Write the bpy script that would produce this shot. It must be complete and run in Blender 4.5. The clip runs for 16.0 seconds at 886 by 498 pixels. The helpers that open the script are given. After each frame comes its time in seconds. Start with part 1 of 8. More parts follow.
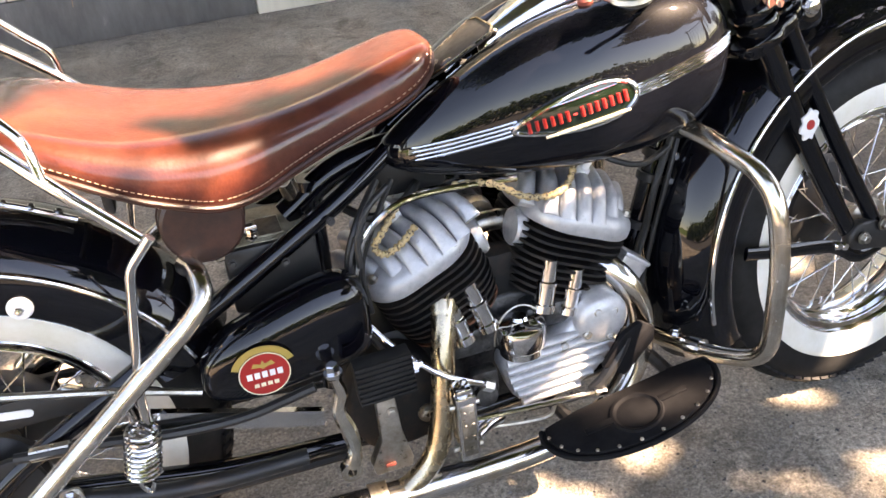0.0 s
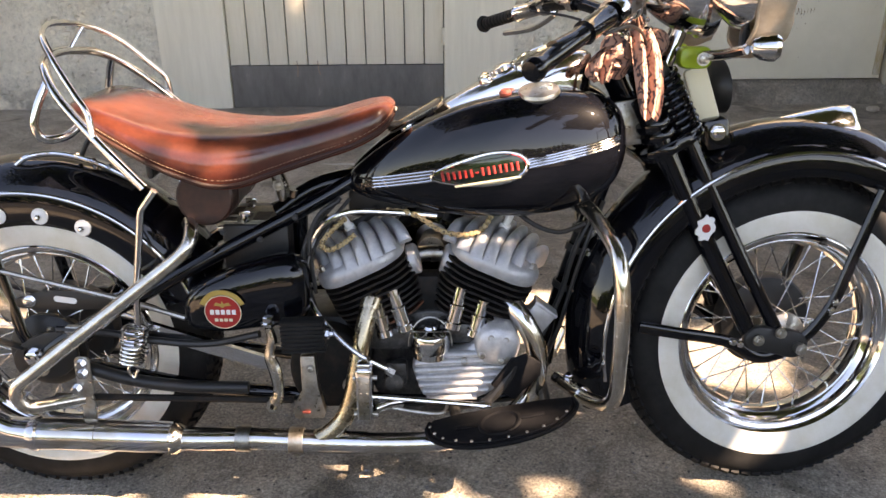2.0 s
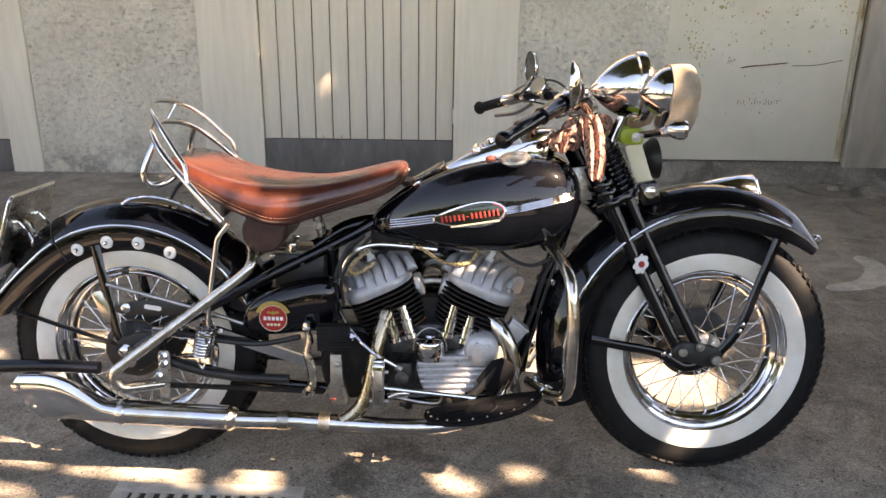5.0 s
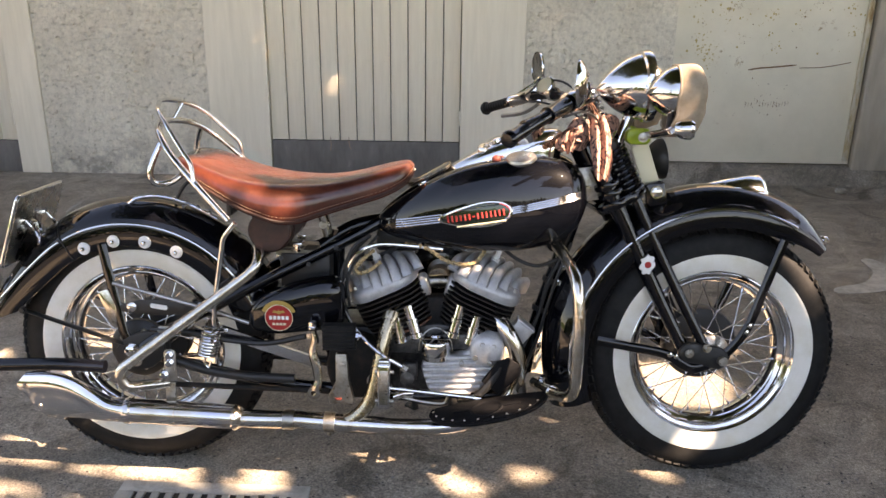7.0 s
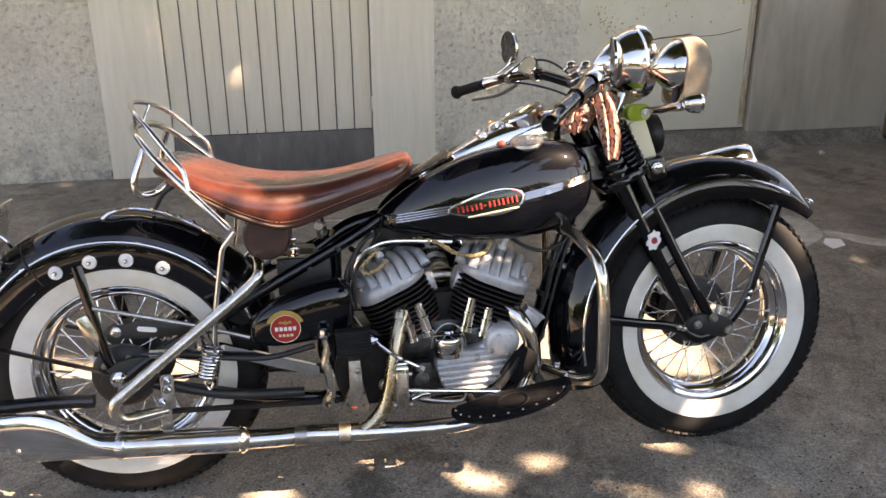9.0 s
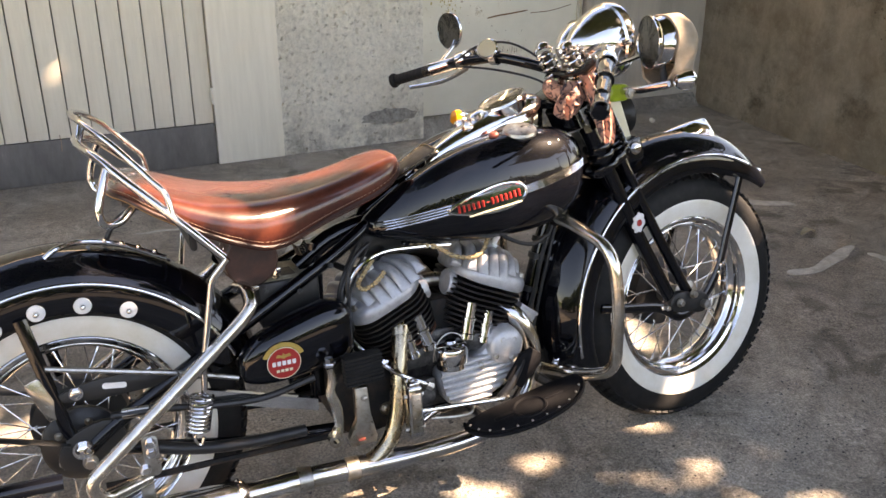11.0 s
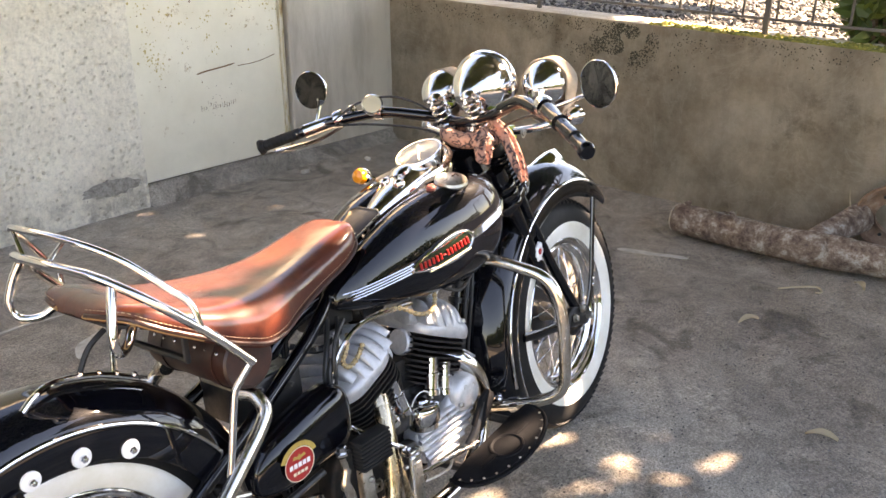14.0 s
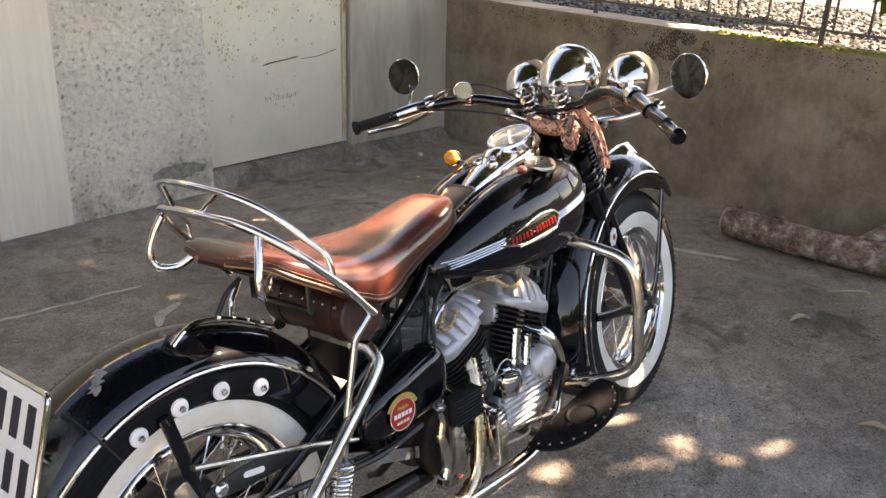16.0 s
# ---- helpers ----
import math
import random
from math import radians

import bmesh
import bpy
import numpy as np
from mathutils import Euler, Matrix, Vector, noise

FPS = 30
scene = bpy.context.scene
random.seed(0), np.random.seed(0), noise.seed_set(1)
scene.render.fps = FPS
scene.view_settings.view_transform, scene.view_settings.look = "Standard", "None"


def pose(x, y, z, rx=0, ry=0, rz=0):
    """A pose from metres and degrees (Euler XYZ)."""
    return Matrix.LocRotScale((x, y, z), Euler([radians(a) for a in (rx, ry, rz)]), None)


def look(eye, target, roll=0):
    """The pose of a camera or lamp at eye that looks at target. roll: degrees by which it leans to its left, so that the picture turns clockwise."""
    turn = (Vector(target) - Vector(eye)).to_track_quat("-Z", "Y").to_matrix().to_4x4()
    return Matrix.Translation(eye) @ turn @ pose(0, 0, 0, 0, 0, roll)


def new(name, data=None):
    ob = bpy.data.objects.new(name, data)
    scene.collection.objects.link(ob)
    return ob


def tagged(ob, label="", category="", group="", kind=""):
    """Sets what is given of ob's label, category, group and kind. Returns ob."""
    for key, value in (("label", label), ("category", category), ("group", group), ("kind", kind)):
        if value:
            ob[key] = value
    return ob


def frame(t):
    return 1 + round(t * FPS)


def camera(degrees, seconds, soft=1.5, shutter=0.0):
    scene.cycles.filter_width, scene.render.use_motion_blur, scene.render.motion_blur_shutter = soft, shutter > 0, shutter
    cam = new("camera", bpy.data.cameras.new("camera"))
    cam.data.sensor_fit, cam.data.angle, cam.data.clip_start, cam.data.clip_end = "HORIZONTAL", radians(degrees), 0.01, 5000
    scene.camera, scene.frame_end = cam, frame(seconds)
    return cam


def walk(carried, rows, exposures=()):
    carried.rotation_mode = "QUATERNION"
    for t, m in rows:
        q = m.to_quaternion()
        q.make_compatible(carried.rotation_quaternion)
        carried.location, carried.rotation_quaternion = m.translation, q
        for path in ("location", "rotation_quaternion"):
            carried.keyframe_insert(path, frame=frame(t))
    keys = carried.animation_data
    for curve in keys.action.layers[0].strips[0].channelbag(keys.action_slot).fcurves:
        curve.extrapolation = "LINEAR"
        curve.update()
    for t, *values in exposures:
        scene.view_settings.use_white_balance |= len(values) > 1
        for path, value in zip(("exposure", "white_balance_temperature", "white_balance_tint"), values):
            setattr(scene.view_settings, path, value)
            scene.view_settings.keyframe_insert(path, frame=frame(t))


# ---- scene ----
cam = camera(53.6, 16.0)
EXPOSURES = [(0.0, 3.80, 9900, 25), (1.0, 3.52, 9900, 25), (2.5, 3.0, 9900, 25), (9.0, 2.94, 9900, 25), (12.0, 3.28, 9900, 25), (13.3, 3.32, 9900, 25), (14.0, 3.70, 9900, 25), (14.5, 3.58, 9900, 25), (15.0, 3.40, 9900, 25), (15.5, 3.22, 9900, 25), (16.0, 3.12, 9900, 25)]
PATH = [
    (0, (0.436, -1.055, 1.265), (0.889, 0.541, 0.147), -4.2),
    (0.5, (0.588, -1.115, 1.263), (0.836, 0.512, 0.127), -2.4),
    (1, (0.716, -1.184, 1.284), (0.804, 0.469, 0.162), -2.7),
    (1.5, (0.813, -1.371, 1.27), (0.806, 0.351, 0.253), 0.4),
    (2, (0.899, -1.551, 1.303), (0.843, 0.25, 0.435), -0.4),
    (2.5, (0.915, -1.742, 1.35), (0.887, 0.071, 0.507), 0.5),
    (3, (0.965, -1.898, 1.375), (0.91, -0.066, 0.574), 0.4),
    (3.5, (0.999, -2.018, 1.406), (0.904, -0.166, 0.658), 0.0),
    (4, (0.979, -2.054, 1.413), (0.907, -0.198, 0.672), 0.1),
    (4.5, (0.959, -2.07, 1.415), (0.89, -0.207, 0.691), 0.5),
    (5, (0.947, -2.082, 1.417), (0.863, -0.213, 0.711), 0.7),
    (7.5, (0.95, -2.082, 1.408), (0.85, -0.211, 0.708), 0.7),
    (8, (0.851, -2.076, 1.41), (0.813, -0.204, 0.708), 0.1),
    (8.5, (0.693, -2.048, 1.407), (0.815, -0.192, 0.672), -1.4),
    (9, (0.586, -1.983, 1.403), (0.807, -0.137, 0.665), -0.4),
    (9.2, (0.551, -1.931, 1.396), (0.817, -0.091, 0.657), 0.2),
    (11.3, (0.087, -1.615, 1.381), (0.869, 0.05, 0.594), 0.4),
    (11.5, (0.067, -1.568, 1.378), (0.889, 0.074, 0.586), 0.7),
    (12, (-0.028, -1.483, 1.377), (0.953, 0.066, 0.577), 1.0),
    (12.5, (-0.167, -1.43, 1.396), (0.967, 0.023, 0.621), -0.3),
    (13, (-0.235, -1.356, 1.401), (0.99, 0.049, 0.676), -0.9),
    (13.5, (-0.3, -1.269, 1.405), (1.022, 0.056, 0.7), -0.6),
    (14, (-0.431, -1.23, 1.411), (0.988, -0.002, 0.718), -0.4),
    (14.5, (-0.55, -1.218, 1.414), (0.914, -0.035, 0.738), 0.2),
    (15, (-0.6, -1.211, 1.409), (0.863, -0.022, 0.739), 1.2),
    (15.5, (-0.629, -1.212, 1.401), (0.802, 0.014, 0.732), 1.5),
    (16, (-0.645, -1.217, 1.389), (0.741, 0.055, 0.709), 1.4),
]
walk(cam, [(t, look(eye, target, roll)) for t, eye, target, roll in PATH], EXPOSURES)

# ---- world, sun and exposure ----
world = bpy.data.worlds.new("sky")
scene.world = world
world.use_nodes = True
wn = world.node_tree.nodes
sky = wn.new("ShaderNodeTexSky")
sky.sky_type = "NISHITA"
sky.sun_disc = False
SUN_EL, SUN_AZ = 44.0, -27.0   # height, and turn from +x towards +y, in degrees
sky.sun_elevation, sky.sun_rotation = radians(SUN_EL), radians(90 - SUN_AZ)
sky.air_density, sky.dust_density, sky.ozone_density = 1.0, 0.15, 2.5
wn["Background"].inputs["Strength"].default_value = 0.075
world.node_tree.links.new(sky.outputs[0], wn["Background"].inputs["Color"])
sun = new("sun", bpy.data.lights.new("sun", "SUN"))
sun.data.energy, sun.data.angle, sun.data.color = 5.0, radians(0.53), (1.0, 0.94, 0.86)
SUN_WAY = Vector((math.cos(radians(SUN_EL)) * math.cos(radians(SUN_AZ)), math.cos(radians(SUN_EL)) * math.sin(radians(SUN_AZ)), math.sin(radians(SUN_EL))))
sun.matrix_world = look(SUN_WAY * 30, (0, 0, 0))

# ---- materials ----
def material(name, color, rough=0.5, metal=0.0, coat=0.0, spec=0.5):
    m = bpy.data.materials.new(name)
    m.use_nodes = True
    b = m.node_tree.nodes["Principled BSDF"]
    b.inputs["Base Color"].default_value = (*color, 1)
    b.inputs["Roughness"].default_value = rough
    b.inputs["Metallic"].default_value = metal
    b.inputs["Coat Weight"].default_value = coat
    b.inputs["Coat Roughness"].default_value = 0.04
    b.inputs["Specular IOR Level"].default_value = spec
    return m


def node(m, kind, **inputs):
    n = m.node_tree.nodes.new(kind)
    for key, value in inputs.items():
        n.inputs[key.replace("_", " ")].default_value = value
    return n


def coords(m, scale=(1, 1, 1), kind="Object"):
    tc, mp = m.node_tree.nodes.new("ShaderNodeTexCoord"), m.node_tree.nodes.new("ShaderNodeMapping")
    mp.inputs["Scale"].default_value = scale
    m.node_tree.links.new(tc.outputs[kind], mp.inputs["Vector"])
    return mp.outputs["Vector"]


def noise_of(m, scale, detail=5.0, rough=0.6, vec=None, distort=0.0):
    n = node(m, "ShaderNodeTexNoise", Scale=scale, Detail=detail, Roughness=rough, Distortion=distort)
    if vec is not None:
        m.node_tree.links.new(vec, n.inputs["Vector"])
    return n.outputs["Fac"]


def ramp(m, fac, stops):
    r = m.node_tree.nodes.new("ShaderNodeValToRGB")
    e = r.color_ramp.elements
    while len(e) < len(stops):
        e.new(0.5)
    for el, (at, c) in zip(e, stops):
        el.position, el.color = at, ((*c, 1) if isinstance(c, tuple) else (c, c, c, 1))
    m.node_tree.links.new(fac, r.inputs["Fac"])
    return r.outputs["Color"]


def mix(m, fac, a, b, how="MIX"):
    n = m.node_tree.nodes.new("ShaderNodeMix")
    n.data_type, n.blend_type = "RGBA", how
    for key, v in ((0, fac), (6, a), (7, b)):
        if isinstance(v, (int, float)):
            n.inputs[key].default_value = v
        elif isinstance(v, tuple):
            n.inputs[key].default_value = (*v, 1)
        else:
            m.node_tree.links.new(v, n.inputs[key])
    return n.outputs[2]


def put(m, slot, out):
    m.node_tree.links.new(out, m.node_tree.nodes["Principled BSDF"].inputs[slot])


def bump(m, height, strength=0.4, distance=0.005):
    n = node(m, "ShaderNodeBump", Strength=strength, Distance=distance)
    m.node_tree.links.new(height, n.inputs["Height"])
    put(m, "Normal", n.outputs["Normal"])


def wear(m, low, high, scale=30.0):
    """Roughness that wanders between two values: smears and dust."""
    f = noise_of(m, scale, 6, 0.7, coords(m))
    put(m, "Roughness", ramp(m, f, [(0.35, low), (0.7, high)]))
    return f


M = {}
# black gloss enamel
m = M["black"] = material("black_enamel", (0.0022, 0.0026, 0.0042), 0.4, 0, 1.0, 0.02)
v = coords(m)
put(m, "Coat Roughness", ramp(m, noise_of(m, 12, 6, 0.7, v), [(0.4, 0.008), (0.8, 0.05)]))
m = M["blackmatt"] = material("black_satin", (0.012, 0.012, 0.012), 0.45)
wear(m, 0.35, 0.6, 40)
m = M["iron"] = material("black_fins", (0.014, 0.013, 0.012), 0.6, 0, 0, 0.2)
v = coords(m)
put(m, "Base Color", ramp(m, noise_of(m, 25, 5, 0.7, v), [(0.45, (0.010, 0.010, 0.010)), (0.68, (0.030, 0.022, 0.017)), (0.8, (0.08, 0.035, 0.02))]))
m = M["chrome"] = material("chrome", (0.72, 0.72, 0.73), 0.08, 1.0)
v = coords(m)
put(m, "Roughness", ramp(m, noise_of(m, 45, 6, 0.7, v), [(0.4, 0.05), (0.75, 0.2)]))
put(m, "Base Color", ramp(m, noise_of(m, 9, 4, 0.6, v), [(0.3, (0.62, 0.61, 0.60)), (0.7, (0.80, 0.80, 0.80))]))
m = M["oldchrome"] = material("tarnished_chrome", (0.62, 0.57, 0.48), 0.16, 1.0)
v = coords(m)
put(m, "Roughness", ramp(m, noise_of(m, 60, 6, 0.75, v), [(0.35, 0.1), (0.75, 0.34)]))
put(m, "Base Color", ramp(m, noise_of(m, 22, 5, 0.7, v), [(0.3, (0.52, 0.46, 0.37)), (0.6, (0.72, 0.69, 0.63))]))
m = M["bluedpipe"] = material("heat_blued_pipe", (0.66, 0.6, 0.5), 0.16, 1.0)
v = coords(m)
put(m, "Roughness", ramp(m, noise_of(m, 30, 6, 0.7, v), [(0.3, 0.09), (0.75, 0.28)]))
put(m, "Base Color", ramp(m, noise_of(m, 7, 4, 0.6, v), [(0.3, (0.55, 0.44, 0.3)), (0.5, (0.7, 0.68, 0.64)), (0.7, (0.6, 0.62, 0.7))]))
m = M["alu"] = material("cast_aluminium", (0.52, 0.53, 0.54), 0.42, 0.55)
v = coords(m)
put(m, "Base Color", mix(m, 0.7, ramp(m, noise_of(m, 12, 5, 0.7, v), [(0.3, (0.44, 0.45, 0.46)), (0.65, (0.62, 0.63, 0.64))]), ramp(m, noise_of(m, 90, 4, 0.7, v), [(0.3, 0.44), (0.6, 0.62)])))
put(m, "Roughness", ramp(m, noise_of(m, 35, 5, 0.7, v), [(0.3, 0.32), (0.7, 0.55)]))
bump(m, noise_of(m, 260, 4, 0.7, v), 0.25, 0.001)
m = M["headalu"] = material("silver_cast_head", (0.6, 0.61, 0.62), 0.36, 0.35)
v = coords(m)
put(m, "Base Color", mix(m, 0.5, ramp(m, noise_of(m, 14, 6, 0.7, v), [(0.3, (0.30, 0.31, 0.32)), (0.6, (0.48, 0.49, 0.50))]), ramp(m, noise_of(m, 70, 4, 0.7, v), [(0.32, 0.32), (0.6, 0.50)])))
put(m, "Roughness", ramp(m, noise_of(m, 30, 5, 0.7, v), [(0.3, 0.26), (0.7, 0.46)]))
bump(m, noise_of(m, 220, 4, 0.7, v), 0.2, 0.001)
m = M["grimy"] = material("oily_dark_aluminium", (0.12, 0.12, 0.12), 0.4, 0.6)
v = coords(m)
put(m, "Base Color", ramp(m, noise_of(m, 28, 6, 0.75, v), [(0.35, (0.022, 0.021, 0.020)), (0.55, (0.085, 0.083, 0.080)), (0.75, (0.22, 0.215, 0.205))]))
put(m, "Roughness", ramp(m, noise_of(m, 40, 5, 0.7, v), [(0.3, 0.25), (0.7, 0.5)]))
bump(m, noise_of(m, 180, 4, 0.7, v), 0.25, 0.001)
m = M["baremetal"] = material("bare_sheet_metal", (0.75, 0.73, 0.68), 0.28, 1.0)
put(m, "Roughness", ramp(m, noise_of(m, 14, 6, 0.75, coords(m)), [(0.35, 0.16), (0.7, 0.42)]))
m = M["steel"] = material("dull_steel", (0.45, 0.43, 0.40), 0.32, 1.0)
v = coords(m)
put(m, "Roughness", ramp(m, noise_of(m, 60, 5, 0.7, v), [(0.3, 0.22), (0.7, 0.48)]))
put(m, "Base Color", ramp(m, noise_of(m, 25, 5, 0.7, v), [(0.35, (0.30, 0.27, 0.22)), (0.65, (0.55, 0.53, 0.49))]))
m = M["rubber"] = material("black_rubber", (0.016, 0.016, 0.016), 0.62, 0, 0, 0.22)
v = coords(m)
put(m, "Base Color", ramp(m, noise_of(m, 22, 6, 0.7, v), [(0.35, (0.006, 0.006, 0.006)), (0.75, (0.018, 0.018, 0.018))]))
bump(m, noise_of(m, 300, 4, 0.7, v), 0.2, 0.0006)
m = M["matrubber"] = material("worn_mat_rubber", (0.007, 0.007, 0.008), 0.7, 0, 0, 0.12)
v = coords(m)
put(m, "Base Color", ramp(m, noise_of(m, 30, 6, 0.75, v), [(0.35, (0.004, 0.004, 0.005)), (0.7, (0.011, 0.011, 0.012))]))
bump(m, noise_of(m, 350, 4, 0.7, v), 0.3, 0.0006)
m = M["white"] = material("whitewall_rubber", (0.74, 0.71, 0.62), 0.5)
v = coords(m)
put(m, "Base Color", ramp(m, noise_of(m, 8, 6, 0.7, v), [(0.3, (0.66, 0.62, 0.50)), (0.6, (0.80, 0.78, 0.71))]))
m = M["whiteplastic"] = material("white_plastic", (0.78, 0.78, 0.76), 0.35)
m = M["leather"] = material("brown_leather", (0.20, 0.045, 0.022), 0.5, 0, 0.9, 0.18)
m.node_tree.nodes["Principled BSDF"].inputs["Coat Roughness"].default_value = 0.21
v = coords(m)
blot = ramp(m, noise_of(m, 7, 5, 0.6, v), [(0.30, (0.020, 0.004, 0.003)), (0.5, (0.066, 0.014, 0.008)), (0.70, (0.135, 0.034, 0.016))])
put(m, "Base Color", mix(m, 0.35, blot, ramp(m, noise_of(m, 70, 5, 0.7, v), [(0.3, (0.033, 0.008, 0.006)), (0.7, (0.105, 0.028, 0.016))])))
put(m, "Roughness", ramp(m, noise_of(m, 18, 6, 0.7, v), [(0.3, 0.36), (0.7, 0.55)]))
put(m, "Coat Roughness", ramp(m, noise_of(m, 22, 6, 0.7, v), [(0.35, 0.10), (0.7, 0.2)]))
vor = node(m, "ShaderNodeTexVoronoi", Scale=240.0)
m.node_tree.links.new(v, vor.inputs["Vector"])
bump(m, vor.outputs["Distance"], 0.18, 0.001)
m = M["darkleather"] = material("dark_tool_roll_leather", (0.05, 0.02, 0.014), 0.42)
v = coords(m)
put(m, "Base Color", ramp(m, noise_of(m, 20, 6, 0.7, v), [(0.3, (0.018, 0.008, 0.006)), (0.7, (0.066, 0.024, 0.016))]))
bump(m, noise_of(m, 150, 4, 0.7, v), 0.25, 0.001)
m = M["hide"] = material("raw_hide_edge", (0.40, 0.23, 0.10), 0.75)
m = M["lidgrey"] = material("grimy_cream_lid", (0.34, 0.30, 0.21), 0.6)
put(m, "Base Color", ramp(m, noise_of(m, 40, 6, 0.75, coords(m)), [(0.35, (0.20, 0.165, 0.11)), (0.65, (0.40, 0.36, 0.26))]))
m = M["dusty"] = material("dusty_brown_lid", (0.12, 0.085, 0.055), 0.85)
put(m, "Base Color", ramp(m, noise_of(m, 35, 6, 0.7, coords(m)), [(0.3, (0.05, 0.038, 0.028)), (0.7, (0.22, 0.17, 0.12))]))
m = M["bronzepipe"] = material("bronzed_pipe", (0.5, 0.42, 0.28), 0.25, 1.0)
put(m, "Base Color", ramp(m, noise_of(m, 10, 5, 0.65, coords(m)), [(0.3, (0.34, 0.26, 0.16)), (0.65, (0.58, 0.50, 0.37))]))
put(m, "Roughness", ramp(m, noise_of(m, 40, 6, 0.7, coords(m)), [(0.3, 0.14), (0.7, 0.36)]))
m = M["thread"] = material("pale_thread", (0.34, 0.22, 0.15), 0.85)
m = M["rope"] = material("braided_rope", (0.55, 0.42, 0.16), 0.6)
v = coords(m)
put(m, "Base Color", ramp(m, noise_of(m, 300, 2, 0.5, v), [(0.40, (0.05, 0.035, 0.02)), (0.47, (0.46, 0.33, 0.17))]))
m = M["red"] = material("red_enamel", (0.40, 0.022, 0.018), 0.4, 0, 0.2)
m = M["orange"] = material("amber_glass", (0.9, 0.28, 0.02), 0.12, 0, 0.4)
m = M["badgegreen"] = material("dark_green_enamel", (0.004, 0.010, 0.005), 0.15, 0, 0.8)
m = M["redknob"] = material("dull_red_knob", (0.22, 0.05, 0.035), 0.5)
m = M["rustfin"] = material("rusted_fin", (0.12, 0.045, 0.025), 0.7)
put(m, "Base Color", ramp(m, noise_of(m, 40, 5, 0.7, coords(m)), [(0.35, (0.02, 0.015, 0.012)), (0.65, (0.22, 0.075, 0.035))]))
m = M["cream"] = material("cream_paint", (0.75, 0.68, 0.48), 0.45)
m = M["gold"] = material("yellow_gold_print", (0.42, 0.28, 0.07), 0.5)
m = M["pinkcloth"] = material("printed_pink_cloth", (0.5, 0.28, 0.2), 0.9)
v = coords(m)
w = node(m, "ShaderNodeTexWave", Scale=22.0, Distortion=11.0, Detail=2.0, Detail_Scale=2.0)
m.node_tree.links.new(v, w.inputs["Vector"])
put(m, "Base Color", ramp(m, w.outputs["Fac"], [(0.10, (0.035, 0.025, 0.03)), (0.20, (0.27, 0.135, 0.10)), (0.9, (0.36, 0.20, 0.15))]))
m = M["tancloth"] = material("tan_canvas", (0.5, 0.38, 0.25), 0.9)
v = coords(m)
put(m, "Base Color", ramp(m, noise_of(m, 25, 5, 0.7, v), [(0.3, (0.24, 0.185, 0.13)), (0.7, (0.38, 0.31, 0.235))]))
bump(m, noise_of(m, 400, 3, 0.6, v), 0.3, 0.001)
m = M["mirrorglass"] = material("dark_mirror_glass", (0.19, 0.188, 0.18), 0.24, 1.0)
m = M["glass"] = material("clear_glass", (0.95, 0.97, 0.96), 0.03)
m.node_tree.nodes["Principled BSDF"].inputs["Transmission Weight"].default_value = 1.0
m = M["dial"] = material("dial_face", (0.03, 0.033, 0.03), 0.4)
m = M["platewhite"] = material("plate_enamel", (0.78, 0.79, 0.78), 0.3, 0, 0.3)
m = M["plateprint"] = material("plate_print", (0.02, 0.02, 0.03), 0.4)
m = M["green"] = material("green_yellow_bottle_plastic", (0.30, 0.42, 0.03), 0.3)

# concrete yard floor: cement film worn down to the aggregate
m = M["floor"] = material("worn_concrete", (0.208, 0.200, 0.186), 0.85)
v = coords(m)
big = ramp(m, noise_of(m, 0.9, 6, 0.62, v), [(0.28, (0.172, 0.148, 0.121)), (0.50, (0.286, 0.250, 0.206)), (0.72, (0.416, 0.372, 0.312))])
mid = ramp(m, noise_of(m, 6, 9, 0.82, v, 0.6), [(0.3, 0.42), (0.5, 0.95), (0.68, 1.4)])
grain = noise_of(m, 150, 5, 0.8, v)
fine = ramp(m, grain, [(0.34, 0.42), (0.5, 0.95), (0.66, 1.65)])
peb = ramp(m, noise_of(m, 62, 4, 0.75, v), [(0.36, 0.6), (0.5, 1.0), (0.66, 1.35)])
worn = ramp(m, noise_of(m, 2.2, 6, 0.7, v), [(0.42, 0.0), (0.6, 0.85)])
c = mix(m, 1.0, mix(m, 1.0, big, mid, "MULTIPLY"), fine, "MULTIPLY")
c = mix(m, worn, c, mix(m, 1.0, c, peb, "MULTIPLY"))
spots = ramp(m, noise_of(m, 2.4, 6, 0.62, v, 1.2), [(0.58, 0.0), (0.66, 0.72)])
c = mix(m, spots, c, mix(m, 1.0, c, (0.354, 0.330, 0.298), "MULTIPLY"))
flecks = ramp(m, noise_of(m, 85, 3, 0.6, v), [(0.68, 0.0), (0.72, 0.85)])
put(m, "Base Color", mix(m, flecks, c, (0.520, 0.480, 0.419)))
put(m, "Roughness", ramp(m, noise_of(m, 3, 5, 0.6, v), [(0.3, 0.62), (0.7, 0.92)]))
bump(m, mix(m, 0.45, mix(m, worn, grain, noise_of(m, 62, 4, 0.75, v)), noise_of(m, 14, 7, 0.75, v)), 1.0, 0.014)

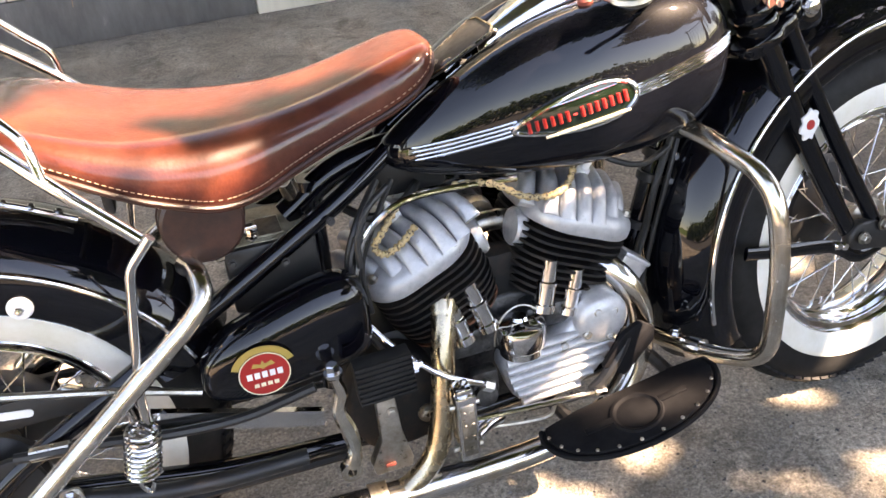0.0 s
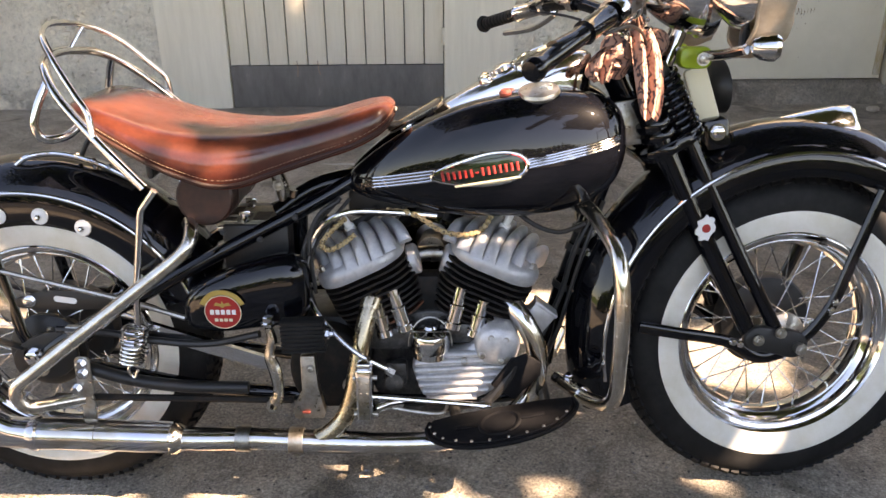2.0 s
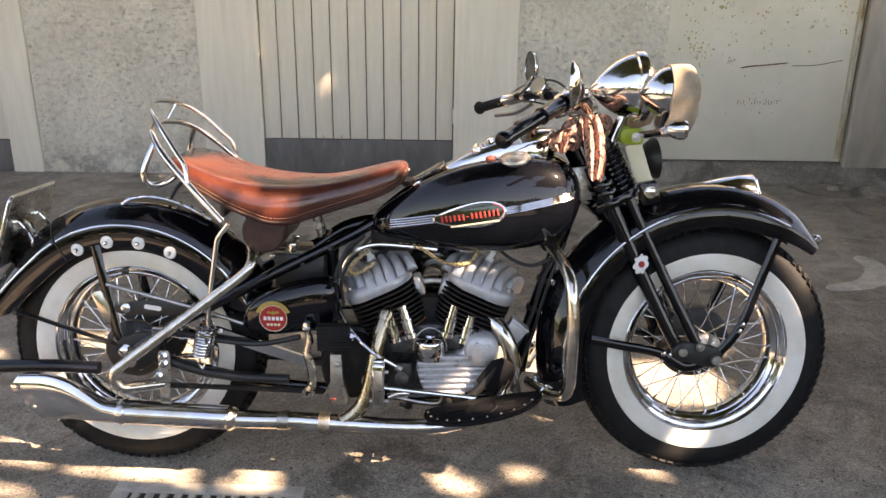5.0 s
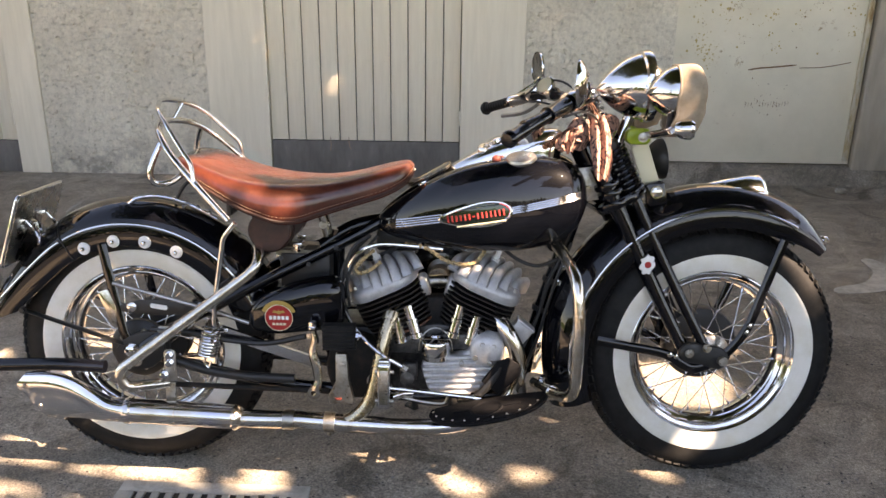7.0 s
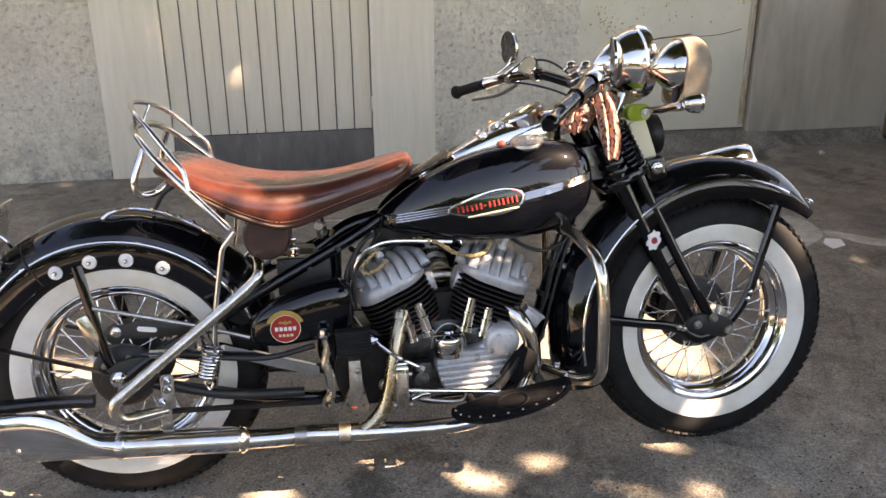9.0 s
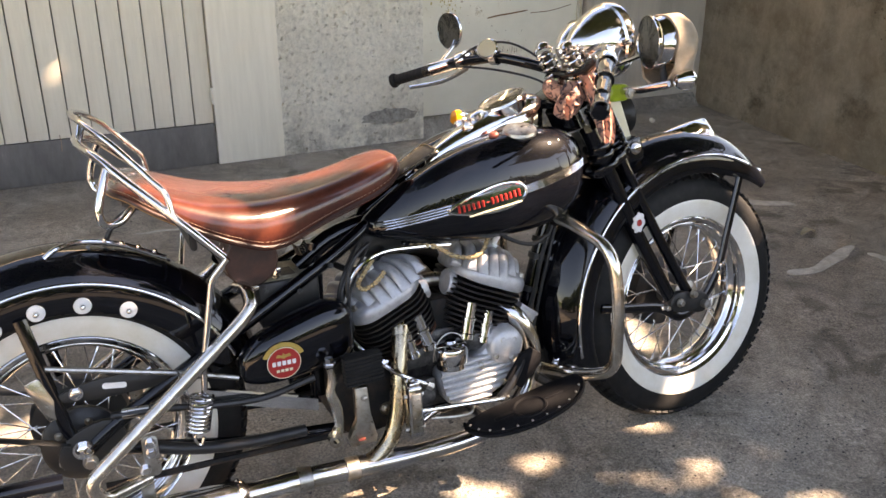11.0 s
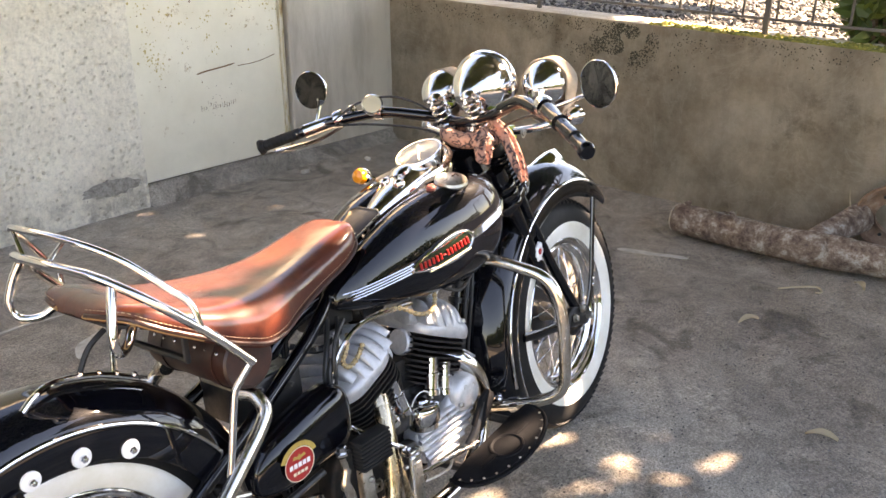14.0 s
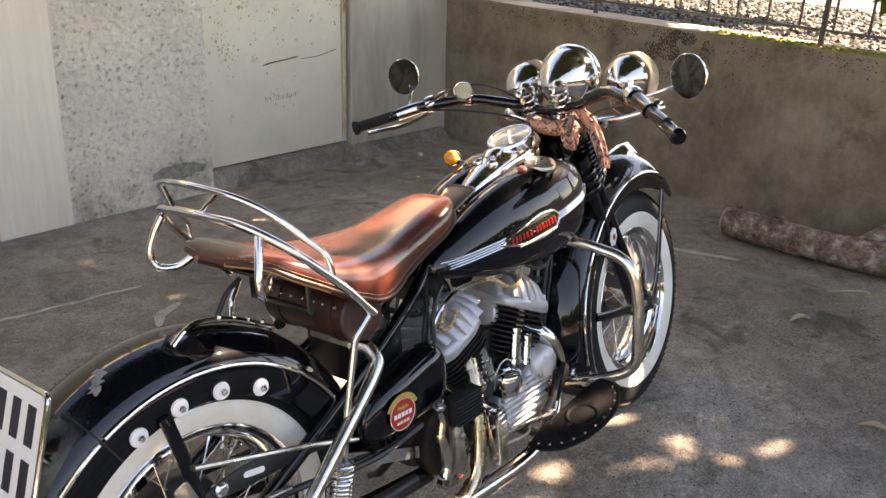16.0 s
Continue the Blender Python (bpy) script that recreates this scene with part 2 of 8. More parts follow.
# pebbledash plaster
m = M["plaster"] = material("pebbledash_plaster", (0.582, 0.560, 0.502), 0.9)
v = coords(m)
base = ramp(m, noise_of(m, 2.2, 6, 0.65, v), [(0.3, (0.624, 0.570, 0.465)), (0.6, (0.790, 0.730, 0.605))])
coarse = noise_of(m, 30, 7, 0.8, v)
# relief shade put into the colour: bump hollows and brown pits darkened
relief_shade = ramp(m, coarse, [(0.34, 0.66), (0.45, 0.94), (0.62, 1.10)])
pit = ramp(m, noise_of(m, 24, 3, 0.65, v), [(0.265, (0.166, 0.140, 0.112)), (0.30, (1.0, 1.0, 1.0))])
c = mix(m, 1.0, mix(m, 1.0, base, relief_shade, "MULTIPLY"), pit, "MULTIPLY")
sz = m.node_tree.nodes.new("ShaderNodeSeparateXYZ")
m.node_tree.links.new(v, sz.inputs[0])
foot = ramp(m, sz.outputs["Z"], [(0.02, 0.8), (0.28, 0.0)])
put(m, "Base Color", mix(m, mix(m, 1.0, foot, ramp(m, noise_of(m, 7, 6, 0.75, v), [(0.45, 0.0), (0.6, 1.0)]), "MULTIPLY"), c, (0.281, 0.250, 0.209)))
bump(m, coarse, 0.8, 0.010)

# painted timber
m = M["paint"] = material("off_white_paint", (0.686, 0.650, 0.558), 0.55)
v = coords(m)
streak = ramp(m, noise_of(m, 3, 6, 0.65, coords(m, (9, 9, 0.8))), [(0.3, (0.749, 0.680, 0.544)), (0.65, (0.853, 0.780, 0.637))])
put(m, "Base Color", mix(m, ramp(m, noise_of(m, 30, 6, 0.8, v), [(0.66, 0.0), (0.72, 0.6)]), streak, (0.374, 0.340, 0.279)))
bump(m, noise_of(m, 40, 6, 0.7, coords(m, (6, 6, 0.4))), 0.25, 0.002)
m = M["groove"] = material("dusty_groove", (0.250, 0.230, 0.195), 0.9)
m = M["darkboard"] = material("dark_kick_board", (0.104, 0.095, 0.084), 0.7)
v = coords(m)
put(m, "Base Color", ramp(m, noise_of(m, 6, 6, 0.7, coords(m, (2, 2, 0.6))), [(0.3, (0.115, 0.106, 0.098)), (0.65, (0.19, 0.176, 0.160)), (0.8, (0.33, 0.305, 0.275))]))

# grey-brown with shade put into the colour, for the unseen west wall
m = M["shadegrey"] = material("grey_brown_shade", (0.208, 0.180, 0.144), 0.7)
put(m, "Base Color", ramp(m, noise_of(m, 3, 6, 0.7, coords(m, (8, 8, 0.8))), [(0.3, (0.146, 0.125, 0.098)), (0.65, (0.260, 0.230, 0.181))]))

# rusting sheet door
m = M["sheet"] = material("painted_rusting_sheet", (0.624, 0.600, 0.521), 0.5)
v = coords(m)
paint = ramp(m, noise_of(m, 2.5, 6, 0.65, v), [(0.3, (0.707, 0.650, 0.512)), (0.65, (0.832, 0.770, 0.623))])
rust = ramp(m, noise_of(m, 17, 8, 0.8, v), [(0.585, 0.0), (0.66, 0.9)])
area = ramp(m, noise_of(m, 2.1, 3, 0.5, v), [(0.50, 0.0), (0.62, 1.0)])
put(m, "Base Color", mix(m, mix(m, 1.0, rust, area, "MULTIPLY"), paint, ramp(m, noise_of(m, 60, 4, 0.7, v), [(0.3, (0.166, 0.070, 0.028)), (0.65, (0.478, 0.320, 0.093))])))
bump(m, noise_of(m, 14, 6, 0.7, v), 0.15, 0.004)
m = M["rust"] = material("rust", (0.2, 0.09, 0.035), 0.9)
v = coords(m)
put(m, "Base Color", ramp(m, noise_of(m, 50, 6, 0.75, v), [(0.3, (0.07, 0.035, 0.02)), (0.65, (0.32, 0.17, 0.06))]))

m = M["rustedge"] = material("rust_streaked_paint", (0.5, 0.45, 0.35), 0.7)
put(m, "Base Color", ramp(m, noise_of(m, 5, 7, 0.75, coords(m, (6, 6, 1.2))), [(0.40, (0.62, 0.58, 0.49)), (0.55, (0.48, 0.38, 0.22)), (0.68, (0.24, 0.12, 0.05))]))

# old retaining wall
m = M["oldwall"] = material("stained_old_concrete", (0.208, 0.180, 0.140), 0.92)
v = coords(m)
a = ramp(m, noise_of(m, 2.4, 9, 0.74, v), [(0.32, (0.275, 0.213, 0.148)), (0.52, (0.478, 0.395, 0.290)), (0.72, (0.666, 0.570, 0.445))])
b = ramp(m, noise_of(m, 1.0, 6, 0.7, coords(m, (3, 3, 0.8))), [(0.3, 0.74), (0.6, 1.08)])
c = mix(m, 1.0, a, b, "MULTIPLY")
c = mix(m, ramp(m, noise_of(m, 9, 7, 0.8, v), [(0.6, 0.0), (0.75, 0.5)]), c, (0.520, 0.460, 0.372))
c = mix(m, ramp(m, noise_of(m, 3.0, 4, 0.65, v, 1.6), [(0.48, 0.0), (0.5, 0.22), (0.52, 0.0)]), c, (0.624, 0.550, 0.430))
put(m, "Base Color", mix(m, ramp(m, noise_of(m, 2.1, 8, 0.78, v), [(0.55, 0.0), (0.70, 0.8)]), c, (0.104, 0.080, 0.048)))
bump(m, mix(m, 0.5, noise_of(m, 60, 8, 0.8, v), noise_of(m, 6, 6, 0.7, v)), 0.6, 0.012)
m = M["pier"] = material("grey_render", (0.437, 0.390, 0.335), 0.9)
v = coords(m)
put(m, "Base Color", ramp(m, noise_of(m, 1.6, 6, 0.65, coords(m, (3, 3, 0.7))), [(0.3, (0.354, 0.305, 0.246)), (0.6, (0.541, 0.485, 0.400))]))
bump(m, noise_of(m, 70, 7, 0.8, v), 0.5, 0.006)
m = M["gravel"] = material("pale_gravel", (0.4, 0.38, 0.35), 0.9)
gi = m.node_tree.nodes.new("ShaderNodeNewGeometry")
put(m, "Base Color", ramp(m, gi.outputs["Random Per Island"], [(0.0, (0.03, 0.029, 0.029)), (0.5, (0.10, 0.097, 0.094)), (1.0, (0.24, 0.235, 0.23))]))
m = M["earth"] = material("earth", (0.13, 0.11, 0.08), 0.95)
v = coords(m)
put(m, "Base Color", ramp(m, noise_of(m, 12, 7, 0.75, v), [(0.3, (0.07, 0.06, 0.045)), (0.7, (0.2, 0.18, 0.14))]))
m = M["moss"] = material("moss", (0.16, 0.17, 0.03), 0.95)
gi = m.node_tree.nodes.new("ShaderNodeNewGeometry")
put(m, "Base Color", ramp(m, gi.outputs["Random Per Island"], [(0.0, (0.08, 0.09, 0.02)), (0.6, (0.22, 0.20, 0.035)), (1.0, (0.34, 0.27, 0.06))]))
m = M["leaf"] = material("leaf_green", (0.07, 0.12, 0.025), 0.5)
gi = m.node_tree.nodes.new("ShaderNodeNewGeometry")
put(m, "Base Color", ramp(m, gi.outputs["Random Per Island"], [(0.0, (0.025, 0.05, 0.012)), (0.6, (0.055, 0.10, 0.022)), (1.0, (0.13, 0.17, 0.035))]))
lit = node(m, "ShaderNodeBsdfTranslucent", Color=(0.05, 0.08, 0.012, 1))
both = node(m, "ShaderNodeMixShader", Fac=0.25)
m.node_tree.links.new(m.node_tree.nodes["Principled BSDF"].outputs[0], both.inputs[1])
m.node_tree.links.new(lit.outputs[0], both.inputs[2])
m.node_tree.links.new(both.outputs[0], m.node_tree.nodes["Material Output"].inputs["Surface"])
m = M["bark"] = material("flaking_bark", (0.24, 0.18, 0.14), 0.95)
v = coords(m)
c = ramp(m, noise_of(m, 16, 9, 0.8, v), [(0.40, (0.10, 0.06, 0.045)), (0.52, (0.26, 0.185, 0.14)), (0.62, (0.50, 0.45, 0.39))])
put(m, "Base Color", c)
bump(m, noise_of(m, 22, 8, 0.8, v), 0.9, 0.02)
m = M["darkmoss"] = material("dark_wall_moss", (0.085, 0.075, 0.05), 0.95)
m = M["cutwood"] = material("cut_wood", (0.52, 0.46, 0.38), 0.85)
m = M["dryleaf"] = material("dry_leaf", (0.4, 0.33, 0.22), 0.9)
m = M["hillgreen"] = material("far_green", (0.06, 0.10, 0.03), 0.95)
v = coords(m)
put(m, "Base Color", ramp(m, noise_of(m, 0.25, 7, 0.75, v), [(0.35, (0.025, 0.05, 0.015)), (0.6, (0.10, 0.15, 0.045))]))
m = M["fenceiron"] = material("dark_fence_iron", (0.11, 0.10, 0.09), 0.6, 0.3)
wear(m, 0.45, 0.75, 30)
m = M["rustdrum"] = material("rusty_drum", (0.2, 0.11, 0.07), 0.85)
v = coords(m)
put(m, "Base Color", ramp(m, noise_of(m, 14, 7, 0.75, v), [(0.3, (0.10, 0.055, 0.035)), (0.55, (0.24, 0.14, 0.09)), (0.72, (0.36, 0.28, 0.22))]))
bump(m, noise_of(m, 60, 6, 0.75, v), 0.5, 0.003)
m = M["cement"] = material("pale_cement", (0.374, 0.350, 0.307), 0.9)
v = coords(m)
put(m, "Base Color", ramp(m, noise_of(m, 9, 7, 0.8, v), [(0.35, (0.26, 0.245, 0.215)), (0.6, (0.52, 0.49, 0.43))]))
m = M["rustyellow"] = material("ochre_rust", (0.52, 0.40, 0.17), 0.9)
m = M["spall"] = material("bare_mortar", (0.33, 0.30, 0.26), 0.95)
v = coords(m)
put(m, "Base Color", ramp(m, noise_of(m, 45, 6, 0.8, v), [(0.35, (0.17, 0.15, 0.125)), (0.6, (0.40, 0.37, 0.32))]))
bump(m, noise_of(m, 60, 5, 0.75, v), 1.0, 0.01)
# dark grey for the added strip that dims reflections
m = M["strip_grey"] = material("strip_grey", (0.05, 0.05, 0.05), 0.9)
put(m, "Base Color", ramp(m, noise_of(m, 30, 6, 0.8, coords(m)), [(0.3, (0.03, 0.03, 0.03)), (0.7, (0.075, 0.073, 0.07))]))

# ---- mesh tools ----
def part(name, bm, mat, parent=None, label="", xf=None, smooth=35.0):
    """Links a bmesh as one mesh object, under a thing or a part."""
    if xf is not None:
        bm.transform(xf)
    me = bpy.data.meshes.new(name)
    bmesh.ops.recalc_face_normals(bm, faces=bm.faces)
    bm.to_mesh(me)
    bm.free()
    me.materials.append(M[mat] if isinstance(mat, str) else mat)
    if smooth:
        me.shade_smooth()
        me.set_sharp_from_angle(angle=radians(smooth))
    ob = new(name, me)
    if parent is not None:
        ob.parent = parent
    if label:
        tagged(ob, label)
    return ob


def share(name, ob, m, parent=None):
    """One more object on the same mesh."""
    o = new(name, ob.data)
    o.parent = parent
    o.matrix_basis = m
    return o


def spline(pts, n=6, closed=False):
    """Catmull-Rom points through pts."""
    P = [Vector(p) for p in pts]
    if n <= 1 or len(P) < 3:
        return P
    out, k = [], len(P)
    for i in range(k if closed else k - 1):
        a = P[(i - 1) % k] if closed or i > 0 else P[0] * 2 - P[1]
        b, c = P[i], P[(i + 1) % k]
        d = P[(i + 2) % k] if closed or i + 2 < k else c * 2 - b
        for j in range(n):
            t = j / n
            out.append(0.5 * ((2 * b) + (c - a) * t + (2 * a - 5 * b + 4 * c - d) * t * t + (3 * b - a - 3 * c + d) * t ** 3))
    if not closed:
        out.append(P[-1])
    return out


def bent(pts, radius, n=6):
    """A polyline with its corners rounded like a bent pipe."""
    P = [Vector(p) for p in pts]
    out = [P[0]]
    for a, b, c in zip(P, P[1:], P[2:]):
        u, v = (a - b), (c - b)
        r = min(radius, u.length * 0.48, v.length * 0.48)
        s, e = b + u.normalized() * r, b + v.normalized() * r
        for j in range(n + 1):
            t = j / n
            out.append(s * (1 - t) ** 2 + b * 2 * t * (1 - t) + e * t * t)
    out.append(P[-1])
    return out


def sweep(path, r, seg=12, closed=False, bm=None, squash=None):
    """A round tube along path; r: one radius or one per point. squash: (u, v) factors of the section."""
    bm = bm or bmesh.new()
    n = len(path)
    P = [Vector(p) for p in path]
    R = list(r) if hasattr(r, "__len__") else [r] * n
    tang = [((P[(i + 1) % n] if closed or i + 1 < n else P[i]) - (P[i - 1] if closed or i > 0 else P[i])).normalized() for i in range(n)]
    up = Vector((0, 0, 1)) if abs(tang[0].z) < 0.9 else Vector((1, 0, 0))
    u = tang[0].cross(up).normalized()
    rings = []
    for i in range(n):
        u = (u - tang[i] * u.dot(tang[i])).normalized()
        w = tang[i].cross(u)
        a, b = squash or (1, 1)
        rings.append([bm.verts.new(P[i] + (u * math.cos(2 * math.pi * k / seg) * a + w * math.sin(2 * math.pi * k / seg) * b) * R[i]) for k in range(seg)])
    for i in range(n if closed else n - 1):
        A, B = rings[i], rings[(i + 1) % n]
        for k in range(seg):
            bm.faces.new((A[k], A[(k + 1) % seg], B[(k + 1) % seg], B[k]))
    if not closed:
        bm.faces.new(rings[0][::-1])
        bm.faces.new(rings[-1])
    return bm


def tube(pts, r, n=6, seg=12, closed=False, bm=None):
    return sweep(spline(pts, n, closed), r, seg, closed, bm)


def lathe(profile, centre=(0, 0, 0), axis="y", seg=48, bm=None, closed=False, arc=None):
    """Turns (radius, along) pairs about an axis. closed: the profile is a ring."""
    bm = bm or bmesh.new()
    c = Vector(centre)
    ax = {"x": Vector((1, 0, 0)), "y": Vector((0, 1, 0)), "z": Vector((0, 0, 1))}[axis] if isinstance(axis, str) else Vector(axis).normalized()
    ref = Vector((0, 0, 1)) if abs(ax.z) < 0.9 else Vector((1, 0, 0))
    u = ax.cross(ref).normalized()
    w = ax.cross(u)
    rings = []
    for i in range(seg):
        t = 2 * math.pi * i / seg
        d = u * math.cos(t) + w * math.sin(t)
        rings.append([bm.verts.new(c + d * max(r, 1e-5) + ax * h) for r, h in profile])
    k = len(profile)
    for i in range(seg):
        A, B = rings[i], rings[(i + 1) % seg]
        for j in range(k if closed else k - 1):
            bm.faces.new((A[j], A[(j + 1) % k], B[(j + 1) % k], B[j]))
    if not closed:
        for j, flip in ((0, False), (k - 1, True)):
            if profile[j][0] > 1e-4:
                loop = [rg[j] for rg in rings]
                bm.faces.new(loop[::-1] if flip else loop)
    bmesh.ops.remove_doubles(bm, verts=bm.verts, dist=2e-6)
    return bm


def loft(rings, bm=None, cap=True, closed=False):
    """Skins rings of the same number of points."""
    bm = bm or bmesh.new()
    V = [[bm.verts.new(p) for p in ring] for ring in rings]
    k = len(V[0])
    for A, B in (zip(V, V[1:] + V[:1]) if closed else zip(V, V[1:])):
        for j in range(k):
            bm.faces.new((A[j], A[(j + 1) % k], B[(j + 1) % k], B[j]))
    if cap and not closed:
        bm.faces.new(V[0][::-1])
        bm.faces.new(V[-1])
    return bm


def box(size, at=(0, 0, 0), bevel=0.0, rot=(0, 0, 0), bm=None, seg=2):
    own = bmesh.new()
    bmesh.ops.create_cube(own, size=1.0, matrix=Matrix.Diagonal((*size, 1)))
    if bevel:
        bmesh.ops.bevel(own, geom=own.edges[:], offset=bevel, segments=seg, affect="EDGES", profile=0.5)
    own.transform(pose(*at, *rot))
    return merge(own, bm)


def merge(src, dst=None):
    if dst is None:
        return src
    index = {v: dst.verts.new(v.co) for v in src.verts}
    for f in src.faces:
        dst.faces.new([index[v] for v in f.verts])
    src.free()
    return dst


def prism(outline, depth, m=None, bevel=0.0, bm=None):
    """An outline of (x, y) made solid from z = 0 to depth, then moved by m."""
    own = bmesh.new()
    top = [own.verts.new((x, y, depth)) for x, y in outline]
    low = [own.verts.new((x, y, 0)) for x, y in outline]
    own.faces.new(top)
    own.faces.new(low[::-1])
    k = len(outline)
    for i in range(k):
        own.faces.new((low[i], low[(i + 1) % k], top[(i + 1) % k], top[i]))
    if bevel:
        bmesh.ops.recalc_face_normals(own, faces=own.faces)
        bmesh.ops.bevel(own, geom=[e for e in own.edges if e.calc_length() > 0 and len(e.link_faces) == 2 and e.calc_face_angle(0) > 0.6], offset=bevel, segments=2, affect="EDGES", profile=0.5)
    if m is not None:
        own.transform(m)
    return merge(own, bm)


def rounded(w, h, r, n=5):
    """A rectangle with round corners, about the origin."""
    out = []
    for sx, sy, a0 in ((1, 1, 0), (-1, 1, 90), (-1, -1, 180), (1, -1, 270)):
        for i in range(n + 1):
            a = radians(a0 + 90 * i / n)
            out.append((sx * (w / 2 - r) + r * math.cos(a), sy * (h / 2 - r) + r * math.sin(a)))
    return out


def bolt(at, axis, r=0.008, h=0.006, bm=None):
    """A hexagon head with a washer."""
    bm = lathe([(0, 0), (r * 1.35, 0), (r * 1.35, h * 0.3), (0, h * 0.3)], at, axis, 14, bm)
    own = lathe([(0, h * 0.3), (r, h * 0.3), (r, h * 0.9), (r * 0.8, h), (0, h)], at, axis, 6)
    return merge(own, bm)


def coil(a, b, radius, turns, wire, seg=10, steps=14):
    """A helical spring from a to b."""
    a, b = Vector(a), Vector(b)
    ax = (b - a).normalized()
    u = ax.cross(Vector((0, 1, 0)) if abs(ax.y) < 0.9 else Vector((1, 0, 0))).normalized()
    w = ax.cross(u)
    k = int(turns * steps)
    return sweep([a + (b - a) * (i / k) + (u * math.cos(2 * math.pi * i / steps) + w * math.sin(2 * math.pi * i / steps)) * radius for i in range(k + 1)], wire, seg)


def thing(name, label, category, m=None, group=""):
    e = new(name)
    e.empty_display_size = 0.1
    if m is not None:
        e.matrix_basis = m
    return tagged(e, label, category, group)

# ---- the yard ----
def setting(name, bm, mat, label="", m=None, smooth=0.0):
    ob = part(name, bm, mat, None, "", None, smooth)
    if m is not None:
        ob.matrix_basis = m
    return tagged(ob, label, kind="structure")


def grid_sheet(x0, x1, y0, y1, nx, ny, height):
    bm = bmesh.new()
    V = [[bm.verts.new((x0 + (x1 - x0) * i / nx, y0 + (y1 - y0) * j / ny, height(x0 + (x1 - x0) * i / nx, y0 + (y1 - y0) * j / ny))) for j in range(ny + 1)] for i in range(nx + 1)]
    for i in range(nx):
        for j in range(ny):
            bm.faces.new((V[i][j], V[i + 1][j], V[i + 1][j + 1], V[i][j + 1]))
    return bm


def ground_height(x, y):
    """The yard is nearly level, with a low swell under the front wheel."""
    swell = 0.024 * math.exp(-((x - 1.62) ** 2 + (y - 0.12) ** 2) / 0.30)
    return swell + 0.0022 * noise.noise((x * 1.4, y * 1.4, 0)) + 0.0012 * noise.noise((x * 6, y * 6, 2)) if abs(x) < 6 and abs(y) < 6 else 0.0


gx_ = [-200.0, -60.0, -20.0, -8.0] + [-3.0 + 0.05 * i for i in range(150)] + [6.0, 12.0, 30.0, 80.0, 200.0]
gy_ = [-200.0, -60.0, -20.0, -8.0, -4.0] + [-2.2 + 0.05 * i for i in range(112)] + [4.5, 8.0, 20.0, 60.0, 200.0]
gv = [(x, y, ground_height(x, y) if 4 <= i < len(gx_) - 5 and 5 <= j < len(gy_) - 5 else 0.0) for i, x in enumerate(gx_) for j, y in enumerate(gy_)]
gn = len(gy_)
gf = [(i * gn + j, (i + 1) * gn + j, (i + 1) * gn + j + 1, i * gn + j + 1) for i in range(len(gx_) - 1) for j in range(gn - 1)]
gme = bpy.data.meshes.new("ground")
gme.from_pydata(gv, [], gf)
gme.materials.append(M["floor"])
gme.shade_smooth()
ground = tagged(new("ground", gme), "worn grey concrete yard with dark stains", kind="structure")

WALL = pose(0, 2.83, 0, 0, 0, 2.14)   # the long wall: x along it, its face at y = 0
H = 3.1


def wall_piece(name, x0, x1, z0, z1, y0, y1, mat, label, bevel=0.0):
    return setting(name, box((x1 - x0, y1 - y0, z1 - z0), ((x0 + x1) / 2, (y0 + y1) / 2, (z0 + z1) / 2), bevel), mat, label, WALL)


def roughcast(name, x0, x1, label, seed):
    """A thick wall whose face is thrown plaster: lumps, dimples and some deep pits; a spalled patch near the foot of one."""
    step, top = 0.008, 1.75
    nx, nz = int((x1 - x0) / step), int(top / step)

    def face(x, z):
        n = noise.noise((x * 38, z * 52, seed)) * 0.8 + noise.noise((x * 75, z * 90, seed + 3)) * 0.5 + noise.noise((x * 9, z * 9, seed)) * 0.5
        y = -0.0055 * n
        pit = noise.noise((x * 42 + 4, z * 70, seed + 8)) + 0.25 * noise.noise((x * 5, z * 5, seed))
        if pit > 0.48:
            y += 0.014 * min(1.0, (pit - 0.48) / 0.06)
        if seed > 2:
            r = math.hypot((x - 1.74) / 0.17, (z - 0.155) / 0.045) + 0.45 * noise.noise((x * 14, z * 14, 5))
            if r < 1.0:
                y += 0.010
        return y

    verts, faces_ = [], []
    for i in range(nx + 1):
        for k in range(nz + 1):
            x, z = x0 + (x1 - x0) * i / nx, top * k / nz
            verts.append((x, face(x, z) if 0 < i < nx and k < nz else 0.0, z))
    w = nz + 1
    faces_ = [(i * w + k, (i + 1) * w + k, (i + 1) * w + k + 1, i * w + k + 1) for i in range(nx) for k in range(nz)]
    b = len(verts)
    a0, a1, c0, c1 = 0, nx * w, nz, nx * w + nz
    verts += [(x0, 0, H), (x1, 0, H), (x0, 0.3, 0), (x1, 0.3, 0), (x1, 0.3, H), (x0, 0.3, H)]
    faces_ += [(c0, c1, b + 1, b), (b + 2, b + 5, b + 4, b + 3), (b, b + 1, b + 4, b + 5), (a0, c0, b, b + 5, b + 2), (a1, b + 3, b + 4, b + 1, c1), (a0, b + 2, b + 3, a1)]
    me = bpy.data.meshes.new(name)
    me.from_pydata(verts, [], faces_)
    me.materials.append(M["plaster"])
    ob = new(name, me)
    ob.matrix_basis = WALL
    return tagged(ob, label, kind="structure")


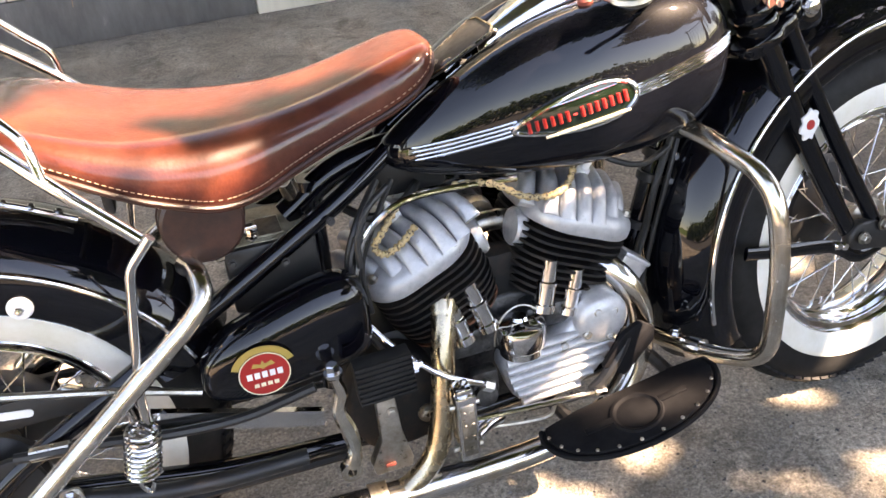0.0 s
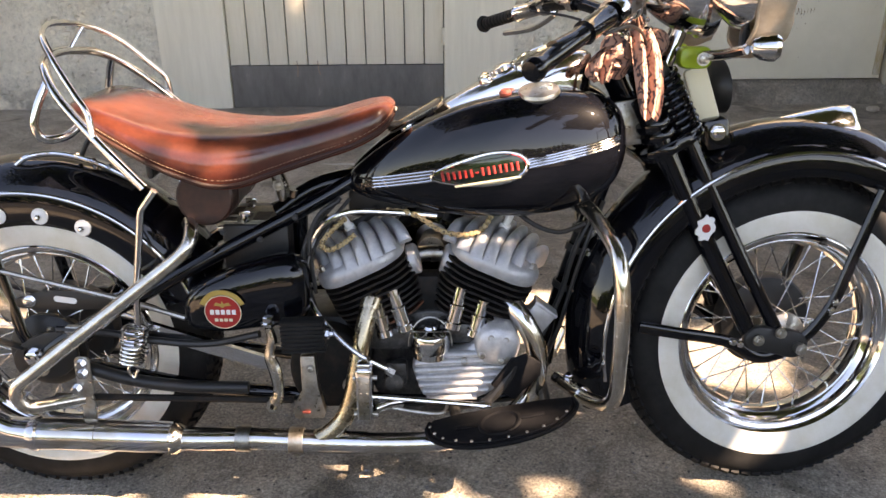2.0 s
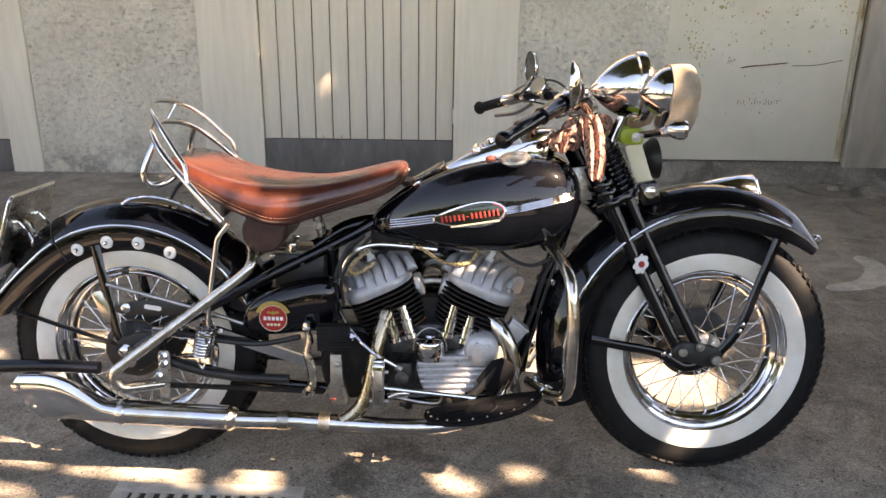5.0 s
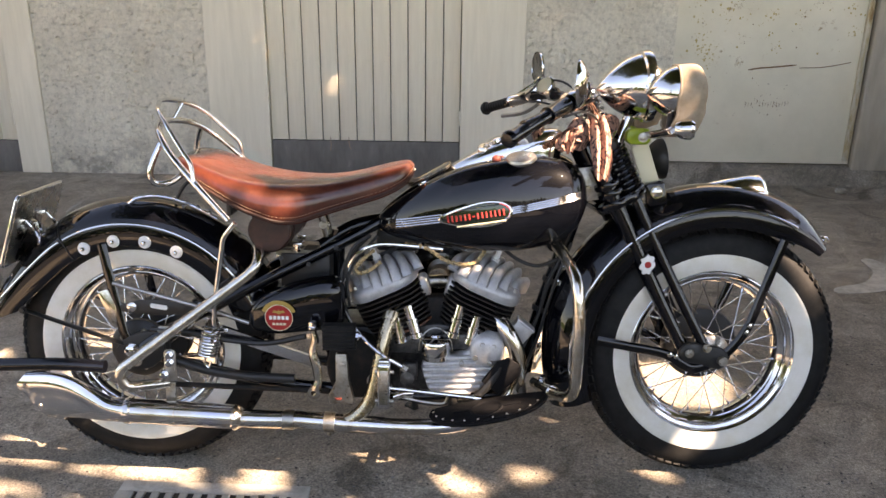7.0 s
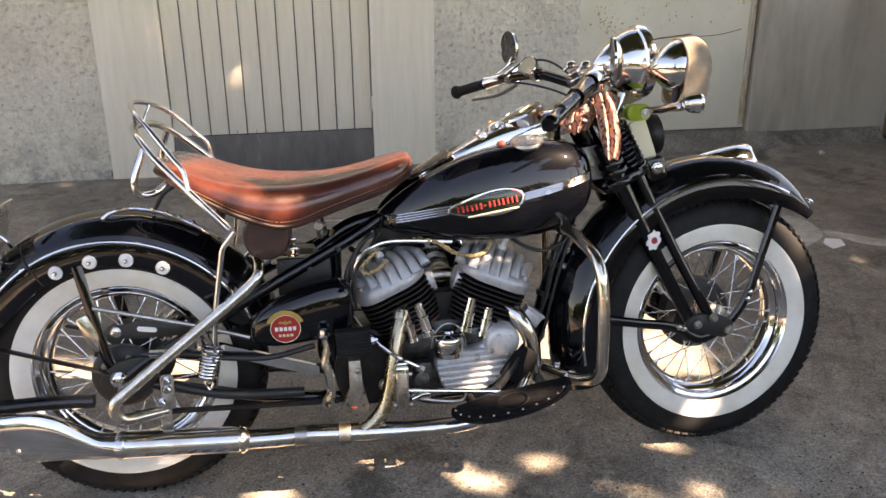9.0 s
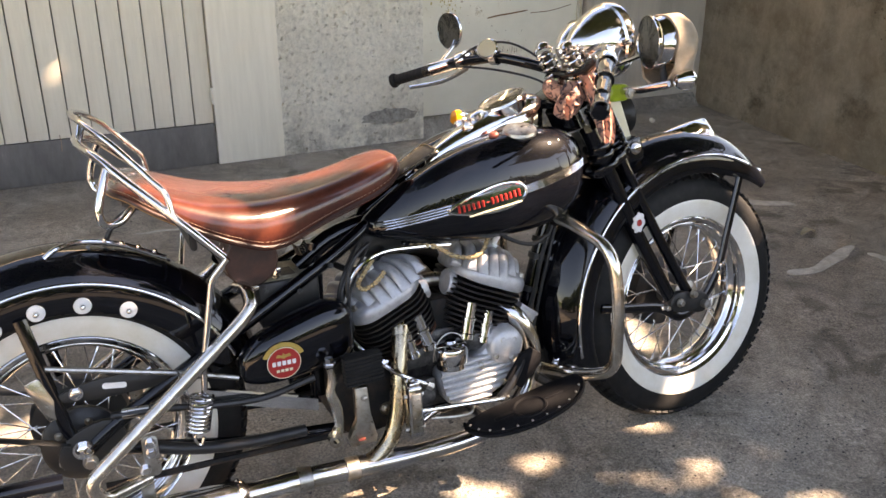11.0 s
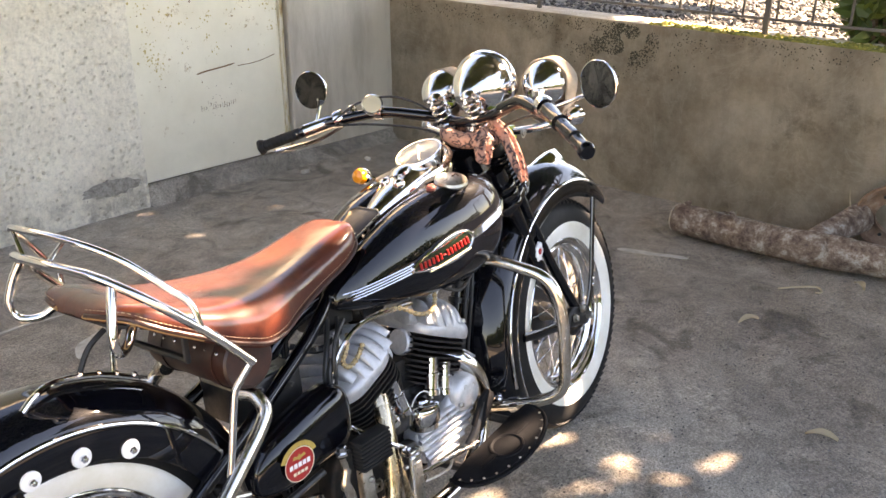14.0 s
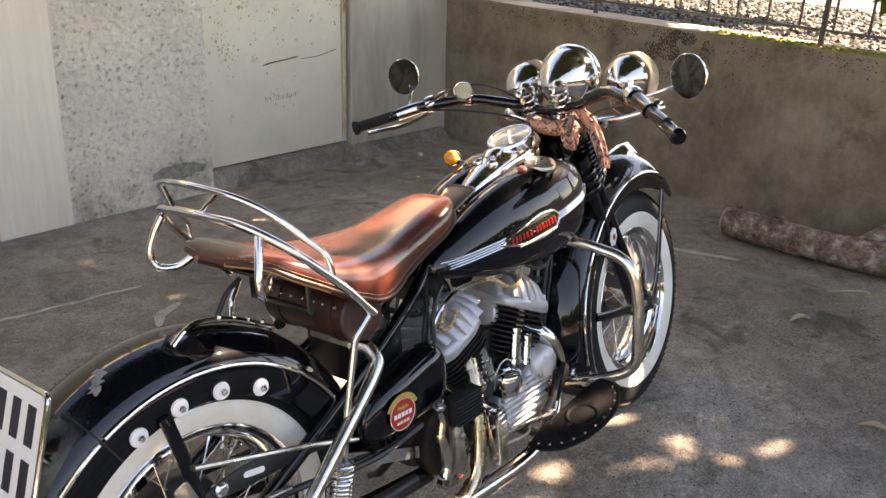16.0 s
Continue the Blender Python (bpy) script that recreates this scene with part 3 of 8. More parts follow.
roughcast("wall_north", -1.608, -0.652, "grey-white pebbledash plaster wall, pitted", 1.0)
roughcast("wall_north_middle", 1.128, 1.95, "grey-white pebbledash plaster wall with a worn foot", 5.0)
patch = [(1.74 + 0.165 * math.cos(a) * (1 + 0.3 * noise.noise((math.cos(a) * 3, math.sin(a) * 3, 2))), 0.155 + 0.040 * math.sin(a) * (1 + 0.4 * noise.noise((math.cos(a) * 4, math.sin(a) * 4, 6)))) for a in [2 * math.pi * i / 60 for i in range(60)]]
setting("wall_patch", prism(patch, 0.008, Matrix(((1, 0, 0, 0), (0, 0, -1, 0.0035), (0, 1, 0, 0), (0, 0, 0, 1)))), "spall", "patch of bare rough mortar where plaster fell off", WALL)
wall_piece("wall_north_back", -3.2, 4.6, 0, H, 0.32, 0.5, "pier", "grey rendered wall behind the doors")
wall_piece("trim_door_west", -1.785, -1.612, 0, H, -0.012, 0.3, "paint", "off-white painted door frame board", 0.003)
west_door = setting("door_3", box((1.10, 0.03, H), (-2.337, 0.05, H / 2)), "groove", "off-white plank door over a dark kick board", WALL)
part("kick_board", box((1.098, 0.03, 0.185), (-2.337, 0.018, 0.0935), 0.003), "darkboard", west_door, "dark grey kick board, scuffed")
plank = None
for i in range(11):
    w = 1.10 / 11
    x = -2.887 + w * (i + 0.5)
    if plank is None:
        plank = part("plank", box((w - 0.006, 0.022, H - 0.189), (0, 0.022, 0.189 + (H - 0.189) / 2), 0.004), "paint", west_door)
        plank.location.x = x
    else:
        share("plank", plank, pose(x, 0, 0), west_door)
part("hinge", sweep([(-1.789, -0.008, 0.28), (-1.789, -0.008, 0.43)], 0.008, 10), "paint", west_door, "painted iron hinge")
part("hinge", sweep([(-1.789, -0.008, 1.32), (-1.789, -0.008, 1.47)], 0.008, 10), "paint", west_door, "painted iron hinge")
# out of view: added to keep sky light off the left end
wall_piece("wall_west_block", -3.5, -3.203, 0, H, -2.6, 0.3, "shadegrey", "unseen grey-brown wall added to block sky light from the west")
wall_piece("trim_door_far_west", -3.2, -2.89, 0, H, -0.012, 0.3, "paint", "off-white painted door frame board", 0.003)
wall_piece("trim_door_left", -0.65, -0.312, 0, H, -0.014, 0.3, "paint", "off-white painted door frame board", 0.003)
wall_piece("trim_door_right", 0.776, 1.126, 0, H, -0.014, 0.3, "paint", "off-white painted door frame board", 0.003)

# plank door with a dark kick board
door = setting("door_1", box((1.082, 0.03, H - 0.0), (0.232, 0.05, H / 2)), "groove", "off-white plank door over a dark kick board", WALL)
kick = part("kick_board", box((1.08, 0.03, 0.213), (0.232, 0.018, 0.1075), 0.003), "darkboard", door, "dark grey kick board, scuffed")
plank = None
for i in range(11):
    w = 1.082 / 11
    x = -0.309 + w * (i + 0.5)
    if plank is None:
        plank = part("plank", box((w - 0.006, 0.022, H - 0.217), (0, 0.022, 0.217 + (H - 0.217) / 2), 0.004), "paint", door)
        plank.location.x = x
    else:
        share("plank", plank, pose(x, 0, 0), door)
part("strand", sweep(spline([(0.03, -0.002, 0.24), (0.034, -0.004, 0.2), (0.03, -0.004, 0.16)], 5), 0.0022, 6), "thread", door)
part("strand", sweep(spline([(0.135, -0.002, 0.24), (0.14, -0.004, 0.19), (0.148, -0.004, 0.17)], 5), 0.0022, 6), "thread", door)
part("hinge", box((0.016, 0.02, 0.085), (0.772, -0.006, 0.36), 0.003), "paint", door)

# rusting sheet door on its sill
setting("sill", loft([[Vector((x, -0.03, 0.0)), Vector((x, 0.0, 0.012)), Vector((x, 0.06, 0.075)), Vector((x, 0.10, 0.092)), Vector((x, 0.3, 0.094)), Vector((x, 0.3, 0.0))] for x in np.linspace(1.953, 3.95, 12)]), "floor", "worn concrete ramp up to the door", WALL, 60)
mdoor = setting("door_2", box((1.10, 0.03, H - 0.1), (2.504, 0.115, 0.1 + (H - 0.1) / 2), 0.003), "sheet", "off-white sheet metal door with rust blooms", WALL)
part("dent", sweep(spline([(2.40, 0.098, 0.640), (2.47, 0.0965, 0.652), (2.56, 0.0965, 0.660), (2.67, 0.098, 0.672)], 4), [0.002] + [0.0042] * 11 + [0.0015], 6), "rust", mdoor, "rusty dent line")
part("dent", sweep(spline([(2.69, 0.099, 0.655), (2.83, 0.0975, 0.662), (2.97, 0.099, 0.690)], 4), 0.0022, 6), "rust", mdoor, "rusty dent line")
rr = random.Random(8)
for i in range(16):
    x, z = 2.41 + 0.24 * i / 15, 0.46 + rr.uniform(-0.016, 0.016)
    part("rust_drip", sweep([(x, 0.0995, z + 0.008), (x + 0.004, 0.0992, z), (x, 0.0995, z - 0.01 - 0.012 * rr.random())], [0.0012, 0.002, 0.0006], 6), "rustedge" if i % 2 else "rust", mdoor)
for i in range(46):
    x, z = 2.02 + rr.random() ** 1.3 * 0.9, 0.72 + rr.random() * 0.5
    part("rust_spot", lathe([(0.0022 + 0.0045 * rr.random() ** 2, 0), (0.002, 0.0012), (0, 0.0015)], (x, 0.0998, z), (0, -1, 0), 7), "rustyellow" if i % 5 else "rust", mdoor, "", None, 0)
def specks(centre, spread, n, size):
    """A bloom of rust: many small ragged flakes on the door's face."""
    bm = bmesh.new()
    for _ in range(n):
        x, z = rr.gauss(centre[0], spread), rr.gauss(centre[1], spread * 1.2)
        r0 = size * (0.3 + rr.random() ** 2 * 1.2)
        ring = [(x + r0 * (0.6 + 0.7 * rr.random()) * math.cos(k), z + r0 * (0.6 + 0.9 * rr.random()) * math.sin(k)) for k in [i * 0.9 for i in range(7)]]
        prism(ring, 0.0012, Matrix(((1, 0, 0, 0), (0, 0, -1, 0.0998), (0, 1, 0, 0), (0, 0, 0, 1))), 0.0, bm)
    return bm


for x, z, spread, n in ((2.12, 0.78, 0.035, 70), (2.15, 0.71, 0.03, 60), (2.24, 0.94, 0.025, 30), (2.50, 0.96, 0.025, 30), (2.485, 0.825, 0.010, 14), (2.44, 0.885, 0.008, 10), (2.545, 0.77, 0.014, 24), (2.10, 0.90, 0.02, 18), (2.08, 1.03, 0.035, 40), (2.35, 1.08, 0.05, 40), (2.96, 0.86, 0.02, 24), (2.95, 0.98, 0.03, 30)):
    tagged(part("rust_bloom", specks((x, z), spread, n // 2, 0.0045), "rustyellow", mdoor, "ochre rust bloom in the paint", None, 0), kind="stuff")
tagged(part("paint_chips", specks((2.45, 0.80), 0.28, 36, 0.0035), "rust", mdoor, "dark chips in the paint", None, 0), kind="stuff")
tagged(part("paint_chips", specks((2.53, 0.462), 0.045, 26, 0.003), "rust", mdoor, "dark chips in the paint", None, 0), kind="stuff")
part("edge_strip", box((0.03, 0.03, H - 0.12), (3.028, 0.096, 0.12 + (H - 0.12) / 2), 0.004), "rustedge", mdoor, "rust-streaked edge strip")
wall_piece("pier_east", 3.06, 4.1, 0, H, 0.06, 0.3, "pier", "grey-brown rendered pier, stained", 0.01)

# retaining wall to the east, with the terrace behind it
EAST0, EAST1 = Vector((3.98, 3.2, 0)), Vector((3.755, -0.2, 0))
ang = math.degrees(math.atan2(EAST1.y - EAST0.y, EAST1.x - EAST0.x))
EAST = pose(*EAST0, 0, 0, ang)        # x runs along the wall towards the south, y = 0 is its face, +y lies behind it
ROOF = 0.945
rough = grid_sheet(-0.2, 9.0, 0.0, ROOF, 120, 14, lambda x, y: 0.006 * noise.noise((x * 3, y * 3, 0)) + 0.004 * noise.noise((x * 11, y * 11, 3)))
rough.transform(Matrix(((1, 0, 0, 0), (0, 0, 1, 0), (0, 1, 0, 0), (0, 0, 0, 1))))
bmesh.ops.solidify(rough, geom=rough.faces[:], thickness=0.0)
wall_fall = lambda x: 1.048 - 0.036 * min(x, 4.0)   # its top falls a little towards the south
rough = merge(rough, box((9.2, 0.28, ROOF - 0.004), (4.4, 0.152, (ROOF - 0.004) / 2)))
bmesh.ops.subdivide_edges(rough, edges=[e for e in rough.edges if e.calc_length() > 5], cuts=12)
for vv in rough.verts:
    vv.co.z *= wall_fall(vv.co.x)
EAST_TOP = EAST @ pose(1.32, 0, ROOF, 0, 1.95, 0) @ pose(-1.32, 0, -ROOF)
setting("wall_east", rough, "oldwall", "dark stained old concrete retaining wall", EAST, 30)
setting("terrace", box((30, 14, 0.90), (8, 7.3, 0.45)), "earth", "gravel terrace above the yard", EAST_TOP)

# ---- the motorcycle: x forward, y to its left, z up, standing on its rear tyre's foot ----
BIKE = thing("motorcycle", "vintage black and chrome motorcycle with brown leather seat and whitewall tyres", "motorcycle",
             pose(0, -0.012, -0.002, 0, 0, 0.8) @ pose(0, 0, 0, -6.5, 0, 0))
REAR, FRONT = Vector((0.041, 0, 0.337)), Vector((1.540, 0, 0.358))
NECK, RAKE = Vector((1.205, 0, 0.85)), 27.6
AX = Vector((-math.sin(radians(RAKE)), 0, math.cos(radians(RAKE))))
STEER = Matrix.Translation(NECK) @ Matrix.Rotation(radians(6.5), 4, AX) @ Matrix.Translation(-NECK)
BARS = Matrix.Translation(NECK) @ Matrix.Rotation(radians(2.0), 4, AX) @ Matrix.Translation(-NECK)   # the bars sit a little askew in their clamps


def wheel(name, c, R, xf, label):
    hub = part(name, lathe([(0.0, -0.085), (0.012, -0.085), (0.012, -0.062), (0.024, -0.060), (0.046, -0.050), (0.048, -0.044), (0.03, -0.036), (0.024, 0.0),
                            (0.03, 0.036), (0.048, 0.044), (0.046, 0.05), (0.024, 0.06), (0.012, 0.085), (0.0, 0.085)], c, "y", 32), "steel", BIKE, label, xf)
    k = R / 0.336
    prof = [(0.214, -0.042), (0.218, -0.052), (0.235, -0.060), (0.262, -0.0645), (0.285, -0.063), (0.303, -0.0585), (0.317, -0.050), (0.3265, -0.036), (0.331, -0.018), (0.332, 0.0)]
    prof = [(r * k, y) for r, y in prof]
    full = prof + [(r, -y) for r, y in prof[-2::-1]]
    part("tyre", lathe(full + [(0.205 * k, 0.03), (0.205 * k, -0.03)], c, "y", 96, closed=True), "rubber", hub, "black rubber tyre", xf)
    for s in (-1, 1):
        band = [(0.2195, 0.0535), (0.235, 0.0612), (0.25, 0.0644), (0.258, 0.0655), (0.264, 0.0653), (0.2665, 0.0640), (0.2665, 0.061), (0.25, 0.062), (0.22, 0.05)]
        part("whitewall", lathe([(r * k, s * y) for r, y in band], c, "y", 96, closed=True), "white", hub, "cream-white sidewall band", xf)
    # tread blocks
    bm = bmesh.new()
    n = 84
    for i in range(n):
        a = 2 * math.pi * i / n
        for y, r, w, tilt, off in ((-0.044, 0.3245, 0.016, 38, 0), (-0.0265, 0.3315, 0.015, 20, 0.5), (-0.009, 0.3345, 0.015, 6, 0), (0.009, 0.3345, 0.015, -6, 0.5), (0.0265, 0.3315, 0.015, -20, 0), (0.044, 0.3245, 0.016, -38, 0.5)):
            b = a + off * 2 * math.pi / n
            box((0.0165, w, 0.007), (0, 0, 0), 0, bm=(own := bmesh.new()))
            own.transform(Matrix.Translation(c) @ Matrix.Rotation(b, 4, "Y") @ pose(0, y, r * k, tilt, 0, 14))
            merge(own, bm)
    part("tread", bm, "rubber", hub, "", xf, 0)
    rim = [(0.2165, -0.052), (0.2195, -0.0555), (0.222, -0.0535), (0.219, -0.049), (0.206, -0.044), (0.2045, -0.032), (0.192, -0.024), (0.187, -0.012), (0.186, 0.0)]
    rim = [(r * k, y) for r, y in rim]
    rim = rim + [(r, -y) for r, y in rim[-2::-1]]
    inner = [(r - 0.003, y * 0.9) for r, y in rim[::-1]]
    part("rim", lathe(rim + inner, c, "y", 96, closed=True), "chrome", hub, "chrome wheel rim", xf)
    ridge = bmesh.new()
    for s in (-1, 1):
        lathe([(0.199 * k, s * 0.043), (0.201 * k, s * 0.046), (0.2035 * k, s * 0.043)], c, "y", 96, ridge, closed=True)
    part("rim_bead", ridge, "chrome", hub, "", xf)
    # spokes, laced in four families
    for fam, (side, sweep_) in enumerate(((-1, 1), (-1, -1), (1, 1), (1, -1))):
        a0 = fam * 9.0
        base = None
        for i in range(10):
            if base is None:
                p0 = Vector((0.043 * math.cos(radians(sweep_ * 62)), side * 0.047, 0.043 * math.sin(radians(sweep_ * 62))))
                p1 = Vector((0.188 * k, side * 0.012, 0))
                bm = sweep([p0, p0.lerp(p1, 0.93), p0.lerp(p1, 0.931), p1], [0.0016, 0.0016, 0.003, 0.003], 6)
                base = part("spoke", bm, "chrome", hub, "", Matrix.Identity(4), 60)
                base.matrix_basis = xf @ Matrix.Translation(c) @ Matrix.Rotation(radians(a0), 4, "Y")
            else:
                share("spoke", base, xf @ Matrix.Translation(c) @ Matrix.Rotation(radians(a0 + 36 * i), 4, "Y"), hub)
    part("brake_drum", lathe([(0.0, 0.03), (0.075, 0.03), (0.095, 0.036), (0.1, 0.045), (0.1, 0.07), (0.09, 0.078), (0.0, 0.08)], c, "y", 40), "blackmatt", hub, "black brake drum", xf)
    return hub


I4 = Matrix.Identity(4)
rear_wheel = wheel("rear_wheel", REAR, 0.336, I4, "rear wheel hub of dull steel")
part("hub_plate", lathe([(0.0, -0.052), (0.070, -0.052), (0.078, -0.058), (0.078, -0.070), (0.066, -0.078), (0.030, -0.084), (0.0, -0.086)], REAR, "y", 40), "blackmatt", rear_wheel, "black hub plate")
for k in range(5):
    part("hub_bolt", bolt(REAR + Vector((0.052 * math.cos(k * 1.257), -0.080, 0.052 * math.sin(k * 1.257))), (0, -1, 0), 0.006, 0.006), "steel", rear_wheel)
front_wheel = wheel("front_wheel", FRONT, 0.334, STEER, "front wheel hub of dull steel")


def fender(name, c, profile, a0, a1, xf, label, thick=0.0022, steps=56, flare=None, taper=None, cut=0.0):
    outer = profile + [(r, -y) for r, y in profile[-2::-1]]
    inner = [(r - thick, y * (1 - thick / 0.09)) for r, y in outer[::-1]]
    rings = []
    for i in range(steps + 1):
        a = radians(a0 + (a1 - a0) * i / steps)
        k = flare(math.degrees(a)) if flare else 0.0
        q = taper(math.degrees(a)) if taper else 1.0
        top, low = profile[-1][0], profile[0][0]
        ring = []
        for r, y in outer + inner:
            rr, b = top - (top - r) * q + k, a + radians(cut) * (i / steps) ** 4 * (r - low) / (top - low)
            ring.append(c + Vector((rr * math.cos(b), y * (0.7 + 0.3 * q), rr * math.sin(b))))
        rings.append(ring)
    return part(name, loft(rings), "black", BIKE, label, xf, 40)


def arc(c, r, y, a0, a1, n=40):
    return [c + Vector((r * math.cos(radians(a0 + (a1 - a0) * i / n)), y, r * math.sin(radians(a0 + (a1 - a0) * i / n)))) for i in range(n + 1)]


RP = [(0.284, -0.097), (0.300, -0.099), (0.333, -0.0985), (0.346, -0.096), (0.362, -0.087), (0.379, -0.066), (0.391, -0.036), (0.396, 0.0)]
tail = lambda a: 0.0000135 * max(0.0, a - 130) ** 2.32   # the hinged tail swings away from the tyre
rear_fender = fender("rear_fender", REAR, RP, 22, 163, I4, "gloss black deep rear fender", flare=tail, cut=12.0)
for s in (-1, 1):
    part("trim_strip", sweep(arc(REAR, 0.341, s * 0.1005, 24, 120), 0.0042, 10), "chrome", rear_fender, "thin chrome trim strip")
    part("trim_strip", sweep([REAR + Vector(((0.341 + tail(a)) * math.cos(radians(a)), s * 0.1005, (0.341 + tail(a)) * math.sin(radians(a)))) for a in np.linspace(122, 166, 24)], 0.0042, 10), "chrome", rear_fender, "thin chrome trim strip")
    part("tail_seam", sweep([REAR + Vector((r * math.cos(radians(121.2)), s * (y + 0.0012), r * math.sin(radians(121.2)))) for r, y in ((0.286, 0.0975), (0.300, 0.099), (0.333, 0.0985), (0.346, 0.096), (0.362, 0.087), (0.379, 0.066), (0.391, 0.036))], 0.0016, 6), "blackmatt", rear_fender)
    for ang_ in (113, 97.6, 82, 66):
        at = REAR + Vector((0.2985 * math.cos(radians(ang_)), s * 0.0995, 0.2985 * math.sin(radians(ang_))))
        knob = part("skirt_stud", lathe([(0, 0), (0.0155, 0), (0.0165, 0.002), (0.0145, 0.0055), (0.0, 0.007)], at, (0, s, 0), 20), "whiteplastic", rear_fender, "white washer with a chrome nut")
        part("nut", lathe([(0, 0.006), (0.0065, 0.006), (0.0065, 0.012), (0.004, 0.016), (0, 0.017)], at, (0, s, 0), 6), "chrome", rear_fender)

FP = [(0.338, -0.086), (0.352, -0.089), (0.378, -0.0885), (0.390, -0.085), (0.408, -0.072), (0.426, -0.050), (0.437, -0.025), (0.440, 0.0)]
flare = lambda a: -0.030 * max(0.0, (72 - a) / 26) ** 1.6
front_fender = fender("front_fender", FRONT, FP, 46, 200, STEER, "gloss black front fender with chrome trim", flare=flare, taper=lambda a: 1.0 - 0.55 * max(0.0, (70 - a) / 24) ** 1.3)
for s in (-1, 1):
    part("trim_strip", sweep(arc(FRONT, 0.383, s * 0.0905, 62, 190), 0.0042, 10), "chrome", front_fender, "thin chrome trim strip", STEER)

# saddle
def saddle():
    """The top and the flanks of a sprung solo saddle as one padded skin."""
    xs = [0.160, 0.168, 0.19, 0.23, 0.28, 0.33, 0.38, 0.43, 0.48, 0.53, 0.58, 0.63, 0.68, 0.72, 0.745, 0.757]
    half = [0.05, 0.098, 0.132, 0.156, 0.167, 0.171, 0.168, 0.159, 0.142, 0.122, 0.107, 0.098, 0.092, 0.083, 0.064, 0.030]
    top = [0.842, 0.853, 0.858, 0.850, 0.832, 0.816, 0.806, 0.801, 0.799, 0.800, 0.806, 0.817, 0.831, 0.841, 0.843, 0.836]
    low = [0.836, 0.838, 0.832, 0.806, 0.778, 0.750, 0.727, 0.709, 0.708, 0.722, 0.737, 0.752, 0.768, 0.786, 0.803, 0.818]
    rings, hem = [], []
    for x, h, t, l in zip(xs, half, top, low):
        drop = t - l
        sec = []
        n = 12
        for i in range(n + 1):
            u = i / n * 2 - 1
            a = abs(u)
            y = h * math.sin(a * math.pi / 2) ** 0.8 * (1 - 0.05 * max(0, a - 0.8) / 0.2)
            z = t - 0.006 * (1 - a * a) - drop * (a ** 3.4)
            sec.append(Vector((x, math.copysign(y, u), z)))
        hem.append((sec[0].copy(), sec[-1].copy()))
        under = [Vector((x, p.y * 0.96, p.z - 0.012 + 0.004 * (1 - abs(p.y) / max(h, 1e-3)))) for p in sec[::-1]]
        rings.append(sec + under)
    return rings, hem


rings, hem = saddle()
fine = []
for j in range(len(rings[0])):
    fine.append(spline([r[j] for r in rings], 3))
seat = part("seat", loft([[col[i] for col in fine] for i in range(len(fine[0]))]), "leather", BIKE, "shiny brown leather solo seat with stitched edge", None, 60)
# stitched hem and raw underside of the saddle
for side in (0, 1):
    line = spline([h[side] for h in hem], 3)
    piping = [p + Vector((0, 0.001 * (1 if p.y > 0 else -1), -0.003)) for p in line]
    part("hem", sweep(piping, 0.0042, 8), "darkleather", seat, "dark rolled leather hem")
    seam = [p + Vector((0, 0.0012 * (1 if p.y > 0 else -1), 0.0075)) for p in spline([h[side] for h in hem], 14)]
    bm, run = bmesh.new(), 0.0
    for a, b in zip(seam, seam[1:]):
        run += (b - a).length
        if run > 0.0075:
            run = 0.0
            d = (b - a).normalized() * 0.0026
            sweep([a - d, a + d], 0.0007, 5, bm=bm)
    tagged(part("stitching", bm, "thread", seat, "pale hand-stitched seam"), kind="stuff")
    part("hide_edge", sweep([p + Vector((0, -0.004 * (1 if p.y > 0 else -1), -0.006)) for p in line[:14]], 0.0042, 8), "hide", seat, "raw tan leather edge")
seat_pan = part("seat_pan", loft([[Vector((x, s * w, z)) for s, z in ((-1, zz), (1, zz), (1, zz - 0.006), (-1, zz - 0.006))] for x, w, zz in ((0.18, 0.08, 0.815), (0.26, 0.12, 0.79), (0.36, 0.13, 0.765), (0.46, 0.11, 0.755), (0.56, 0.08, 0.775), (0.70, 0.045, 0.81))]), "blackmatt", BIKE, "black seat pan")
part("seat_bracket", sweep([(0.30, 0.09, 0.775), (0.30, 0.09, 0.71), (0.30, -0.09, 0.71), (0.30, -0.09, 0.775)], 0.007, 8), "blackmatt", BIKE)
part("seat_post", lathe([(0, 0), (0.018, 0), (0.018, 0.012), (0.0145, 0.016), (0.0145, 0.12), (0.016, 0.124), (0.016, 0.14), (0, 0.14)], (0.547, 0.0, 0.598), (-0.27, 0, 1), 20), "oldchrome", BIKE, "worn chrome seat post")
part("post_bolt", bolt((0.524, -0.012, 0.670), (0, -1, 0.1), 0.008, 0.008), "steel", BIKE)
part("seat_bar", tube([(0.60, 0, 0.79), (0.70, 0, 0.79), (0.79, 0, 0.785), (0.83, 0, 0.775)], 0.009, 4, 10), "blackmatt", BIKE)
part("seat_pivot", bolt((0.785, -0.022, 0.787), (0, -1, 0), 0.011, 0.01), "chrome", BIKE)

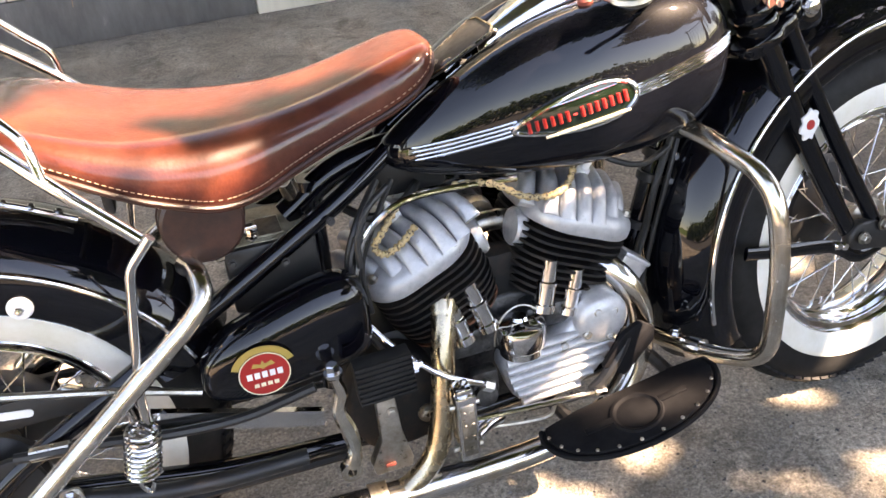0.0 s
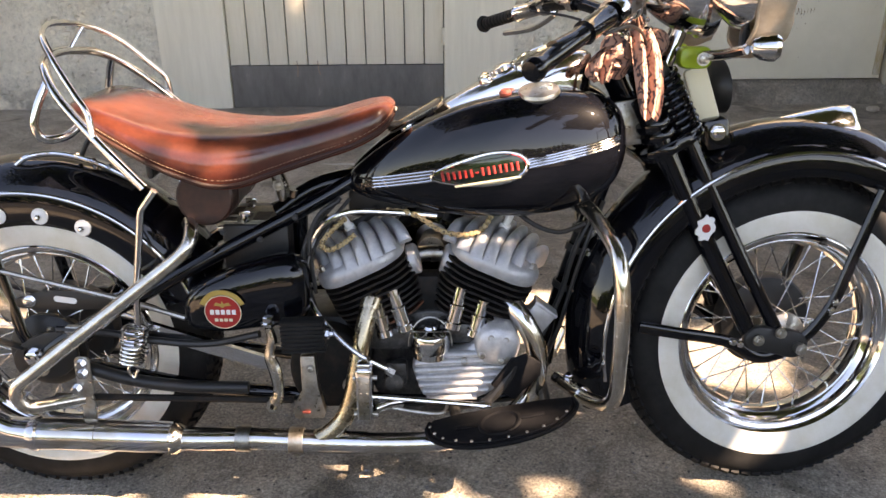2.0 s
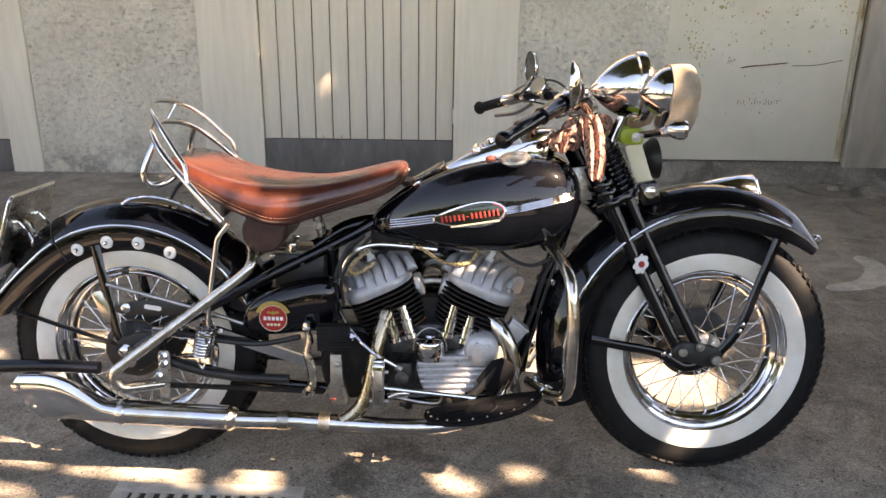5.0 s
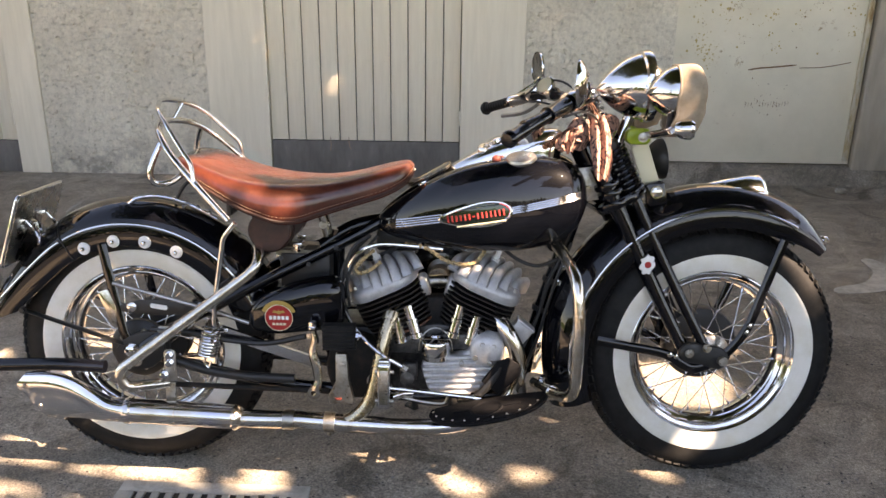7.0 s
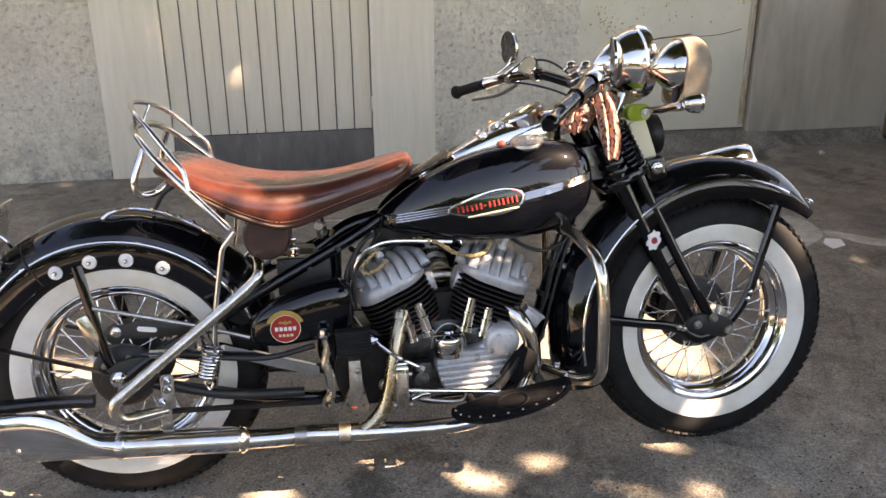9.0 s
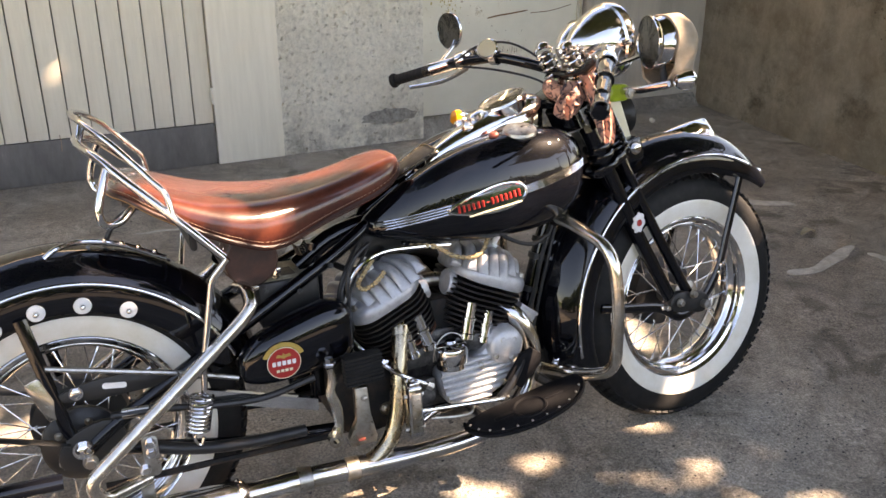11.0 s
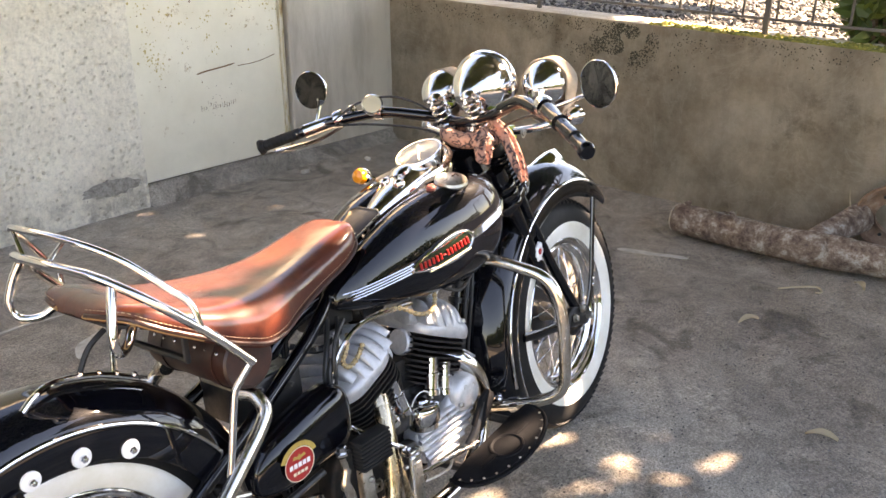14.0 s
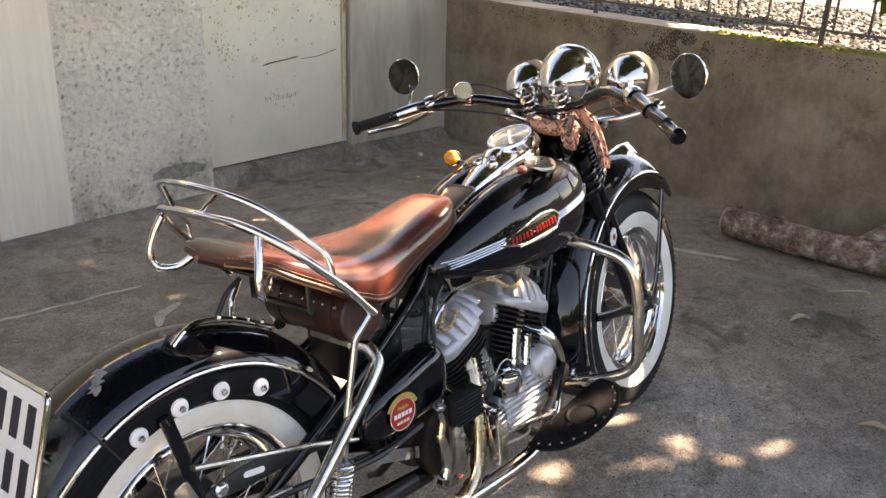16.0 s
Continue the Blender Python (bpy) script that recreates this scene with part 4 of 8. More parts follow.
# fuel tank halves
def tank(s):
    xs = [0.668, 0.675, 0.70, 0.75, 0.82, 0.90, 0.98, 1.05, 1.11, 1.15, 1.175, 1.190, 1.196]
    zl = [0.678, 0.667, 0.658, 0.648, 0.639, 0.633, 0.634, 0.640, 0.656, 0.678, 0.702, 0.735, 0.758]
    zh = [0.693, 0.706, 0.730, 0.768, 0.812, 0.845, 0.863, 0.870, 0.866, 0.853, 0.836, 0.808, 0.785]
    yo = [0.030, 0.052, 0.074, 0.100, 0.127, 0.147, 0.157, 0.159, 0.152, 0.138, 0.120, 0.092, 0.060]
    rings = []
    for x, a, b, w in zip(xs, zl, zh, yo):
        c, h = (a + b) / 2, (b - a) / 2
        yi = 0.012
        yc, hw = (w + yi) / 2, (w - yi) / 2
        ring = []
        for i in range(28):
            t = 2 * math.pi * i / 28
            e = 2 / 2.7
            u, v = math.copysign(abs(math.cos(t)) ** e, math.cos(t)), math.copysign(abs(math.sin(t)) ** e, math.sin(t))
            drop = 0.016 * max(0, u) ** 2 * (1 if v > 0 else 0.2)
            ring.append(Vector((x, s * (yc + u * hw), c + v * h - drop)))
        rings.append(ring)
    cols = [spline([r[j] for r in rings], 3) for j in range(28)]
    return loft([[c[i] for c in cols] for i in range(len(cols[0]))])


def tank_y(x, z):
    """How far out the tank's flank lies at mid height."""
    xs, yo = [0.668, 0.70, 0.75, 0.82, 0.90, 0.98, 1.05, 1.11, 1.15, 1.175, 1.19], [0.030, 0.074, 0.100, 0.127, 0.147, 0.157, 0.159, 0.152, 0.138, 0.120, 0.092]
    return float(np.interp(x, xs, yo)) + 0.001


tanks = [part("fuel_tank", tank(s), "black", BIKE, "gloss black fuel tank half", None, 60) for s in (-1, 1)]
for s, tk in ((-1, tanks[0]), (1, tanks[1])):
    # chrome speed stripes behind and before the badge
    for dz in (-0.009, -0.003, 0.003, 0.009):
        p = [(x, s * (tank_y(x, 0) - 0.0015), 0.684 + (x - 0.675) * 0.22 + dz) for x in np.linspace(0.672, 0.838, 9)]
        part("stripe", sweep(p, 0.0026, 8), "chrome", tk, "chrome speed stripe")
    for dz in (-0.0075, -0.0025, 0.0025, 0.0075):
        p = [(x, s * (tank_y(x, 0) - 0.0005), 0.748 + (x - 1.005) * 0.22 + dz) for x in np.linspace(1.004, 1.172, 12)]
        part("stripe", sweep(p, 0.0026, 8), "chrome", tk, "chrome speed stripe")
    # teardrop badge
    def drop_outline(k, n=40):
        out = []
        for i in range(n):
            t = 2 * math.pi * i / n
            x = -math.cos(t)
            w = math.sin(t) * (0.36 + 0.64 * (0.5 + 0.5 * x) ** 0.75)
            out.append((x * 0.088 * k, w * 0.036 * k))
        return out
    bx, bz = 0.918, 0.733
    slope = math.atan2(0.034, 0.172)
    def badge_at(px, pz, lift):
        x, z = px * math.cos(slope) - pz * math.sin(slope), px * math.sin(slope) + pz * math.cos(slope)
        return Vector((bx + x, s * (tank_y(bx + x, 0) + lift - 0.9 * z * z * 4), bz + z))
    rimpath = [badge_at(px, pz, 0.003) for px, pz in drop_outline(1.0)]
    badge = part("tank_badge", sweep(rimpath, 0.0038, 8, True), "chrome", tk, "chrome teardrop tank badge with red lettering")
    bm = bmesh.new()
    centre = [bm.verts.new(badge_at(px, pz, 0.0035)) for px, pz in drop_outline(0.98)]
    mid = [bm.verts.new(badge_at(px, pz, 0.0045)) for px, pz in drop_outline(0.5)]
    for i in range(40):
        bm.faces.new((centre[i], centre[(i + 1) % 40], mid[(i + 1) % 40], mid[i]))
    bm.faces.new(mid)
    part("badge_plate", bm, "badgegreen", tk, "dark green enamel badge field")
    # the lower bar's cream paints in the bright reflection of the bottom facet
    for z0, w in ((-0.0215, 0.12), (0.0195, 0.10)):
        part("badge_bar", sweep([badge_at(px, z0 + 0.0, 0.0055) for px in np.linspace(-w / 2 + 0.012, w / 2 + 0.012, 6)], 0.0012 if z0 > 0 else 0.0026, 6), "chrome" if z0 > 0 else "cream", tk)
    # the brand's word as plain red bars
    for i in range(14):
        px = -0.07 + i * 0.0105
        if i == 6:
            part("word_bar", sweep([badge_at(px, -0.001, 0.0055), badge_at(px + 0.006, -0.001, 0.0055)], 0.0016, 6), "red", tk)
            continue
        hgt = 0.0085 if 0 < i < 13 else 0.0095
        part("word_bar", sweep([badge_at(px + 0.003, -hgt * 0.9, 0.0055), badge_at(px + 0.003, hgt * 0.75, 0.0055)], 0.0029, 6), "red", tk)

# filler caps
for s in (-1, 1):
    cap_at = (1.028, s * 0.092, 0.852)
    part("filler_cap", lathe([(0, -0.01), (0.03, -0.01), (0.03, 0.006), (0.037, 0.008), (0.0385, 0.014), (0.036, 0.02), (0.024, 0.023), (0, 0.024)], cap_at, (-0.1, s * 0.25, 1), 32), "steel", BIKE, "dull metal filler cap")
part("valve_knob", lathe([(0, 0), (0.011, 0), (0.011, 0.01), (0.007, 0.014), (0, 0.014)], (0.967, -0.085, 0.856), (-0.15, -0.25, 1), 16), "redknob", BIKE, "dull red valve knob")

# dash between the tanks
secs = []
for x, z, w, h in ((0.835, 0.815, 0.010, 0.015), (0.85, 0.830, 0.022, 0.024), (0.90, 0.862, 0.036, 0.030), (0.96, 0.892, 0.047, 0.036), (1.02, 0.915, 0.054, 0.044), (1.07, 0.928, 0.054, 0.05), (1.11, 0.932, 0.042, 0.055), (1.13, 0.925, 0.018, 0.05)):
    secs.append([Vector((x, w * math.cos(t), z - h + h * (max(0, math.sin(t)) ** 0.7))) for t in [math.pi * i / 12 for i in range(13)]] + [Vector((x, -w, z - h - 0.03)), Vector((x, w, z - h - 0.03))])
cols = [spline([r[j] for r in secs], 3) for j in range(15)]
dash = part("dash", loft([[c[i] for c in cols] for i in range(len(cols[0]))]), "chrome", BIKE, "chrome cat-eye dash with speedometer", None, 60)
UPD = Vector((-0.42, 0, 1)).normalized()
DIAL = Vector((1.043, 0, 0.899))
part("speedometer", lathe([(0, -0.01), (0.050, -0.01), (0.054, 0.008), (0.0575, 0.020), (0.0585, 0.026), (0.056, 0.031), (0.0525, 0.031), (0.051, 0.024), (0, 0.023)], DIAL, UPD, 48), "chrome", dash, "round speedometer with chrome bezel")
part("dial", lathe([(0, 0.0265), (0.0515, 0.0265)], DIAL, UPD, 40), "dial", dash, "dark dial face")
DM = Matrix.Translation(DIAL) @ Matrix.Rotation(radians(-22.8), 4, "Y")
part("needle", box((0.064, 0.0032, 0.002), (0, 0, 0.0285)), "cream", dash, "pale dial needle", DM @ pose(0, 0, 0, 0, 0, 38), 0)
for k in range(11):
    part("tick", box((0.006, 0.0014, 0.001), (0.044, 0, 0.0272)), "groove", dash, "", DM @ pose(0, 0, 0, 0, 0, 40 + 28 * k), 0)
part("dial_glass", lathe([(0, 0.0335), (0.03, 0.0325), (0.0525, 0.0295)], DIAL, UPD, 40), "glass", dash, "clear dial glass").visible_shadow = False
for y in (-0.021, 0.021):
    part("dash_lamp", lathe([(0, 0), (0.014, 0), (0.0145, 0.006), (0.011, 0.012), (0, 0.016)], (0.935, y, 0.872), (-0.5, 0, 1), 20), "chrome", dash, "small chrome indicator lamp")
part("ignition_switch", lathe([(0, 0), (0.022, 0), (0.022, 0.008), (0.014, 0.012), (0, 0.013)], (0.965, 0.0, 0.893), (-0.45, 0, 1), 24), "chrome", dash)
part("leather_flap", prism([(-0.05, -0.03), (0.05, -0.045), (0.06, -0.03), (0.06, 0.03), (0.05, 0.045), (-0.05, 0.03), (-0.06, 0.0)], 0.006, pose(0.80, 0, 0.802, 0, -30, 0), 0.002), "blackmatt", BIKE, "black leather flap over the frame")
part("flap_edge", sweep([pose(0.80, 0, 0.802, 0, -30, 0) @ Vector((x, y, 0.006)) for x, y in ((-0.05, -0.03), (0.05, -0.045), (0.06, -0.03), (0.06, 0.03), (0.05, 0.045), (-0.05, 0.03), (-0.06, 0.0))], 0.0018, 6, True), "bronzepipe", BIKE, "worn brass flap edge")
part("amber_lamp", lathe([(0, -0.010), (0.014, -0.010), (0.019, 0.0), (0.020, 0.005), (0.016, 0.016), (0.0, 0.022)], (0.995, 0.160, 0.868), (-0.9, -0.1, 0.2), 24), "orange", BIKE, "amber glass lamp lens")
part("amber_lamp_body", lathe([(0, -0.03), (0.009, -0.028), (0.018, -0.016), (0.021, -0.004), (0.020, 0.003)], (0.995, 0.160, 0.868), (-0.9, -0.1, 0.2), 24), "chrome", BIKE)
part("amber_lamp_stalk", tube([(1.02, 0.160, 0.862), (1.02, 0.125, 0.85), (1.01, 0.09, 0.84)], 0.006, 5, 8), "chrome", BIKE)

# frame tubes
for s in (-1, 1):
    part("frame_rail", sweep(bent([(1.066, s * 0.03, 0.31), (1.02, s * 0.06, 0.232), (0.75, s * 0.075, 0.225), (0.35, s * 0.10, 0.27), (0.06, s * 0.105, 0.337)], 0.06), 0.0145, 12), "black", BIKE, "black frame tube")
    part("frame_stay", sweep(bent([(0.70, s * 0.02, 0.70), (0.60, s * 0.06, 0.645), (0.40, s * 0.10, 0.548), (0.10, s * 0.118, 0.385), (0.045, s * 0.118, 0.34)], 0.05), 0.0145, 12), "black", BIKE, "black frame tube")
part("backbone", sweep(spline([(1.19, 0, 0.83), (1.0, 0, 0.75), (0.80, 0, 0.70), (0.62, 0, 0.67), (0.52, 0, 0.61)], 5), 0.021, 14), "black", BIKE, "black frame tube")
part("seat_tube", sweep([(0.56, 0, 0.66), (0.545, 0, 0.30)], 0.02, 14), "black", BIKE, "black frame tube")
part("down_tube", sweep(spline([(1.20, 0, 0.79), (1.148, 0, 0.62), (1.083, 0, 0.40), (1.062, 0, 0.28)], 5), 0.019, 14), "black", BIKE, "black frame tube")
part("head_stock", sweep([NECK - AX * 0.13, NECK + AX * 0.05], 0.034, 20), "black", BIKE, "black steering head")
part("number_plate_plaque", prism(rounded(0.07, 0.085, 0.012), 0.008, pose(1.205, -0.04, 0.80, 90, 0, 0) @ pose(0, 0, 0, 0, 0, 8), 0.002), "steel", BIKE, "dull metal plaque on the steering head")

# tool box
tb = []
for x, zc, h, w in ((0.353, 0.452, 0.012, 0.012), (0.362, 0.455, 0.032, 0.024), (0.39, 0.464, 0.050, 0.034), (0.43, 0.472, 0.060, 0.040), (0.48, 0.484, 0.066, 0.042), (0.53, 0.494, 0.070, 0.042), (0.565, 0.498, 0.068, 0.040), (0.588, 0.496, 0.055, 0.030), (0.596, 0.494, 0.035, 0.018)):
    ring = []
    for i in range(24):
        t = 2 * math.pi * i / 24
        e = 2 / 3.0
        ring.append(Vector((x, -0.127 + math.copysign(abs(math.cos(t)) ** e, math.cos(t)) * w, zc + math.copysign(abs(math.sin(t)) ** e, math.sin(t)) * h)))
    tb.append(ring)
cols = [spline([r[j] for r in tb], 3) for j in range(24)]
toolbox = part("tool_box", loft([[c[i] for c in cols] for i in range(len(cols[0]))]), "black", BIKE, "gloss black teardrop tool box with a round sticker", None, 60)
STK = pose(0.437, -0.1715, 0.466, 90, 0, 0) @ pose(0, 0, 0, 4, 0, 0)
def disc(r, d, z=0.0, n=40):
    return prism([(r * math.cos(2 * math.pi * i / n), r * math.sin(2 * math.pi * i / n)) for i in range(n)], d, Matrix.Translation((0, 0, z)))
part("sticker", disc(0.0345, 0.0012), "red", toolbox, "round red oil-brand sticker with cream rim", STK, 0)
ringbm = lathe([(0.0335, 0.0013), (0.035, 0.0013), (0.035, 0.0018), (0.0335, 0.0018)], (0, 0, 0), "z", 40, closed=True)
part("sticker_rim", ringbm, "cream", toolbox, "", STK, 0)
arc_ = [radians(158 - 136 * i / 20) for i in range(21)]
bm = prism([(0.0455 * math.cos(a), 0.0455 * math.sin(a)) for a in arc_] + [(0.0358 * math.cos(a), 0.0358 * math.sin(a)) for a in arc_[::-1]], 0.0011)
part("sticker_banner", bm, "gold", toolbox, "yellow banner over the sticker", STK, 0)
for i in range(5):
    part("sticker_word_bar", box((0.0074, 0.0098, 0.0008), (-0.0206 + i * 0.0103, 0.0, 0.0018)), "whiteplastic", toolbox, "", STK, 0)
bm = prism([(-0.016, 0.014), (-0.012, 0.0205), (-0.003, 0.017), (0, 0.023), (0.003, 0.017), (0.012, 0.0205), (0.016, 0.014), (0.005, 0.0125), (0.0, 0.009), (-0.005, 0.0125)], 0.0008, Matrix.Translation((0, 0, 0.0013)))
part("sticker_emblem", bm, "gold", toolbox, "", STK, 0)
for i in range(4):
    part("sticker_small_bar", box((0.0065, 0.006, 0.0008), (-0.0135 + i * 0.009, -0.0165, 0.0018)), "cream", toolbox, "", STK, 0)

# leather tool roll under the saddle
roll = part("tool_roll", lathe([(0, -0.125), (0.05, -0.125), (0.054, -0.121), (0.055, 0.0), (0.054, 0.121), (0.05, 0.125), (0, 0.125)], (0.405, 0.01, 0.672), "y", 32), "darkleather", BIKE, "dark brown leather tool roll with studs")
for i in range(7):
    part("stud", lathe([(0, 0), (0.004, 0.0), (0.003, 0.002), (0, 0.003)], (0.405 - 0.0555 * math.cos(radians(30)), -0.09 + i * 0.033, 0.672 + 0.0555 * math.sin(radians(30))), (-math.cos(radians(30)), 0, math.sin(radians(30))), 10), "chrome", roll)
for y in (-0.07, 0.09):
    part("strap", lathe([(0.0555, -0.01), (0.0575, -0.01), (0.0575, 0.01), (0.0555, 0.01)], (0.405, y, 0.672), "y", 32, closed=True), "darkleather", roll)

# battery top and oil lines behind the engine
bat = part("battery_carrier", box((0.13, 0.16, 0.10), (0.485, 0.01, 0.555), 0.006), "blackmatt", BIKE, "black battery carrier")
lid = part("battery_lid", box((0.136, 0.125, 0.016), (0.475, 0.0, 0.599), 0.004), "lidgrey", bat, "grimy cream battery lid with sunk panels")
for x, y, w, d in ((0.491, -0.018, 0.034, 0.062), (0.462, -0.012, 0.018, 0.034), (0.430, -0.038, 0.030, 0.034), (0.430, 0.018, 0.030, 0.060)):
    part("panel", box((w, d, 0.002), (x, y, 0.6072), 0.0005), "dusty", lid, "dirty brown sunk panel")
    for k in (-1, 1):
        part("panel_rim", box((w + 0.004, 0.0022, 0.0035), (x, y + k * d / 2, 0.6078), 0.0008), "lidgrey", lid)
        part("panel_rim", box((0.0022, d, 0.0035), (x + k * w / 2, y, 0.6078), 0.0008), "lidgrey", lid)
for x, y in ((0.463, -0.052), (0.455, 0.04)):
    part("terminal", lathe([(0, 0), (0.009, 0), (0.009, 0.006), (0.005, 0.008), (0.005, 0.018), (0, 0.019)], (x, y, 0.606), "z", 6), "chrome", bat, "chrome wing nut")
    part("terminal_wing", box((0.022, 0.003, 0.011), (x, y, 0.623), 0.0014), "chrome", bat)
part("clamp_bar", box((0.130, 0.005, 0.010), (0.475, -0.0655, 0.597), 0.002), "oldchrome", bat, "chrome hold-down strip")
for x, z in ((0.43, 0.60), (0.50, 0.585), (0.57, 0.63)):
    part("frame_bolt", bolt((x, -0.098, z), (0, -1, 0.2), 0.0045, 0.007), "blackmatt", BIKE)

# ---- engine ----
CRANK = Vector((0.825, 0, 0.235))


def cyl_frame(deg):
    """Local frame of a cylinder: z along its bore, y lateral, from the crank."""
    return Matrix.Translation(CRANK) @ Matrix.Rotation(radians(deg), 4, "Y")


def cylinder(deg, name_tilt, s):
    F = cyl_frame(deg)
    core = part("cylinder", lathe([(0, 0.12), (0.058, 0.12), (0.058, 0.305), (0, 0.305)], (0, -0.005, 0), "z", 28), "iron", BIKE, "black finned cylinder", F)
    # cooling fins, wide towards the valve side, the topmost ones widest
    n = 9
    for i in range(n):
        z = 0.196 + i * 0.0125
        w = 0.158 + 0.022 * min(1, i / 4)
        d = 0.185 + 0.012 * min(1, i / 4)
        part("fin", prism(rounded(w, d, 0.055, 6), 0.0042, Matrix.Translation((0, -0.022, z)), 0.0), "iron" if i or s > 0 else "rustfin", core, "", F, 40)
    for y in (-0.06, 0.03):
        for x in (-0.07, 0.07):
            part("fin_post", sweep([(x * 0.9, y, 0.19), (x * 0.9, y, 0.305)], 0.006, 8), "iron", core, "", F)
    # head: smooth skirt, and tall rounded ribs across its top with grooves between
    outline = rounded(0.182, 0.205, 0.062, 8)
    base = bmesh.new()
    rings = []
    for k, z in ((0.965, 0.309), (1.0, 0.314), (1.0, 0.327), (0.978, 0.335), (0.92, 0.342), (0.84, 0.347), (0.70, 0.352), (0.5, 0.356)):
        rings.append([Vector((x * k, y * k - 0.024, z)) for x, y in outline])
    head = part("cylinder_head", loft(rings, base), "headalu", BIKE, "grey cast aluminium cylinder head with rounded ribs", F, 50)
    for i in range(7):
        u = (i - 3) * 0.0262
        half = 0.104 - 2.2 * max(0.0, abs(u) - 0.045) ** 1.25 - 0.10 * abs(u)
        sec = []
        for j in range(19):
            t = -math.cos(math.pi * j / 18)
            yy = -0.024 + half * t
            skew = 0.022 * math.sin(t * 1.5) * s
            zz = 0.334 + 0.058 * (1 - abs(t) ** 4.2) * (1 - (abs(u) / 0.125) ** 2.4)
            lean = 0.10 * u
            sec.append([Vector((u + skew + a + lean * 0.2, yy, zz + b * (1 - abs(t) ** 6))) for a, b in ((-0.0132, -0.045), (-0.0130, -0.022), (-0.0122, -0.0125), (-0.0098, -0.0055), (-0.0055, -0.0014), (0, 0.0), (0.0055, -0.0014), (0.0098, -0.0055), (0.0122, -0.0125), (0.0130, -0.022), (0.0132, -0.045))])
        part("rib", loft(sec), "headalu", head, "", F, 70)
    part("spark_plug", lathe([(0, 0), (0.011, 0), (0.011, 0.012), (0.007, 0.014), (0.007, 0.035), (0.004, 0.037), (0.004, 0.045), (0, 0.045)], (-0.01 * s, -0.05, 0.385), (0, -0.35, 1), 12), "whiteplastic", head, "white spark plug", F)
    for x, y in ((0.075, -0.10), (-0.075, -0.10), (0.0, -0.118)):
        part("head_bolt", bolt((x * 0.9, y * 0.92, 0.345), (0, 0, 1), 0.006, 0.009), "steel", head, "", F)
    return core


cylinder(-25, "rear", -1)
cylinder(23.5, "front", 1)

# intake between the cylinders
part("intake_manifold", tube([(0.775, 0.0, 0.505), (0.80, 0.0, 0.520), (0.83, 0.0, 0.524), (0.86, 0.0, 0.520), (0.885, 0.0, 0.505)], 0.017, 5, 14), "steel", BIKE, "dull intake pipe")
for x in (0.792, 0.860):
    part("intake_nut", lathe([(0, -0.010), (0.028, -0.010), (0.031, -0.006), (0.031, 0.006), (0.028, 0.010), (0, 0.010)], (x, -0.045, 0.527), (1, 0, 0.3 if x < 0.82 else -0.3), 24), "alu", BIKE, "hexagon intake nut")
part("carburettor", lathe([(0, 0), (0.028, 0), (0.03, 0.02), (0.024, 0.04), (0.024, 0.07), (0.036, 0.075), (0.036, 0.095), (0, 0.1)], (0.825, 0.03, 0.52), (0, 1, 0), 24), "steel", BIKE, "dull steel carburettor")

# regulator box, hoses and clips on the down tube
reg = part("regulator", box((0.052, 0.034, 0.058), (0, 0, 0), 0.004), "alu", BIKE, "small grey regulator box", pose(1.040, -0.058, 0.408, 0, 38, 0))
part("regulator_lid", box((0.056, 0.038, 0.008), (0, 0, 0.027), 0.003), "alu", reg, "", pose(1.040, -0.058, 0.408, 0, 38, 0))
for pts, r in (([(1.150, -0.022, 0.62), (1.112, -0.035, 0.54), (1.092, -0.036, 0.46), (1.07, -0.04, 0.40), (1.05, -0.05, 0.36)], 0.006), ([(1.168, -0.02, 0.64), (1.136, -0.036, 0.56), (1.108, -0.038, 0.46), (1.088, -0.04, 0.38), (1.06, -0.05, 0.31)], 0.0045), ([(0.985, -0.03, 0.63), (1.03, -0.05, 0.60), (1.08, -0.05, 0.585), (1.13, -0.04, 0.60)], 0.005)):
    part("black_hose", sweep(spline(pts, 6), r, 8), "blackmatt", BIKE, "black rubber hose")
for x, z in ((1.135, 0.575), (1.124, 0.535), (1.100, 0.455)):
    part("tube_clip", lathe([(0.0215, -0.007), (0.026, -0.007), (0.026, 0.007), (0.0215, 0.007)], (x, 0, z), (0.3, 0, 1), 18, closed=True), "blackmatt", BIKE)
    part("clip_bolt", bolt((x + 0.012, -0.026, z), (0.2, -1, 0), 0.006, 0.010), "chrome", BIKE)

XZ = lambda y: Matrix(((1, 0, 0, 0), (0, 0, -1, y), (0, 1, 0, 0), (0, 0, 0, 1)))   # outline (x, z), made solid towards -y

# added dark bodies that close the space behind the cylinders: coil, air cleaner, mounting and the far exhaust side
part("ignition_coil", box((0.11, 0.07, 0.055), (0.715, 0.035, 0.628), 0.008), "blackmatt", BIKE, "black ignition coil under the tank")
cleaner = part("air_cleaner", lathe([(0, 0), (0.070, 0.0), (0.084, 0.006), (0.088, 0.02), (0.086, 0.045), (0.074, 0.056), (0, 0.060)], (0.825, 0.105, 0.520), (0, 1, 0), 40), "black", BIKE, "round black air cleaner")
part("cleaner_rim", lathe([(0.086, 0.018), (0.091, 0.020), (0.091, 0.028), (0.086, 0.030)], (0.825, 0.105, 0.520), (0, 1, 0), 40, closed=True), "chrome", cleaner)
part("engine_mount", prism([(0.80, 0.60), (0.86, 0.60), (0.875, 0.655), (0.785, 0.655)], 0.012, XZ(0.01)), "black", BIKE, "black top engine mount")
